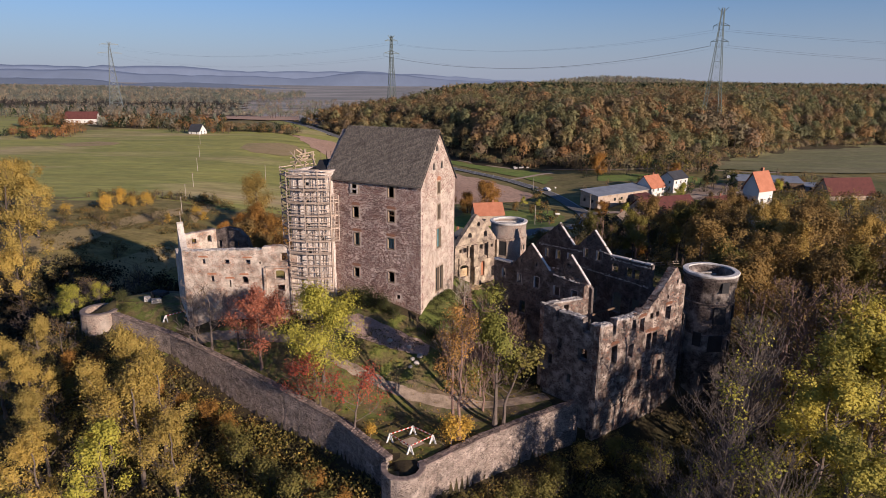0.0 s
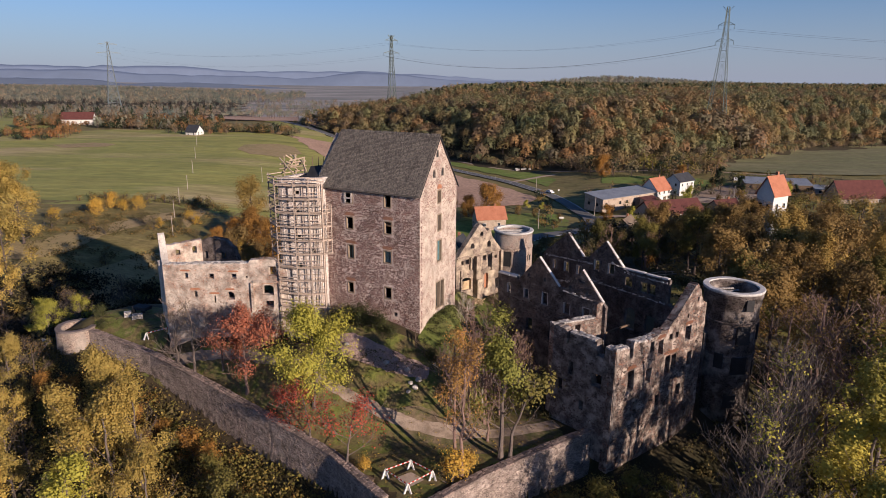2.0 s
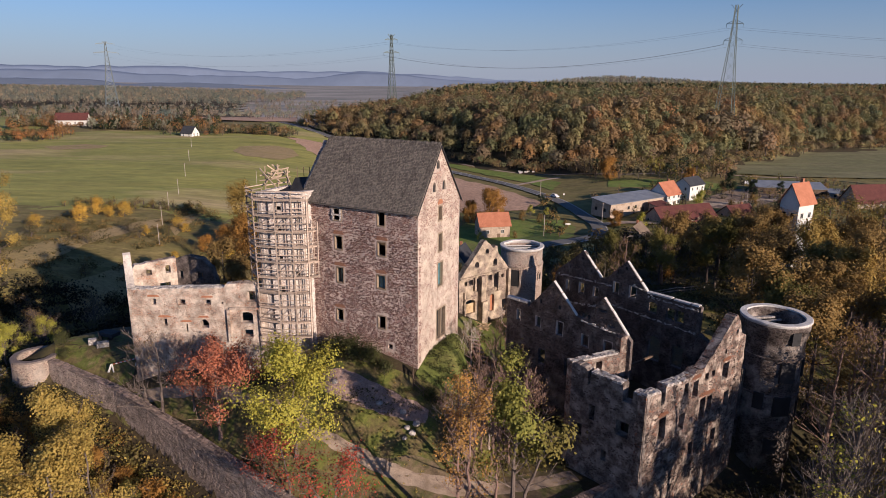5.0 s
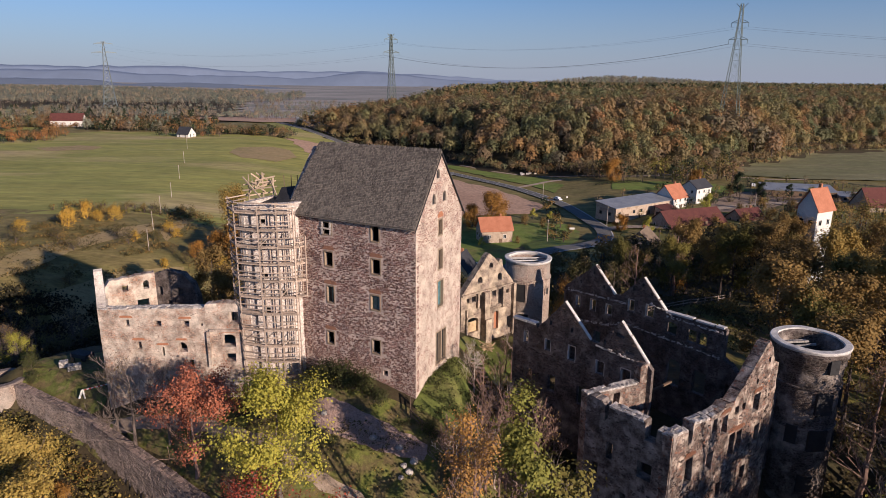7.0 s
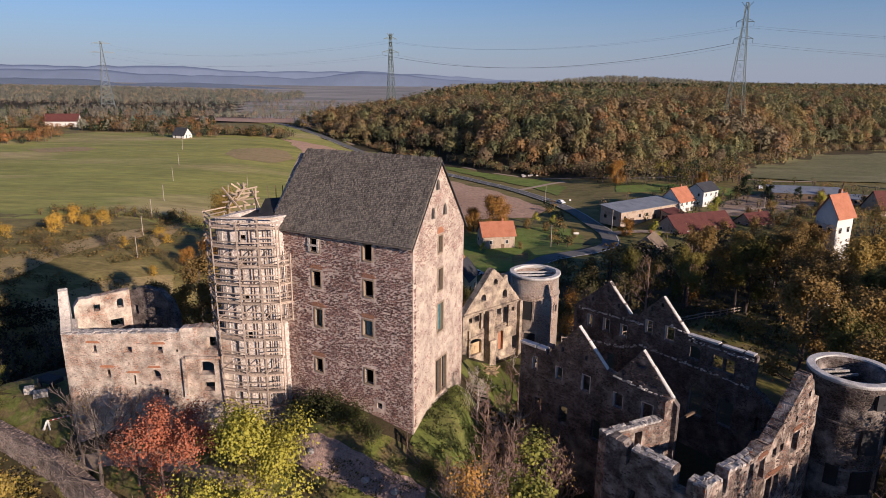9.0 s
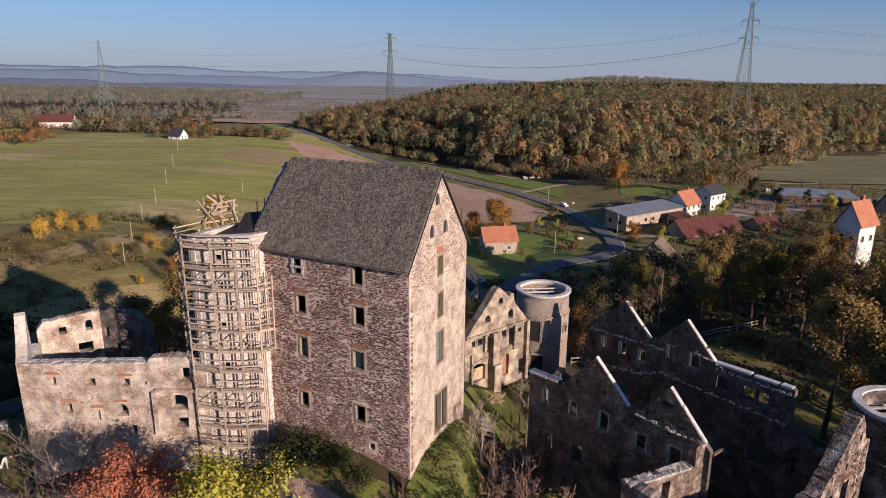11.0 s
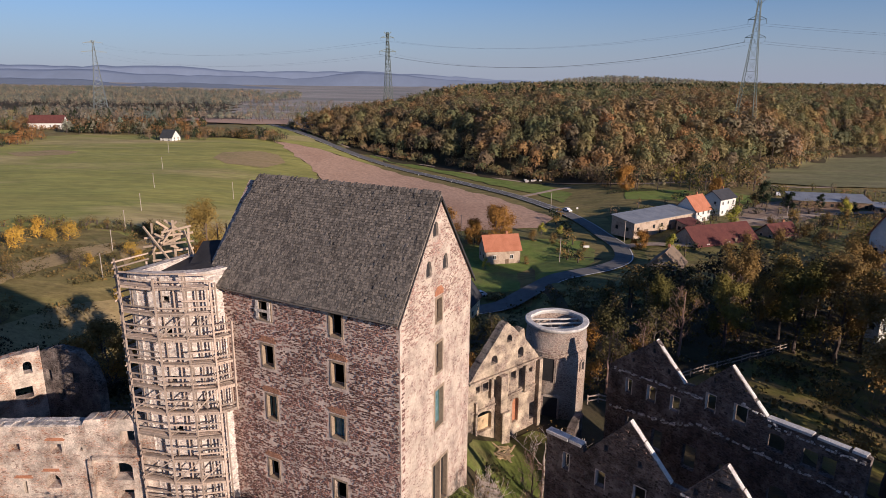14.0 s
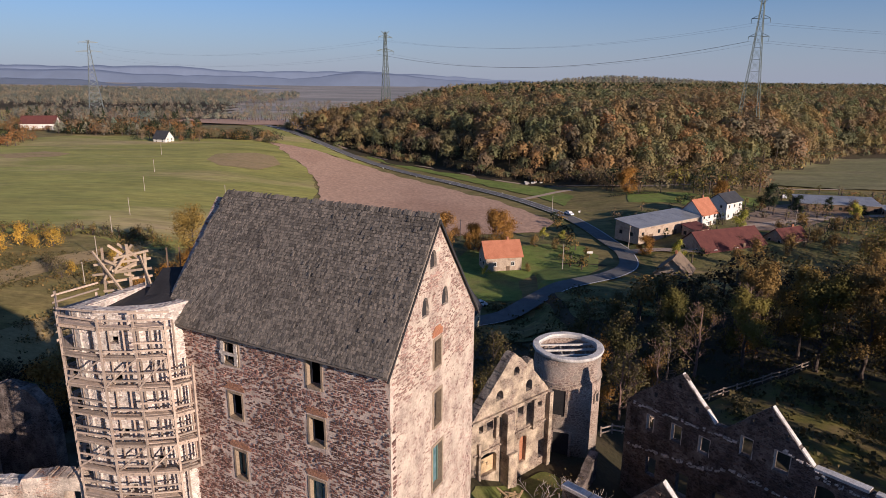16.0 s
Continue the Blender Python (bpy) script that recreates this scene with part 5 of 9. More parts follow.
for o, mat in ((gh_holes[8], "plank"), (gh_holes[7], "plank")):
    n = 6
    for i in range(n):
        b = Build()
        w = (o[1] - o[0]) / n
        if mat == "plank" and o is gh_holes[7]:
            gh.slab(b, o[0], o[1], o[2] + i * 0.24, o[2] + i * 0.24 + 0.22, 0.4, 0.46)
        else:
            gh.slab(b, o[0] + i * w, o[0] + (i + 0.94) * w, o[2], o[3] - 0.2, 0.4, 0.46)
        part("board", b, "plank" if o is gh_holes[7] else "brick", house)
for o in (gh_holes[4], gh_holes[5]):
    surround(gh, o, house, "gable_house", 0.12, 0.05)
b = Build()
for (s, z0) in ((-4.4, 3.4), (5.2, 3.4)):
    w2 = Wall(tuple(gh.at(s, 0, 0.9))[:2], (gh.n.x, gh.n.y), 0.7, 1 if s < 0 else -1, 0.05, 43)
    q = w2.build(((0, 3.9), (3, 3.2), (6, 2.2)), -5, (), 0.2)
    b.add(q.v, q.f)
part("side_wall", b, "ruin", house)

rt = thing("round_tower", (12.1, 113.5, -4), "round rubble-stone tower with a pale concrete rim", "tower")
b = Build()
b.lathe((12.1, 113.5, 0), ((3.35, -6), (3.3, 3.9), (3.22, 4.0), (3.22, 6.0), (2.75, 6.0), (2.75, -6)), 48, 0.1)
part("shaft", b, "tower_stone", rt, smooth=True)
b = Build()
b.lathe((12.1, 113.5, 0), ((3.3, 6.02), (3.36, 6.1), (3.36, 6.25), (2.75, 6.25), (2.7, 6.02)), 48, 0.03)
part("rim", b, "concrete", rt, "pale concrete ring")
ring_coping((12.1, 113.5), 2.72, 3.42, 6.22, 6, 0.2, rt, 6)
b = Build()
b.lathe((12.1, 113.5, 0), ((3.3, 3.55), (3.42, 3.6), (3.42, 3.75), (3.28, 3.8)), 48, 0.03)
part("string_course", b, "tower_stone", rt)
for i, (x, y) in enumerate(((-0.9, 0.35), (0.0, 0.1), (0.9, 0.3))):
    b = Build()
    b.beam((12.1 - 2.7, 113.5 - 1.2 + i * 1.1, 5.75 + 0.08 * i), (12.1 + 2.7, 113.5 - 0.9 + i * 1.1, 5.8 + 0.06 * i), 0.17, 0.16)
    part("beam", b, "white_coping", rt)
rnd = random.Random(12)
for i in range(8):
    b, a = Build(), rnd.uniform(0, 6.3)
    mid = Vector((12.1 + rnd.uniform(-1.3, 1.3), 113.5 + rnd.uniform(-1.3, 1.3), 5.2 + rnd.uniform(-0.3, 0.3)))
    b.beam(mid - Vector((math.cos(a), math.sin(a), 0.1)) * 1.1, mid + Vector((math.cos(a), math.sin(a), 0.1)) * 1.0, 0.13, 0.13)
    part("beam", b, "coping", rt)
b = Build()
for i in range(4):
    b.beam((12.1 - 1.8 + 1.1 * i, 113.5 - 2.3, 5.45), (12.1 - 1.6 + 1.2 * i, 113.5 + 2.2, 5.5), 0.14, 0.14)
part("beam", b, "coping", rt)
# floor disc coloured black to darken the tower's inside
b = Build()
b.lathe((12.1, 113.5, 0), ((0.01, 0.8), (2.8, 0.8), (2.8, 1.0), (0.01, 1.0)), 32)
part("floor", b, "felt_and_shade", rt)
# openings of the shaft: shallow black blocks for unlit depth, set in masonry frames
for ang, z0, w, h in ((-112, 0.6, 1.3, 2.6), (-105, -3.6, 1.5, 2.4), (-40, 1.5, 0.5, 0.9)):
    m = Matrix.Translation((12.1, 113.5, 0)) @ pose(0, 0, 0, 0, 0, ang)
    b = Build()
    b.box(m @ Matrix.Translation((3.25, 0, z0 + h / 2)), 0.24, w, h)
    part("opening", b, "felt_and_shade", rt, "dark block in place of an unlit doorway")
    b = Build()
    for sy in (-1, 1):
        b.box(m @ Matrix.Translation((3.32, sy * (w / 2 + 0.12), z0 + h / 2)), 0.22, 0.24, h + 0.2)
    b.box(m @ Matrix.Translation((3.32, 0, z0 + h + 0.12)), 0.23, w, 0.24)
    part("jamb", b, "tower_stone", rt)

# ---- the ruined palace ----
palace = thing("ruined_palace", (22, 86, -9), "large roofless palace ruin with bare gables and dark stained walls", "castle ruin")
w1 = Wall((12.8, 88.9), (0.71, -0.70), 0.5, 1, 0.05, 51)
w1_holes = ((-5.15, -4.55, 2.2, 3.65), (-2.25, -1.45, 2.15, 3.5), (0.8, 1.75, 1.95, 3.7), (4.3, 5.3, 1.6, 3.1), (7.2, 8.3, 1.4, 3.2, 0.4), (-1.7, -1.4, 5.3, 5.8), (1.0, 1.3, 5.2, 5.7), (5.0, 5.3, 5.1, 5.6), (7.6, 8.5, 4.9, 5.3), (6.4, 7.3, 6.4, 6.8),
            (-4.6, -3.8, -2.5, -0.8), (-1.6, -0.6, -2.6, -0.6), (2.2, 3.2, -2.8, -0.6), (5.6, 6.6, -3, -0.8))
w1_top = ((-6.7, 4.8), (-3.5, 4.8), (-3.4, 4.3), (0.0, 8.35), (0.15, 8.35), (3.5, 4.95), (4.4, 4.9), (6.7, 8.0), (6.9, 8.0), (10.1, 4.4), (10.5, 4.0))
part("wall", w1.build(w1_top, -10, w1_holes, 0.1), "ruin", palace, "inner wall with two bare gables and empty windows")
capped(w1.coping(((0.1, 8.35), (3.5, 4.95)), -0.07, 0.12, 2.6, 0.1), palace, "pale sloping gable coping", "white_coping")
capped(w1.coping(((6.85, 8.0), (10.1, 4.4)), -0.07, 0.12, 2.6, 0.1), palace, "pale sloping gable coping", "white_coping")
capped(w1.coping(((-6.7, 4.8), (-3.5, 4.8)), 0.2, 0.16, 3.2, 0.1), palace, "", "white_coping")
w2 = Wall((19.5, 104.0), (0.625, -0.78), 0.55, 1, 0.05, 52)
w2_holes = ((-2.7, -2.0, 1.7, 3.2), (-0.3, 0.65, 1.8, 3.4), (2.2, 3.15, 1.9, 3.4), (5.5, 6.45, 3.4, 5.0), (8.05, 9.2, 3.4, 5.05), (11.0, 12.4, 2.3, 3.8, 0.3), (13.7, 14.9, 2.1, 3.7), (15.1, 16.2, 2.1, 3.7), (-0.1, 0.2, 6.8, 7.2), (1.6, 1.9, 5.3, 5.8), (-2.2, -1.9, 5.1, 5.5), (6.0, 6.3, 6.2, 6.7), (8.6, 8.9, 6.2, 6.6), (7.3, 7.6, 7.1, 7.5),
            (-2.4, -1.4, -2.6, -0.8), (0.6, 1.7, -3.0, -0.8), (3.9, 5.2, -3.2, -0.8), (7.2, 8.6, -3.4, -1.0, 0.6), (11.6, 13.4, -4, -0.7, 0.7), (15.0, 16.6, -3.8, -1.0))
w2_top = ((-4.8, 3.8), (-4.2, 4.4), (0.05, 8.0), (0.2, 8.0), (3.4, 4.9), (4.2, 5.0), (7.25, 8.15), (7.45, 8.15), (10.8, 4.85), (18.1, 5.0), (18.3, 4.9))
part("wall", w2.build(w2_top, -8, w2_holes, 0.1), "ruin", palace, "rear wall with two bare gables")
capped(w2.coping(((0.1, 8.0), (3.4, 4.9)), -0.07, 0.12, 2.6, 0.1), palace, "pale sloping gable coping", "white_coping")
capped(w2.coping(((7.4, 8.15), (10.8, 4.85)), -0.07, 0.12, 2.6, 0.1), palace, "pale sloping gable coping", "white_coping")
capped(w2.coping(((10.8, 4.85), (18.1, 5.0)), 0.1, 0.14, 3.0, 0.1), palace, "", "white_coping")
for wl, line in ((w2, ((-4.1, 3.7), (5.0, 4.2))), (w2, ((-4.3, -0.5), (2.1, 0.4))), (w2, ((2.1, 0.4), (5.0, 1.5))), (w2, ((4.8, 1.6), (17.8, 1.4))), (w2, ((8.3, 5.3), (11.4, 4.7))), (w2, ((11, 4.3), (18.0, 4.4))), (w1, ((4.2, 4.6), (9.9, 4.3)))):
    b, rr = Build(), random.Random(int(line[0][0] * 10) + 60)
    (sa, za), (sb, zb) = line
    s = sa
    while s < sb:
        run = rr.uniform(0.1, 0.34)
        for row in range(rr.choice((0, 1, 1, 2, 2))):
            z = za + (zb - za) * (s - sa) / (sb - sa) + 0.13 * row + rr.uniform(-0.07, 0.07)
            wl.slab(b, s, s + run * rr.uniform(0.7, 0.95), z, z + rr.uniform(0.06, 0.14), -rr.uniform(0.04, 0.24), 0.1)
        s += run
    tagged(part("ledge", b, "ledge_stones", palace, "ragged pale ledge"), kind="stuff")
# thin pale frames: sunlight on the window reveals put into their colour
for o in w1_holes[:5]:
    surround(w1, o, palace, "sunlit_jamb", 0.05, 0.006, False)
for o in w2_holes[:5]:
    surround(w2, o, palace, "sunlit_jamb", 0.05, 0.006, False)
w3 = Wall((18.6, 73.6), (-0.69, 0.72), 1.1, -1, 0.07, 53)
w3_holes = ((4.3, 4.95, -2.8, -1.1), (0.35, 1.75, -3.2, -1.5), (5.7, 6.3, -5.2, -3.8), (2.6, 3.2, -6.8, -5.6), (0.2, 1.3, 0.7, 3.0))
w3_top = ((-1.35, 2.15), (0.2, 2.1), (0.25, 2.0), (1.3, 2.3), (1.5, 2.45), (4.2, 2.5), (5.0, 2.5), (5.05, 1.2), (5.35, 0.9), (5.4, 2.5), (5.9, 2.8), (7.35, 2.75))
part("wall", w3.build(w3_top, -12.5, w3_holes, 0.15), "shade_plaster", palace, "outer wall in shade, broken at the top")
capped(w3.coping(((1.5, 2.4), (5.0, 2.45)), 0.05, 0.16), palace)
capped(w3.coping(((-1.3, 2.1), (0.2, 2.05)), 0.05, 0.18), palace)
w4 = Wall((20.2, 73.2), (0.8, 0.6), 1.1, 1, 0.09, 54)
w4_holes = ((1.55, 2.75, -3.7, -1.1), (4.95, 6.1, -3.7, -1.8), (8.7, 9.7, -3.6, -1.1), (10.05, 11.0, -3.5, -1.2), (13.4, 14.4, -3.7, -1.7), (9.1, 9.75, 0.9, 1.7), (10.3, 10.95, 0.9, 1.7), (12.5, 12.9, 3.0, 3.6), (14.4, 14.8, 4.8, 5.4), (12.5, 13.7, -0.1, 1.9),
            (1.5, 2.15, 0.4, 3.4), (5.4, 6.2, 0.3, 1.6), (7.0, 8.0, -0.6, 1.4), (3.0, 3.8, -7.2, -5.4), (7.4, 8.2, -7.6, -5.9), (11.6, 12.6, -7.4, -5.7))
w4_top = ((-1.0, 2.2), (1.3, 2.0), (1.5, 1.8), (2.1, 1.8), (2.2, 2.35), (5.0, 2.0), (6.9, 2.1), (7.4, 2.6), (8.6, 2.4), (10.0, 3.4), (13.6, 7.0), (14.1, 7.2), (14.8, 6.4), (15.6, 4.8), (16.6, 4.2))
part("wall", w4.build(w4_top, -13.5, w4_holes, 0.16), "front_ruin", palace, "tall street front with patched brick and peeling plaster")
capped(w4.coping(((2.3, 2.3), (5.0, 1.95), (6.9, 2.05)), 0.06, 0.2), palace)
capped(w4.coping(((-0.9, 2.15), (1.3, 1.95)), 0.06, 0.2), palace)
for o in (w4_holes[9], w4_holes[12], w4_holes[0], w4_holes[2], w4_holes[3]):
    relieving(w4, o, palace, 1.7, 0.45, "old_brick")
w5 = Wall((13.5, 78.9), (0.91, 0.41), 0.9, 1, 0.06, 55)
part("wall", w5.build(((0, 2.75), (3.2, 2.7), (6.2, 2.7)), -9, ((3.1, 3.9, 0.6, 2.2), (1.0, 2.0, -3.5, -1.5)), 0.1), "front_ruin", palace, "cross wall with lit pinkish plaster")
capped(w5.coping(((0, 2.72), (6.1, 2.68)), 0.05, 0.14), palace)
b = w5.build(((6.2, 4.3), (6.5, 4.6), (7.3, 4.5)), -9, (), 0.1)
part("pier", b, "front_ruin", palace, "brick pier at the end of the gable wall")
w6 = Wall(tuple(w2.at(18.2, 0))[:2], (0.55, -0.83), 0.8, 1, 0.06, 56)
part("wall", w6.build(((0, 1.6), (2.2, 0.4), (4.5, 0.8), (6.2, -0.6)), -9, ((0.8, 1.5, -3, -1.2), (3.2, 4.1, -3, -1.0)), 0.25), "ruin", palace, "low broken wall beside the tower")
w7 = Wall((14.2, 107.6), (-0.5, -0.86), 0.8, -1, 0.06, 57)
part("wall", w7.build(((0, -1.6), (1.5, -2.0), (3, -2.6), (6, -3.2), (9, -3.6)), -8, (), 0.25, 0.8), "ruin", palace)
for i in range(4):
    b = Build()
    a, c = w1.at(8.5 - 2.6 * i, -2.5, 0.6), w2.at(16 - 2.6 * i, -2.7, 0.1)
    b.beam(a, a.lerp(c, 0.9), 0.22, 0.26)
    if i == 1:
        part("beam", b, "old_wood", palace, "old timber spanning the empty hall")

rt2 = thing("corner_tower", (38.0, 86.0, -12), "stout round corner tower with a grey rim and dark windows", "tower")
b = Build()
b.lathe((38, 86, 0), ((3.55, -15), (3.42, -6), (3.34, 1.2), (3.34, 3.2), (3.5, 3.5), (3.56, 4.6), (3.68, 4.7), (3.7, 5.3), (2.95, 5.5), (2.8, 5.0), (2.55, 3.0), (2.55, -15)), 56, 0.14)
part("shaft", b, "dark_tower", rt2, smooth=True)
b = Build()
b.lathe((38, 86, 0), ((3.62, 5.2), (3.72, 5.3), (3.72, 5.5), (3.02, 5.5), (2.97, 5.2)), 56, 0.06)
rim = part("rim", b, "concrete", rt2, "wide grey stone rim")
ring_coping((38, 86), 3.0, 3.78, 5.46, 7, 0.2, rt2, 5)
for z in (1.3, -3.2):
    b = Build()
    b.lathe((38, 86, 0), ((3.25, z), (3.5, z + 0.05), (3.5, z + 0.2), (3.25, z + 0.25)), 56, 0.05)
    part("string_course", b, "ruin", rt2)
b = Build()
# black floor disc, as dark as the unlit inside should look
b.lathe((38, 86, 0), ((0.01, -0.2), (2.62, -0.2), (2.62, 0), (0.01, 0)), 32)
part("floor", b, "felt_and_shade", rt2)
# windows are black blocks on the shaft, their darkness only coloured on
for ang, z0, w, h in ((-80, 3.3, 1.0, 1.5), (-84, -1.3, 1.7, 2.4), (-86, -5.4, 1.9, 2.4), (-128, -4.8, 1.1, 2.0), (-96, -10.2, 1.5, 1.8), (-30, -1, 1.2, 2), (-35, -6, 1.2, 2)):
    m = Matrix.Translation((38, 86, 0)) @ pose(0, 0, 0, 0, 0, ang)
    r = 3.58 if z0 > 3 else 3.36
    b = Build()
    b.box(m @ Matrix.Translation((r + 0.01, 0, z0 + h / 2)), 0.3, w, h)
    part("opening", b, "felt_and_shade", rt2, "dark block in place of an unlit empty window")
rnd = random.Random(8)
for i in range(7):
    b = Build()
    y = -2.4 + 0.8 * i
    half = math.sqrt(max(0.2, 2.75 ** 2 - y * y))
    b.beam((38 - half, 86 + y, 4.6 + rnd.uniform(-0.3, 0.3)), (38 + half * rnd.uniform(0.2, 0.95), 86 + y + rnd.uniform(-0.5, 0.5), 4.5 + rnd.uniform(-0.5, 0.3)), 0.2, 0.2)
    part("beam", b, "coping", rt2, "broken pale roof timber")

# ---- curtain wall with two small bastions ----
curtain_faces = []
curtain = thing("curtain_wall", (-30, 80, -12), "long low curtain wall of grey rubble round the courtyard", "castle wall")


def curtain_run(a, b_pt, top, base, seed, label=""):
    w = Wall(a, (b_pt[0] - a[0], b_pt[1] - a[1]), 0.95, 1, 0.06, seed)
    length = math.hypot(b_pt[0] - a[0], b_pt[1] - a[1])
    part("wall", w.build(((0, top[0]), (length, top[1])), base, (), 0.06, 0.9), "curtain", curtain, label)
    curtain_faces.append((w, length, top))
    cap, r = Build(), random.Random(seed + 500)
    for depth in (-0.06, 0.28, 0.62):
        s = 0.0
        while s < length:
            run = r.uniform(0.3, 0.8)
            z = top[0] + (top[1] - top[0]) * s / length
            e = min(s + run, length)
            lift = r.uniform(0.04, 0.1)
            hi = [z + lift + r.uniform(-0.02, 0.03) for _ in range(4)]
            d0, d1 = depth + r.uniform(-0.04, 0.02), depth + 0.35 + r.uniform(-0.02, 0.05)
            cap.add([w.at(s, z - 0.1, d0), w.at(e, z - 0.1, d0), w.at(e, z - 0.1, d1), w.at(s, z - 0.1, d1), w.at(s + 0.03, hi[0], d0 + 0.04), w.at(e - 0.03, hi[1], d0 + 0.04), w.at(e - 0.03, hi[2], d1 - 0.04), w.at(s + 0.03, hi[3], d1 - 0.04)],
                    [(0, 1, 5, 4), (1, 2, 6, 5), (2, 3, 7, 6), (3, 0, 4, 7), (4, 5, 6, 7)])
            s += run
    tagged(part("cap_rubble", cap, "cap_stones", curtain, "ragged rubble crest"), kind="stuff")


curtain_run((-52.6, 95.2), (-41, 89.3), (-5.4, -6.3), -12.5, 61)
curtain_run((-41, 89.3), (-30, 81.6), (-6.3, -7.1), -14, 62)
curtain_run((-30, 81.6), (-20.5, 74.7), (-7.1, -7.9), -16, 63)
curtain_run((-20.5, 74.7), (-12.3, 68.7), (-7.9, -8.7), -18, 64)
curtain_run((-12.3, 68.7), (-6.0, 62.0), (-8.7, -9.4), -19, 65)
curtain_run((-1.9, 60.6), (4.9, 66.2), (-9.4, -9.3), -18, 66)
curtain_run((4.9, 66.2), (11.0, 70.4), (-9.3, -9.2), -17, 67)
curtain_run((11.0, 70.4), (17.9, 74.6), (-9.2, -9.0), -16, 68)


def horseshoe(cx, cy, inner, outer, z0, z1, start, end, seed, steps=26):
    """A round wall that leaves a gap: angles in degrees."""
    b, r = Build(), random.Random(seed)
    for i in range(steps + 1):
        a = radians(start + (end - start) * i / steps)
        c, s = math.cos(a), math.sin(a)
        ro, ri = outer + r.uniform(-0.04, 0.04), inner + r.uniform(-0.04, 0.04)
        zt = z1 + r.uniform(-0.04, 0.04)
        b.v += [Vector((cx + c * ro * 1.04, cy + s * ro * 1.04, z0)), Vector((cx + c * ro, cy + s * ro, zt)), Vector((cx + c * ri, cy + s * ri, zt)), Vector((cx + c * ri, cy + s * ri, z0))]
    for i in range(steps):
        p, q = 4 * i, 4 * i + 4
        b.f += [(p + k, q + k, q + (k + 1) % 4, p + (k + 1) % 4) for k in range(4)]
    n = 4 * steps
    b.f += [(0, 1, 2, 3), (n + 3, n + 2, n + 1, n)]
    b.n = len(b.v)
    return b


part("bastion", horseshoe(-4.05, 60.6, 1.85, 2.35, -19, -9.45, 160, 392, 70), "curtain", curtain, "small round corner bastion open to the courtyard")
part("coping", horseshoe(-4.05, 60.6, 1.8, 2.4, -9.44, -9.34, 160, 392, 71), "cap_stones", curtain)
b = Build()
b.lathe((-4.05, 60.6, 0), ((1.95, -11.5), (1.95, -10.25), (0.02, -10.15)), 24, 0.06, False)
part("floor", b, "leaf_litter", curtain, "earth floor of the bastion")
b = Build()
b.lathe((-55.2, 96.6, 0), ((3.05, -13), (2.85, -5.3), (2.2, -5.3), (2.2, -6.5), (0.02, -6.5), (0.02, -13)), 28, 0.1, False)
part("bastion", b, "tower_stone", curtain, "pale round corner bastion")
b = Build()
b.lathe((-55.2, 96.6, 0), ((2.95, -5.32), (2.88, -5.12), (2.15, -5.12), (2.1, -5.32)), 28, 0.16)
part("coping", b, "wall_cap", curtain)


# ---- small things in the castle ward ----

def barrier(x, y, spots, label):
    """Trestles joined by red and white striped bars."""
    top = thing("trestle_barrier", (x, y, height(x, y)), label, "barrier")
    heads = []
    for sx, sy in spots:
        z = height(sx, sy) + 0.04
        heads.append(Vector((sx, sy, z + 0.95)))
        tr = Build()
        for ax, ay in ((-0.35, -0.28), (0.35, -0.28), (0.0, 0.4)):
            tr.beam((sx, sy, z + 1.0), (sx + ax, sy + ay, z), 0.1, 0.22)
        part("trestle", tr, "white_paint", top, "white trestle")
    for a, c in zip(heads, heads[1:] + heads[:1]) if len(heads) > 2 else [(heads[0], heads[1])]:
        n = max(2, int((c - a).length / 0.28))
        for i in range(n):
            b = Build()
            b.beam(a.lerp(c, i / n), a.lerp(c, (i + 1) / n), 0.06, 0.12)
            part("bar", b, "red_paint" if i % 2 else "white_paint", top)


barrier(-3.3, 65.6, ((-3.3, 67.7), (-0.9, 65.8), (-3.4, 63.5), (-5.9, 66.0)), "four white trestles with red and white bars on the grass")
barrier(-41, 93.0, ((-43.0, 93.1), (-39.3, 93.0)), "two white trestles with a striped bar near the wall")
# the dig inside the barrier
plot("dug_patch", ((-4.9, 65.9), (-3.3, 67.0), (-1.7, 65.7), (-3.4, 64.2)), "gravel", "bare dug earth inside the barrier", "soil", 0.1, 0.35)


def boulder(x, y, r, seed):
    bm = bmesh.new()
    bmesh.ops.create_icosphere(bm, subdivisions=2, radius=r)
    for v in bm.verts:
        v.co *= 1 + 0.28 * noise.noise(v.co * (1.3 / r) + Vector((seed, 0, 0)))
        v.co.z *= 0.75
    me = bpy.data.meshes.new("boulder")
    bm.to_mesh(me)
    bm.free()
    me.materials.append(M["boulder"])
    ob = new("boulder", me)
    ob.matrix_basis = pose(x, y, height(x, y) + r * 0.45, 0, 0, seed * 50)
    return tagged(ob, "pale boulder lying on the courtyard grass", "boulder", "courtyard boulders")


for i, (x, y, r) in enumerate(((-3.3, 78.8, 0.42), (-4.4, 80.7, 0.38), (-3.9, 79.3, 0.35), (-2.9, 79.6, 0.45), (-7.1, 81.5, 0.4), (-4.1, 78.4, 0.3), (-12.4, 83.6, 0.35))):
    boulder(x, y, r, i)


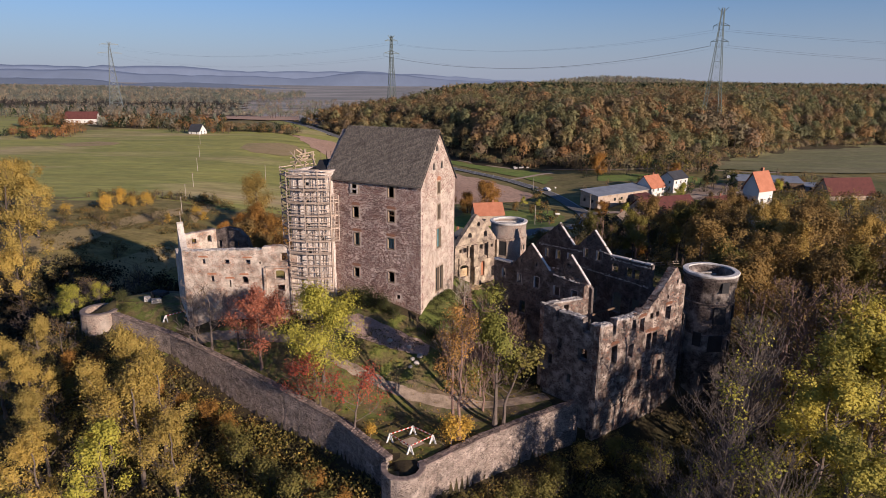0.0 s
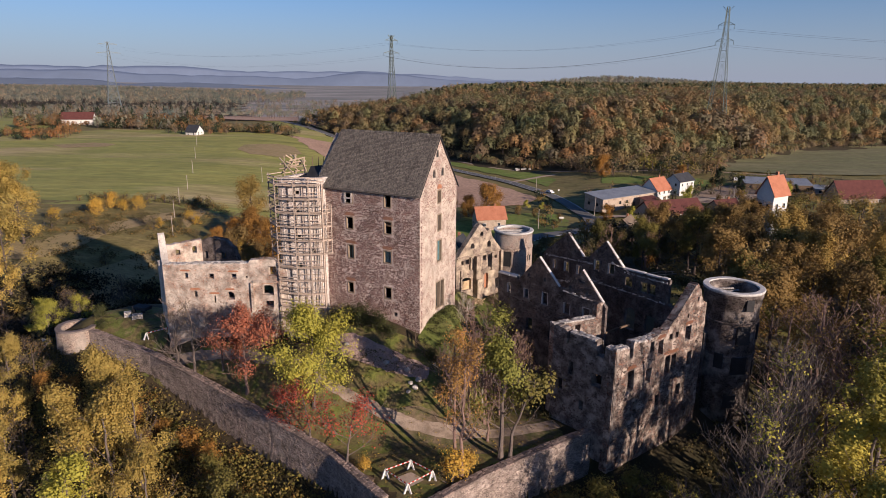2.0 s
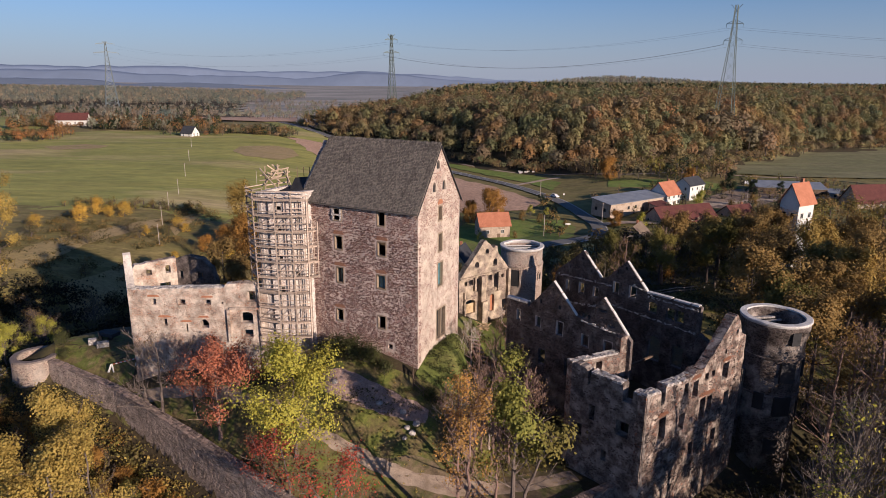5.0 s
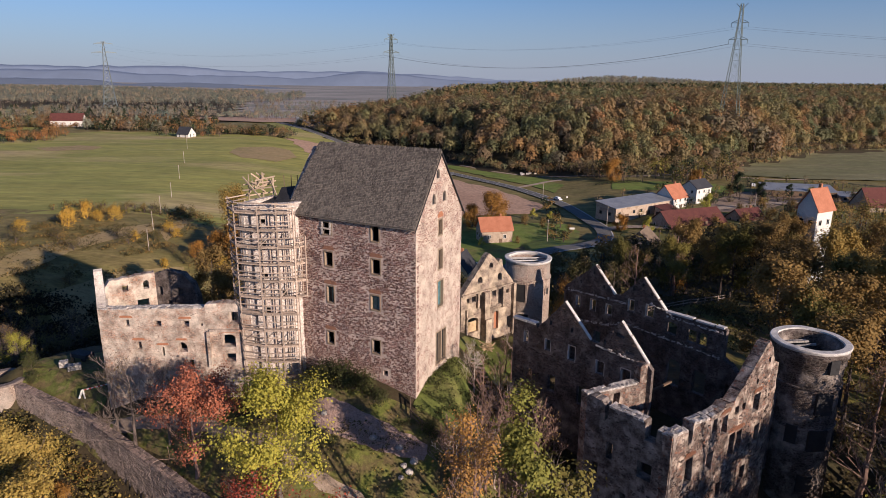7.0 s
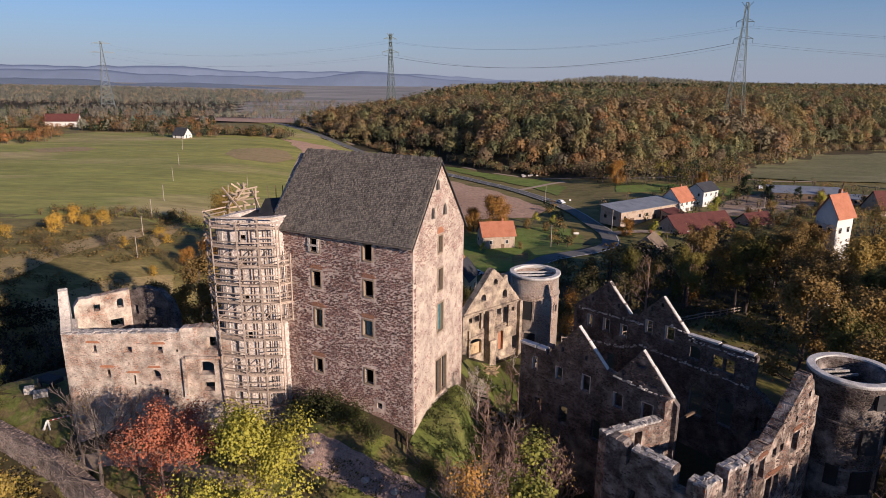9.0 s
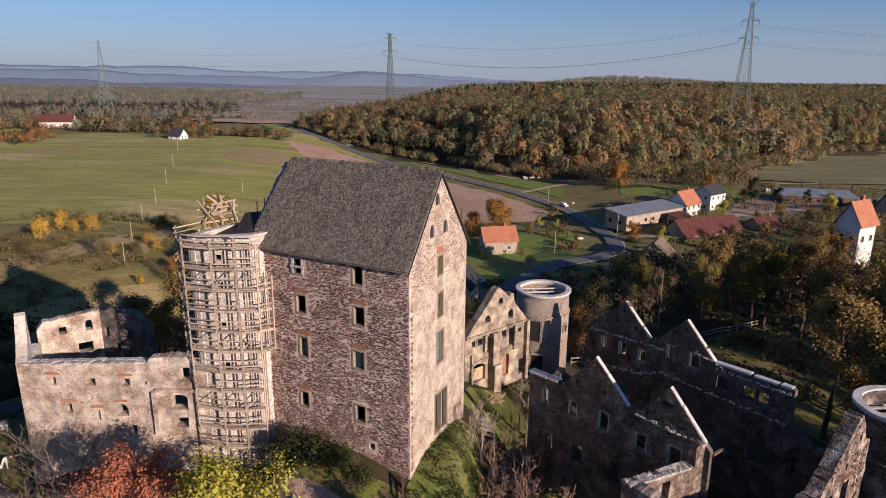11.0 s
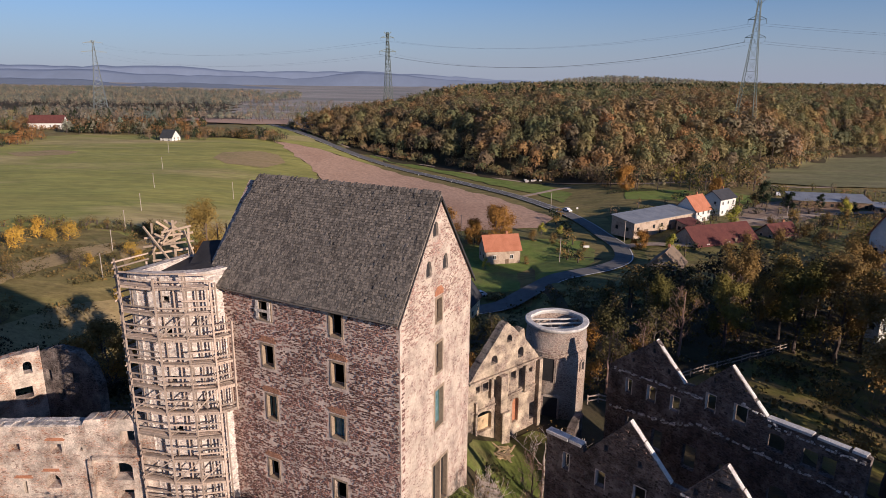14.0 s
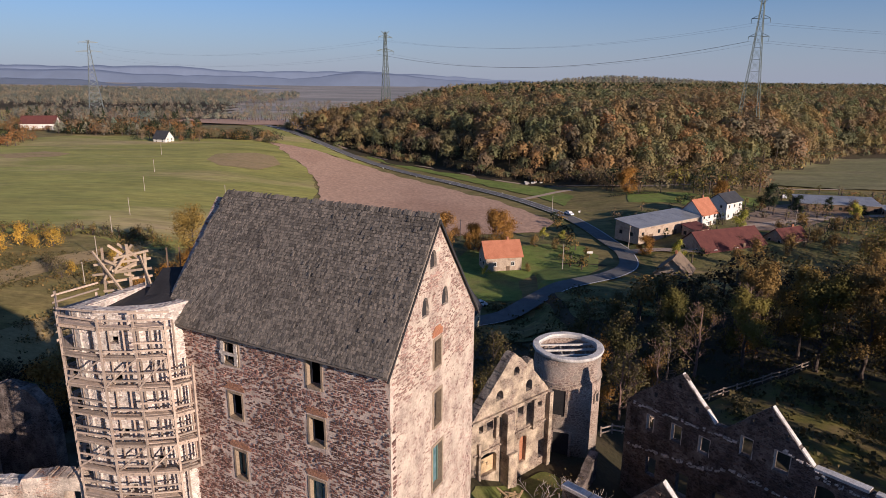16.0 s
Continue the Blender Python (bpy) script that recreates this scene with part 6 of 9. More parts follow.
def railing(points, label):
    top = thing("wooden_railing", (points[0][0], points[0][1], height(*points[0])), label, "railing")
    posts = [Vector((x, y, height(x, y))) for x, y in points]
    for p in posts:
        b = Build()
        b.beam(p - Vector((0, 0, 0.2)), p + Vector((0, 0, 1.15)), 0.13, 0.13)
        part("post", b, "old_wood", top)
    for p, q in zip(posts, posts[1:]):
        for z in (0.55, 1.05):
            b = Build()
            b.beam(p + Vector((0.02, -0.09, z)), q + Vector((0.02, -0.09, z)), 0.07, 0.13)
            part("rail", b, "old_wood", top)


railing(((-3.5, 84.6), (-3.4, 83.2), (-2.2, 82.2), (-1.0, 81.6), (0.3, 81.0), (1.6, 80.6)), "dark wooden railing at the keep's corner")
railing(((2.6, 95.4), (3.6, 93.2), (4.8, 91.0), (5.8, 88.6)), "wooden railing of the walkway behind the keep")
railing(((4.2, 94.0), (5.3, 91.6), (6.4, 89.2)), "wooden railing of the walkway behind the keep")
b = Build()
for i in range(16):
    t = i / 15
    x, y = 3.0 + 3.0 * t, 95.2 - 6.6 * t
    b.box(pose(x + 0.7, y + 0.3, height(x, y) + 0.28, 0, 0, -24), 1.5, 0.4, 0.08)
tagged(part("walkway", b, "timber"), "plank walkway up to the keep", "walkway", kind="stuff")


def fence(points, label):
    top = thing("rail_fence", (points[0][0], points[0][1], height(*points[0])), label, "fence")
    for (ax, ay), (bx, by) in zip(points, points[1:]):
        n = max(1, round(math.hypot(bx - ax, by - ay) / 2.6))
        line = [Vector((ax + (bx - ax) * i / n, ay + (by - ay) * i / n, 0)) for i in range(n + 1)]
        for p in line:
            p.z = height(p.x, p.y)
        for p in line[:-1]:
            b = Build()
            b.beam(p - Vector((0, 0, 0.2)), p + Vector((0, 0, 1.2)), 0.14, 0.14)
            part("post", b, "timber", top)
        for p, q in zip(line, line[1:]):
            for z in (0.5, 1.05):
                b = Build()
                b.beam(p + Vector((0, -0.1, z)), q + Vector((0, -0.1, z)), 0.08, 0.16)
                part("rail", b, "timber", top)


fence(((16.8, 116.4), (25.7, 126.2), (35, 131.7), (44.8, 137.2), (57, 147)), "pale two-rail wooden fence behind the palace")
fence(((44, 97), (52, 92), (60, 90)), "pale two-rail wooden fence beside the tower")

bench = thing("bench", (-7.9, 65.4, height(-7.9, 65.4)), "brown wooden bench on the courtyard grass", "bench")
bz = height(-7.9, 65.4)
for i in range(3):
    b = Build()
    b.box(pose(-7.9 + 0.1 * i, 65.4 + 0.17 * i, bz + 0.45, 0, 0, -32), 1.7, 0.15, 0.06)
    part("seat_slat", b, "old_wood", bench)
for s in (-0.65, 0.65):
    b = Build()
    b.box(pose(-7.8 + s * 0.85, 65.57 - s * 0.53, bz + 0.21, 0, 0, -32), 0.1, 0.5, 0.42)
    part("leg", b, "old_wood", bench)

rnd = random.Random(6)
heap_at = gh.at(-2.2, 0, -2.4)
hz = height(heap_at.x, heap_at.y)
pile = thing("plank_heap", (heap_at.x, heap_at.y, hz), "heap of pale split planks before the arch", "timber heap")
for i in range(26):
    b = Build()
    c = Vector((heap_at.x + rnd.uniform(-1.2, 1.2), heap_at.y + rnd.uniform(-0.9, 0.9), hz + 0.12 + 0.1 * (i // 5)))
    d = Vector((rnd.uniform(-1, 1), rnd.uniform(-1, 1), rnd.uniform(-0.15, 0.15))).normalized() * rnd.uniform(0.4, 0.8)
    b.beam(c - d, c + d, 0.16, 0.06)
    part("plank", b, "plank", pile)

shed = thing("garden_trailer", (-46.9, 100.0, height(-46.9, 100.0)), "dark low trailer beside the ruined wing", "trailer")
tz = height(-46.9, 100.0)
b = Build()
b.box(pose(-46.9, 100.5, tz + 0.75, 0, 0, -20), 2.6, 1.4, 0.5)
part("body", b, "slate", shed)
for s in (-1, 1):
    b = Build()
    b.tube((-46.9 + s * 0.7 - 0.25, 100.5 - 0.75, tz + 0.33), (-46.9 + s * 0.7 - 0.2, 100.5 - 0.6, tz + 0.33), 0.33, 0.33, 14)
    part("wheel", b, "rubber", shed)


def stone_block(x, y, sx, sy, sz, label):
    b = Build()
    b.box(pose(x, y, height(x, y) + sz / 2 - 0.05, 2, 3, 25), sx, sy, sz)
    ob = part("stone_block", b, "coping")
    bev = ob.modifiers.new("worn", "BEVEL")
    bev.width, bev.segments = 0.06, 2
    tagged(ob, label, "stone block")


stone_block(-48.1, 98.3, 1.0, 0.8, 0.9, "pale squared stone block near the wall")
stone_block(-46.3, 97.6, 1.5, 0.9, 0.8, "pale stone block near the wall")
stone_block(-61.0, 98.2, 1.6, 1.2, 0.8, "pale concrete block outside the bastion")


# ---- village ----
def cottage(name, label, x, y, yaw, l, w, eave, ridge, base, wall_mat, roof_mat, windows=2, rows=1, chimney=True, over=0.45, skip_back=True):
    """A gabled house: l along its ridge, w across. Heights are above the sea of the valley, like base."""
    top = thing(name, (x, y, base), label, "house")
    m = pose(x, y, 0, 0, 0, yaw)
    b = Build()
    hl, hw = l / 2, w / 2
    pts = [(-hl, -hw, base), (hl, -hw, base), (hl, hw, base), (-hl, hw, base), (-hl, -hw, eave), (hl, -hw, eave), (hl, hw, eave), (-hl, hw, eave), (-hl, 0, ridge - 0.1), (hl, 0, ridge - 0.1)]
    b.add([m @ Vector(p) for p in pts], [(0, 1, 5, 4), (2, 3, 7, 6), (1, 2, 6, 9, 5), (3, 0, 4, 8, 7), (4, 5, 9, 8), (6, 7, 8, 9)])
    part("wall", b, wall_mat, top)
    rise = (ridge - eave) / hw
    for s in (-1, 1):
        b = Build()
        e = hw + over
        ze = eave - over * rise
        q = [(-hl - over, s * e, ze), (hl + over, s * e, ze), (hl + over, 0, ridge), (-hl - over, 0, ridge)]
        b.add([m @ Vector(p) for p in q] + [m @ (Vector(p) + Vector((0, 0, 0.22))) for p in q], [(0, 1, 2, 3), (4, 5, 6, 7), (0, 1, 5, 4), (1, 2, 6, 5), (2, 3, 7, 6), (3, 0, 4, 7)])
        part("roof", b, roof_mat, top)
    storey = (eave - base) / rows
    for r in range(rows):
        z = base + storey * (r + 0.55)
        for i in range(windows):
            px = -hl + l * (i + 0.5) / windows
            for s in (-1, 1):
                fr = Build()
                fr.box(m @ Matrix.Translation((px, s * (hw + 0.02), z)), 1.1, 0.1, 1.35)
                f = part("window", fr, "white_paint", top)
                g = Build()
                for k in (-1, 1):
                    g.box(m @ Matrix.Translation((px + k * 0.24, s * (hw + 0.06), z)), 0.4, 0.06, 1.1)
                part("pane", g, "glass", f)
        for s in (-1, 1):
            for k in (-1, 1):
                fr = Build()
                fr.box(m @ Matrix.Translation((s * (hl + 0.02), k * w * 0.22, z)), 0.1, 1.0, 1.3)
                f = part("window", fr, "white_paint", top)
                g = Build()
                g.box(m @ Matrix.Translation((s * (hl + 0.06), k * w * 0.22, z)), 0.06, 0.8, 1.08)
                part("pane", g, "glass", f)
    b = Build()
    b.box(m @ Matrix.Translation((l * 0.12, -hw - 0.03, base + 1.0)), 1.0, 0.1, 2.0)
    part("door", b, "old_wood", top)
    if chimney:
        b = Build()
        b.box(m @ Matrix.Translation((l * 0.2, 0.3, ridge + 0.25)), 0.6, 0.6, 1.5)
        part("chimney", b, "brick", top)
    return top


cottage("cottage", "small rendered cottage with an orange tiled roof", 16.6, 231.5, 12, 10.5, 7.2, -17.0, -13.4, height(16.6, 231.5) - 0.4, "farm_wall", "orange_tile", 2)
cottage("cottage", "little cream cottage with a dark roof", 4.4, 183.5, 70, 7.5, 5.6, -16.2, -12.6, height(4.4, 183.5) - 1.0, "cream", "slate", 2)
cottage("cottage", "low cottage with a mossy brown roof by the junction", 63.5, 222.5, 60, 9.5, 8.5, -18.9, -14.9, height(63, 222.5) - 0.4, "farm_wall", "brown_tile", 2)
cottage("farmhouse", "rendered farmhouse with an orange-red tiled roof", 91.5, 279, 38, 10, 8.5, -14.2, -9.6, height(92, 275) - 0.4, "white_paint", "orange_tile", 3, 2)
cottage("house", "white two-storey house with a dark slate roof", 106, 291, 38, 11, 7.5, -12.2, -9.4, height(108, 288) - 0.4, "white_paint", "slate", 3, 2)
cottage("barn", "long barn with a dark red tiled roof", 88, 250, 22, 25, 12, -18.6, -13.8, height(92, 254) - 0.4, "farm_wall", "red_tile", 3, 1, False)
cottage("barn", "smaller barn with a dark red tiled roof", 111.5, 256, 24, 11, 8, -17.8, -14.6, height(111, 256) - 0.4, "farm_wall", "red_tile", 2, 1, True)
cottage("tall_house", "tall white house with a steep orange roof among the trees", 79.5, 159.0, 30, 5.6, 4.4, 5.4, 9.2, height(79, 158) - 0.6, "white_paint", "orange_tile", 2, 3)
cottage("farmhouse", "old farmhouse with a long dark red roof and weathered walls", 176, 276, 8, 22, 10, -16.0, -9.6, height(166, 276) - 0.5, "farm_wall", "red_tile", 3, 1, False)
cottage("farmhouse", "far white house with a dark roof by the meadow", -176.5, 464, 160, 9.5, 7.5, -7.6, -3.2, height(-173, 464) - 0.5, "white_paint", "slate", 2, 2, False)
cottage("farmhouse", "far house with a long red roof behind the hedges", -300, 540, 10, 24, 10, -4.6, 0.6, height(-300, 540) - 0.5, "white_paint", "red_tile", 4, 1, False)


def shed_hall(name, label, x, y, yaw, l, w, front, rear, base, wall_mat, roof_mat, doors):
    """A long building under one low slope of sheet metal."""
    top = thing(name, (x, y, base), label, "farm building")
    m = pose(x, y, 0, 0, 0, yaw)
    hl, hw = l / 2, w / 2
    b = Build()
    pts = [(-hl, -hw, base), (hl, -hw, base), (hl, hw, base), (-hl, hw, base), (-hl, -hw, front), (hl, -hw, front), (hl, hw, rear), (-hl, hw, rear)]
    b.add([m @ Vector(p) for p in pts], [(0, 1, 5, 4), (2, 3, 7, 6), (1, 2, 6, 5), (3, 0, 4, 7), (4, 5, 6, 7)])
    part("wall", b, wall_mat, top)
    n = max(3, int(l / 4))
    for i in range(n):
        x0, x1 = -hl - 0.4 + (l + 0.8) * i / n, -hl - 0.4 + (l + 0.8) * (i + 0.985) / n
        q = [(x0, -hw - 0.4, front + 0.02), (x1, -hw - 0.4, front + 0.02), (x1, hw + 0.4, rear + 0.02), (x0, hw + 0.4, rear + 0.02)]
        b = Build()
        b.add([m @ Vector(p) for p in q] + [m @ (Vector(p) + Vector((0, 0, 0.15))) for p in q], [(3, 2, 1, 0), (4, 5, 6, 7), (0, 1, 5, 4), (1, 2, 6, 5), (2, 3, 7, 6), (3, 0, 4, 7)])
        part("roof_sheet", b, roof_mat, top)
    for i in range(doors):
        px = -hl + l * (i + 0.5) / doors
        b = Build()
        tall = 2.6 if i % 3 == 1 else 1.2
        zc = base + 1.4 if tall > 2 else base + (front - base) * 0.6
        b.box(m @ Matrix.Translation((px, -hw - 0.02, zc)), 2.2 if tall > 2 else 1.1, 0.12, tall)
        part("door" if tall > 2 else "window", b, "old_wood" if tall > 2 else "glass", top)
    for k in (-0.2, 0.25):
        b = Build()
        b.box(m @ Matrix.Translation((-hl - 0.02, k * w, base + (front - base) * 0.55)), 0.12, 1.1, 1.2)
        part("window", b, "glass", top)


shed_hall("barn", "long rendered farm barn with a grey sheet-metal roof", 73.4, 266.4, 35, 33, 9.5, -14.6, -13.2, height(74, 262) - 0.5, "farm_wall", "sheet_metal", 8)
shed_hall("barn", "small lean-to barn with a rusty tiled roof", 84.5, 262.5, 35, 8, 5, -16.6, -15.2, height(84, 262) - 0.5, "farm_wall", "red_tile", 2)
shed_hall("hall", "long low farm hall with a blue-grey sheet roof", 157, 306, -12, 29, 11, -15.6, -14.0, height(162, 309) - 0.8, "old_wood", "sheet_metal", 7)
shed_hall("hall", "low shed with a grey sheet roof", 178, 296, -12, 16, 7, -16.6, -15.6, height(178, 296) - 0.5, "farm_wall", "sheet_metal", 4)


def car(x, y, yaw, paint, label):
    """A small parked car: body, cabin glass and four wheels."""
    z = height(x, y) + 0.62
    top = thing("car", (x, y, z), label, "car")
    m = pose(x, y, z, 0, 0, yaw)
    b = Build()
    side = [(-2.1, 0.3), (-2.15, 0.75), (-1.2, 0.9), (-0.6, 1.42), (1.1, 1.45), (1.85, 0.95), (2.1, 0.85), (2.15, 0.35)]
    n = len(side)
    b.add([m @ Vector((px, s * (0.85 - (0.14 if pz > 1.2 else 0)), pz)) for s in (-1, 1) for px, pz in side], [tuple(range(n)), tuple(range(2 * n - 1, n - 1, -1))] + [(i, i + n, (i + 1) % n + n, (i + 1) % n) for i in range(n)])
    part("body", b, paint, top)
    b = Build()
    b.box(m @ Matrix.Translation((0.25, 0, 1.17)), 1.7, 1.62, 0.4)
    part("window", b, "glass", top)
    for sx in (-1.3, 1.3):
        for sy in (-0.8, 0.8):
            b = Build()
            b.tube(m @ Vector((sx, sy - 0.1, 0.32)), m @ Vector((sx, sy + 0.1, 0.32)), 0.32, 0.32, 12)
            part("wheel", b, "rubber", top)


car(50.2, 303, 118, "car_white", "white car on the country road")
car(152, 318, 20, "car_white", "white car parked in the farmyard")
car(158, 321, 30, "car_dark", "dark car parked in the farmyard")
car(148, 328, 70, "car_white", "pale off-road car parked in the farmyard")
car(8.5, 197.5, 25, "car_white", "white van parked by the road")


def pole(x, y, h, label):
    top = thing("utility_pole", (x, y, height(x, y)), label, "utility pole", "poles across the meadow")
    z = height(x, y)
    b = Build()
    b.tube((x, y, z - 0.3), (x, y, z + h), 0.11, 0.08, 8)
    part("shaft", b, "pale_bark", top)
    b = Build()
    b.beam((x - 0.5, y, z + h - 0.35), (x + 0.5, y + 0.1, z + h - 0.35), 0.1, 0.1)
    part("crossarm", b, "old_wood", top)
    return Vector((x, y, z + h - 0.3))


heads = [pole(x, y, 6.3, "wooden utility pole standing in the meadow") for x, y in ((-82.5, 196), (-90.5, 217), (-98, 240), (-105, 266), (-118.4, 307), (-134, 352), (-153, 405))]
pole(-83, 297, 7.0, "wooden utility pole standing in the meadow")
for x, y in ((33.8, 227.4), (59.5, 252.5), (121, 269), (44, 306), (6, 262)):
    pole(x, y, 7.5, "wooden utility pole in the village")


def sign(x, y, h, w, label):
    z = height(x, y)
    top = thing("road_sign", (x, y, z), label, "road sign")
    b = Build()
    b.tube((x, y, z), (x, y, z + h), 0.05, 0.05, 6)
    part("post", b, "steel", top)
    b = Build()
    b.box(pose(x, y - 0.06, z + h - 0.35), w, 0.05, 0.7)
    part("plate", b, "white_paint", top)


sign(44.5, 241, 2.6, 1.8, "white rectangular road sign beside the bend")
sign(53.8, 301, 2.6, 0.7, "small white road sign beside the road")
for x, y in ((4, 376), (-14, 398), (-34, 424), (-54, 452), (-76, 484), (28, 350)):
    sign(x, y, 1.0, 0.3, "white roadside marker post")
rnd = random.Random(11)
for i in range(7):
    x, y = 46 + rnd.uniform(-4, 5), 378 + rnd.uniform(-3, 3)
    b = Build()
    b.tube((x - 0.7, y, height(x, y) + 0.75), (x + 0.7, y, height(x, y) + 0.75), 0.8, 0.8, 12)
    tagged(part("hay_bale", b, "coping"), "pale round bale beside the field track", "hay bale", "round bales")


# ---- pylons and power lines ----
def pylon(x, y, top_z, base, half, yaw, arms, label, bar=1.0, metal="steel"):
    """A lattice mast: four legs, rings, crossed braces and arms at given heights (z, reach)."""
    top = thing("power_pylon", (x, y, base), label, "pylon", "pylons of one power line")
    m = pose(x, y, 0, 0, 0, yaw)
    tall = top_z - base

    def width(z):
        t = (z - base) / tall
        return half * (1 - t) ** 1.25 * 0.95 + 0.75

    legs = [(-1, -1), (1, -1), (1, 1), (-1, 1)]
    levels = [base + tall * (1 - (1 - i / 12) ** 1.0) for i in range(13)]
    at = lambda k, z: m @ Vector((legs[k % 4][0] * width(z), legs[k % 4][1] * width(z), z))
    for k in range(4):
        b = Build()
        for z in levels:
            p = at(k, z)
            b.v += [p + Vector((dx, dy, 0)) for dx, dy in ((-0.12 * bar, -0.12 * bar), (0.12 * bar, -0.12 * bar), (0.12 * bar, 0.12 * bar), (-0.12 * bar, 0.12 * bar))]
        b.f = [(4 * i + j, 4 * i + (j + 1) % 4, 4 * i + 4 + (j + 1) % 4, 4 * i + 4 + j) for i in range(len(levels) - 1) for j in range(4)]
        part("leg", b, metal, top)
    for za, zb in zip(levels, levels[1:]):
        for k in range(4):
            for pa, pb in ((at(k, za), at(k + 1, zb)), (at(k + 1, za), at(k, zb)), (at(k, zb), at(k + 1, zb))):
                b = Build()
                b.beam(pa, pb, 0.09 * bar, 0.09 * bar)
                part("brace", b, metal, top)
    for s in (-1, 1):
        b = Build()
        b.beam(m @ Vector((0, 0, top_z - 3.5)), m @ Vector((s * 3.4, 0, top_z + 0.4)), 0.2 * bar, 0.2 * bar)
        part("horn", b, metal, top)
    ends = []
    for z, reach in arms:
        for s in (-1, 1):
            tip = m @ Vector((s * reach, 0, z))
            for dy, dz in ((-1, 0), (1, 0), (0, 2.0)):
                b = Build()
                b.beam(m @ Vector((s * width(z) * 0.8, dy * width(z) * 0.8, z + dz)), tip, 0.2 * bar, 0.2 * bar)
                part("arm", b, metal, top)
            b = Build()
            b.tube(tip, tip - Vector((0, 0, 2.6)), 0.13, 0.1, 6)
            part("insulator", b, metal, top)
            ends.append(tip - Vector((0, 0, 2.6)))
    return ends


pr = pylon(183.6, 446, 76.6, height(183.6, 446) - 1, 6.0, -35, ((65.5, 5), (55.5, 5.5)), "tall green-grey lattice power pylon above the wood", 1.25)
pm = pylon(-50.4, 640, 68.5, height(-50, 640) - 2, 3.6, 30, ((64.0, 6.5), (52.5, 8)), "lattice power pylon behind the wooded hill", 2.0)
pl = pylon(-520, 1037, 78.5, height(-520, 1037) - 2, 9.5, 30, ((75, 13), (62, 17)), "hazy far lattice power pylon", 2.8, "hazed_steel")
rows = []
for ends_a, ends_b in ((pm, pr), (pl, pm)):
    for i, (a, c) in enumerate(zip(ends_a, ends_b)):
        rows.append((a, c, (10.0 if i < 2 else 13.0) if ends_a is pm else 14.0, 0.1 if ends_a is pm and i == 2 else 0.03))
for i, a in enumerate(pr):
    rows.append((a, a + Vector((430, -170, -6)), 12.0, 0.035))
for a, c, sag, thick in rows:
    cu = bpy.data.curves.new("power_line", "CURVE")
    cu.dimensions, cu.bevel_depth, cu.bevel_resolution = "3D", thick, 0
    sp = cu.splines.new("POLY")
    sp.points.add(40)
    for i in range(41):
        t = i / 40
        p = a.lerp(c, t)
        sp.points[i].co = (p.x, p.y, p.z - sag * 4 * t * (1 - t), 1)
    cu.materials.append(M["cable"])
    tagged(new("power_line", cu), "thin dark overhead power cable hanging between pylons", "power line", "overhead cables")


# ---- trees and scrub ----
def quick_mesh(name, verts, quads, material):
    """A mesh straight from arrays of points and four-sided faces."""
    me = bpy.data.meshes.new(name)
    me.vertices.add(len(verts))
    me.vertices.foreach_set("co", np.asarray(verts, np.float32).ravel())
    n = len(quads)
    me.loops.add(n * 4)
    me.loops.foreach_set("vertex_index", np.asarray(quads, np.int32).ravel())
    me.polygons.add(n)
    me.polygons.foreach_set("loop_start", np.arange(n, dtype=np.int32) * 4)
    me.polygons.foreach_set("loop_total", np.full(n, 4, np.int32))
    me.update()
    me.materials.append(M[material])
    return me


def leaf_quads(centres, size, gen, flat=0.35, facing=None, loose=0.45):
    """A small bent leaf or clump at each centre, turned at random."""
    n = len(centres)
    normal = gen.normal(size=(n, 3)) + np.array([0, 0, flat])
    if facing is not None:
        normal = normal * loose + facing
    normal /= np.linalg.norm(normal, axis=1)[:, None]
    a = np.cross(normal, gen.normal(size=(n, 3)))
    a /= np.linalg.norm(a, axis=1)[:, None] + 1e-9
    b = np.cross(normal, a)
    s = (np.asarray(size) * gen.uniform(0.6, 1.35, n))[:, None]
    a, b = a * s * 0.5, b * s * gen.uniform(0.35, 0.6, n)[:, None]
    dip = normal * s * 0.12
    v = np.stack([centres - a - dip, centres - b * 0.9 + dip, centres + a - dip, centres + b + dip], 1).reshape(-1, 3)
    return v, np.arange(4 * n).reshape(-1, 4)


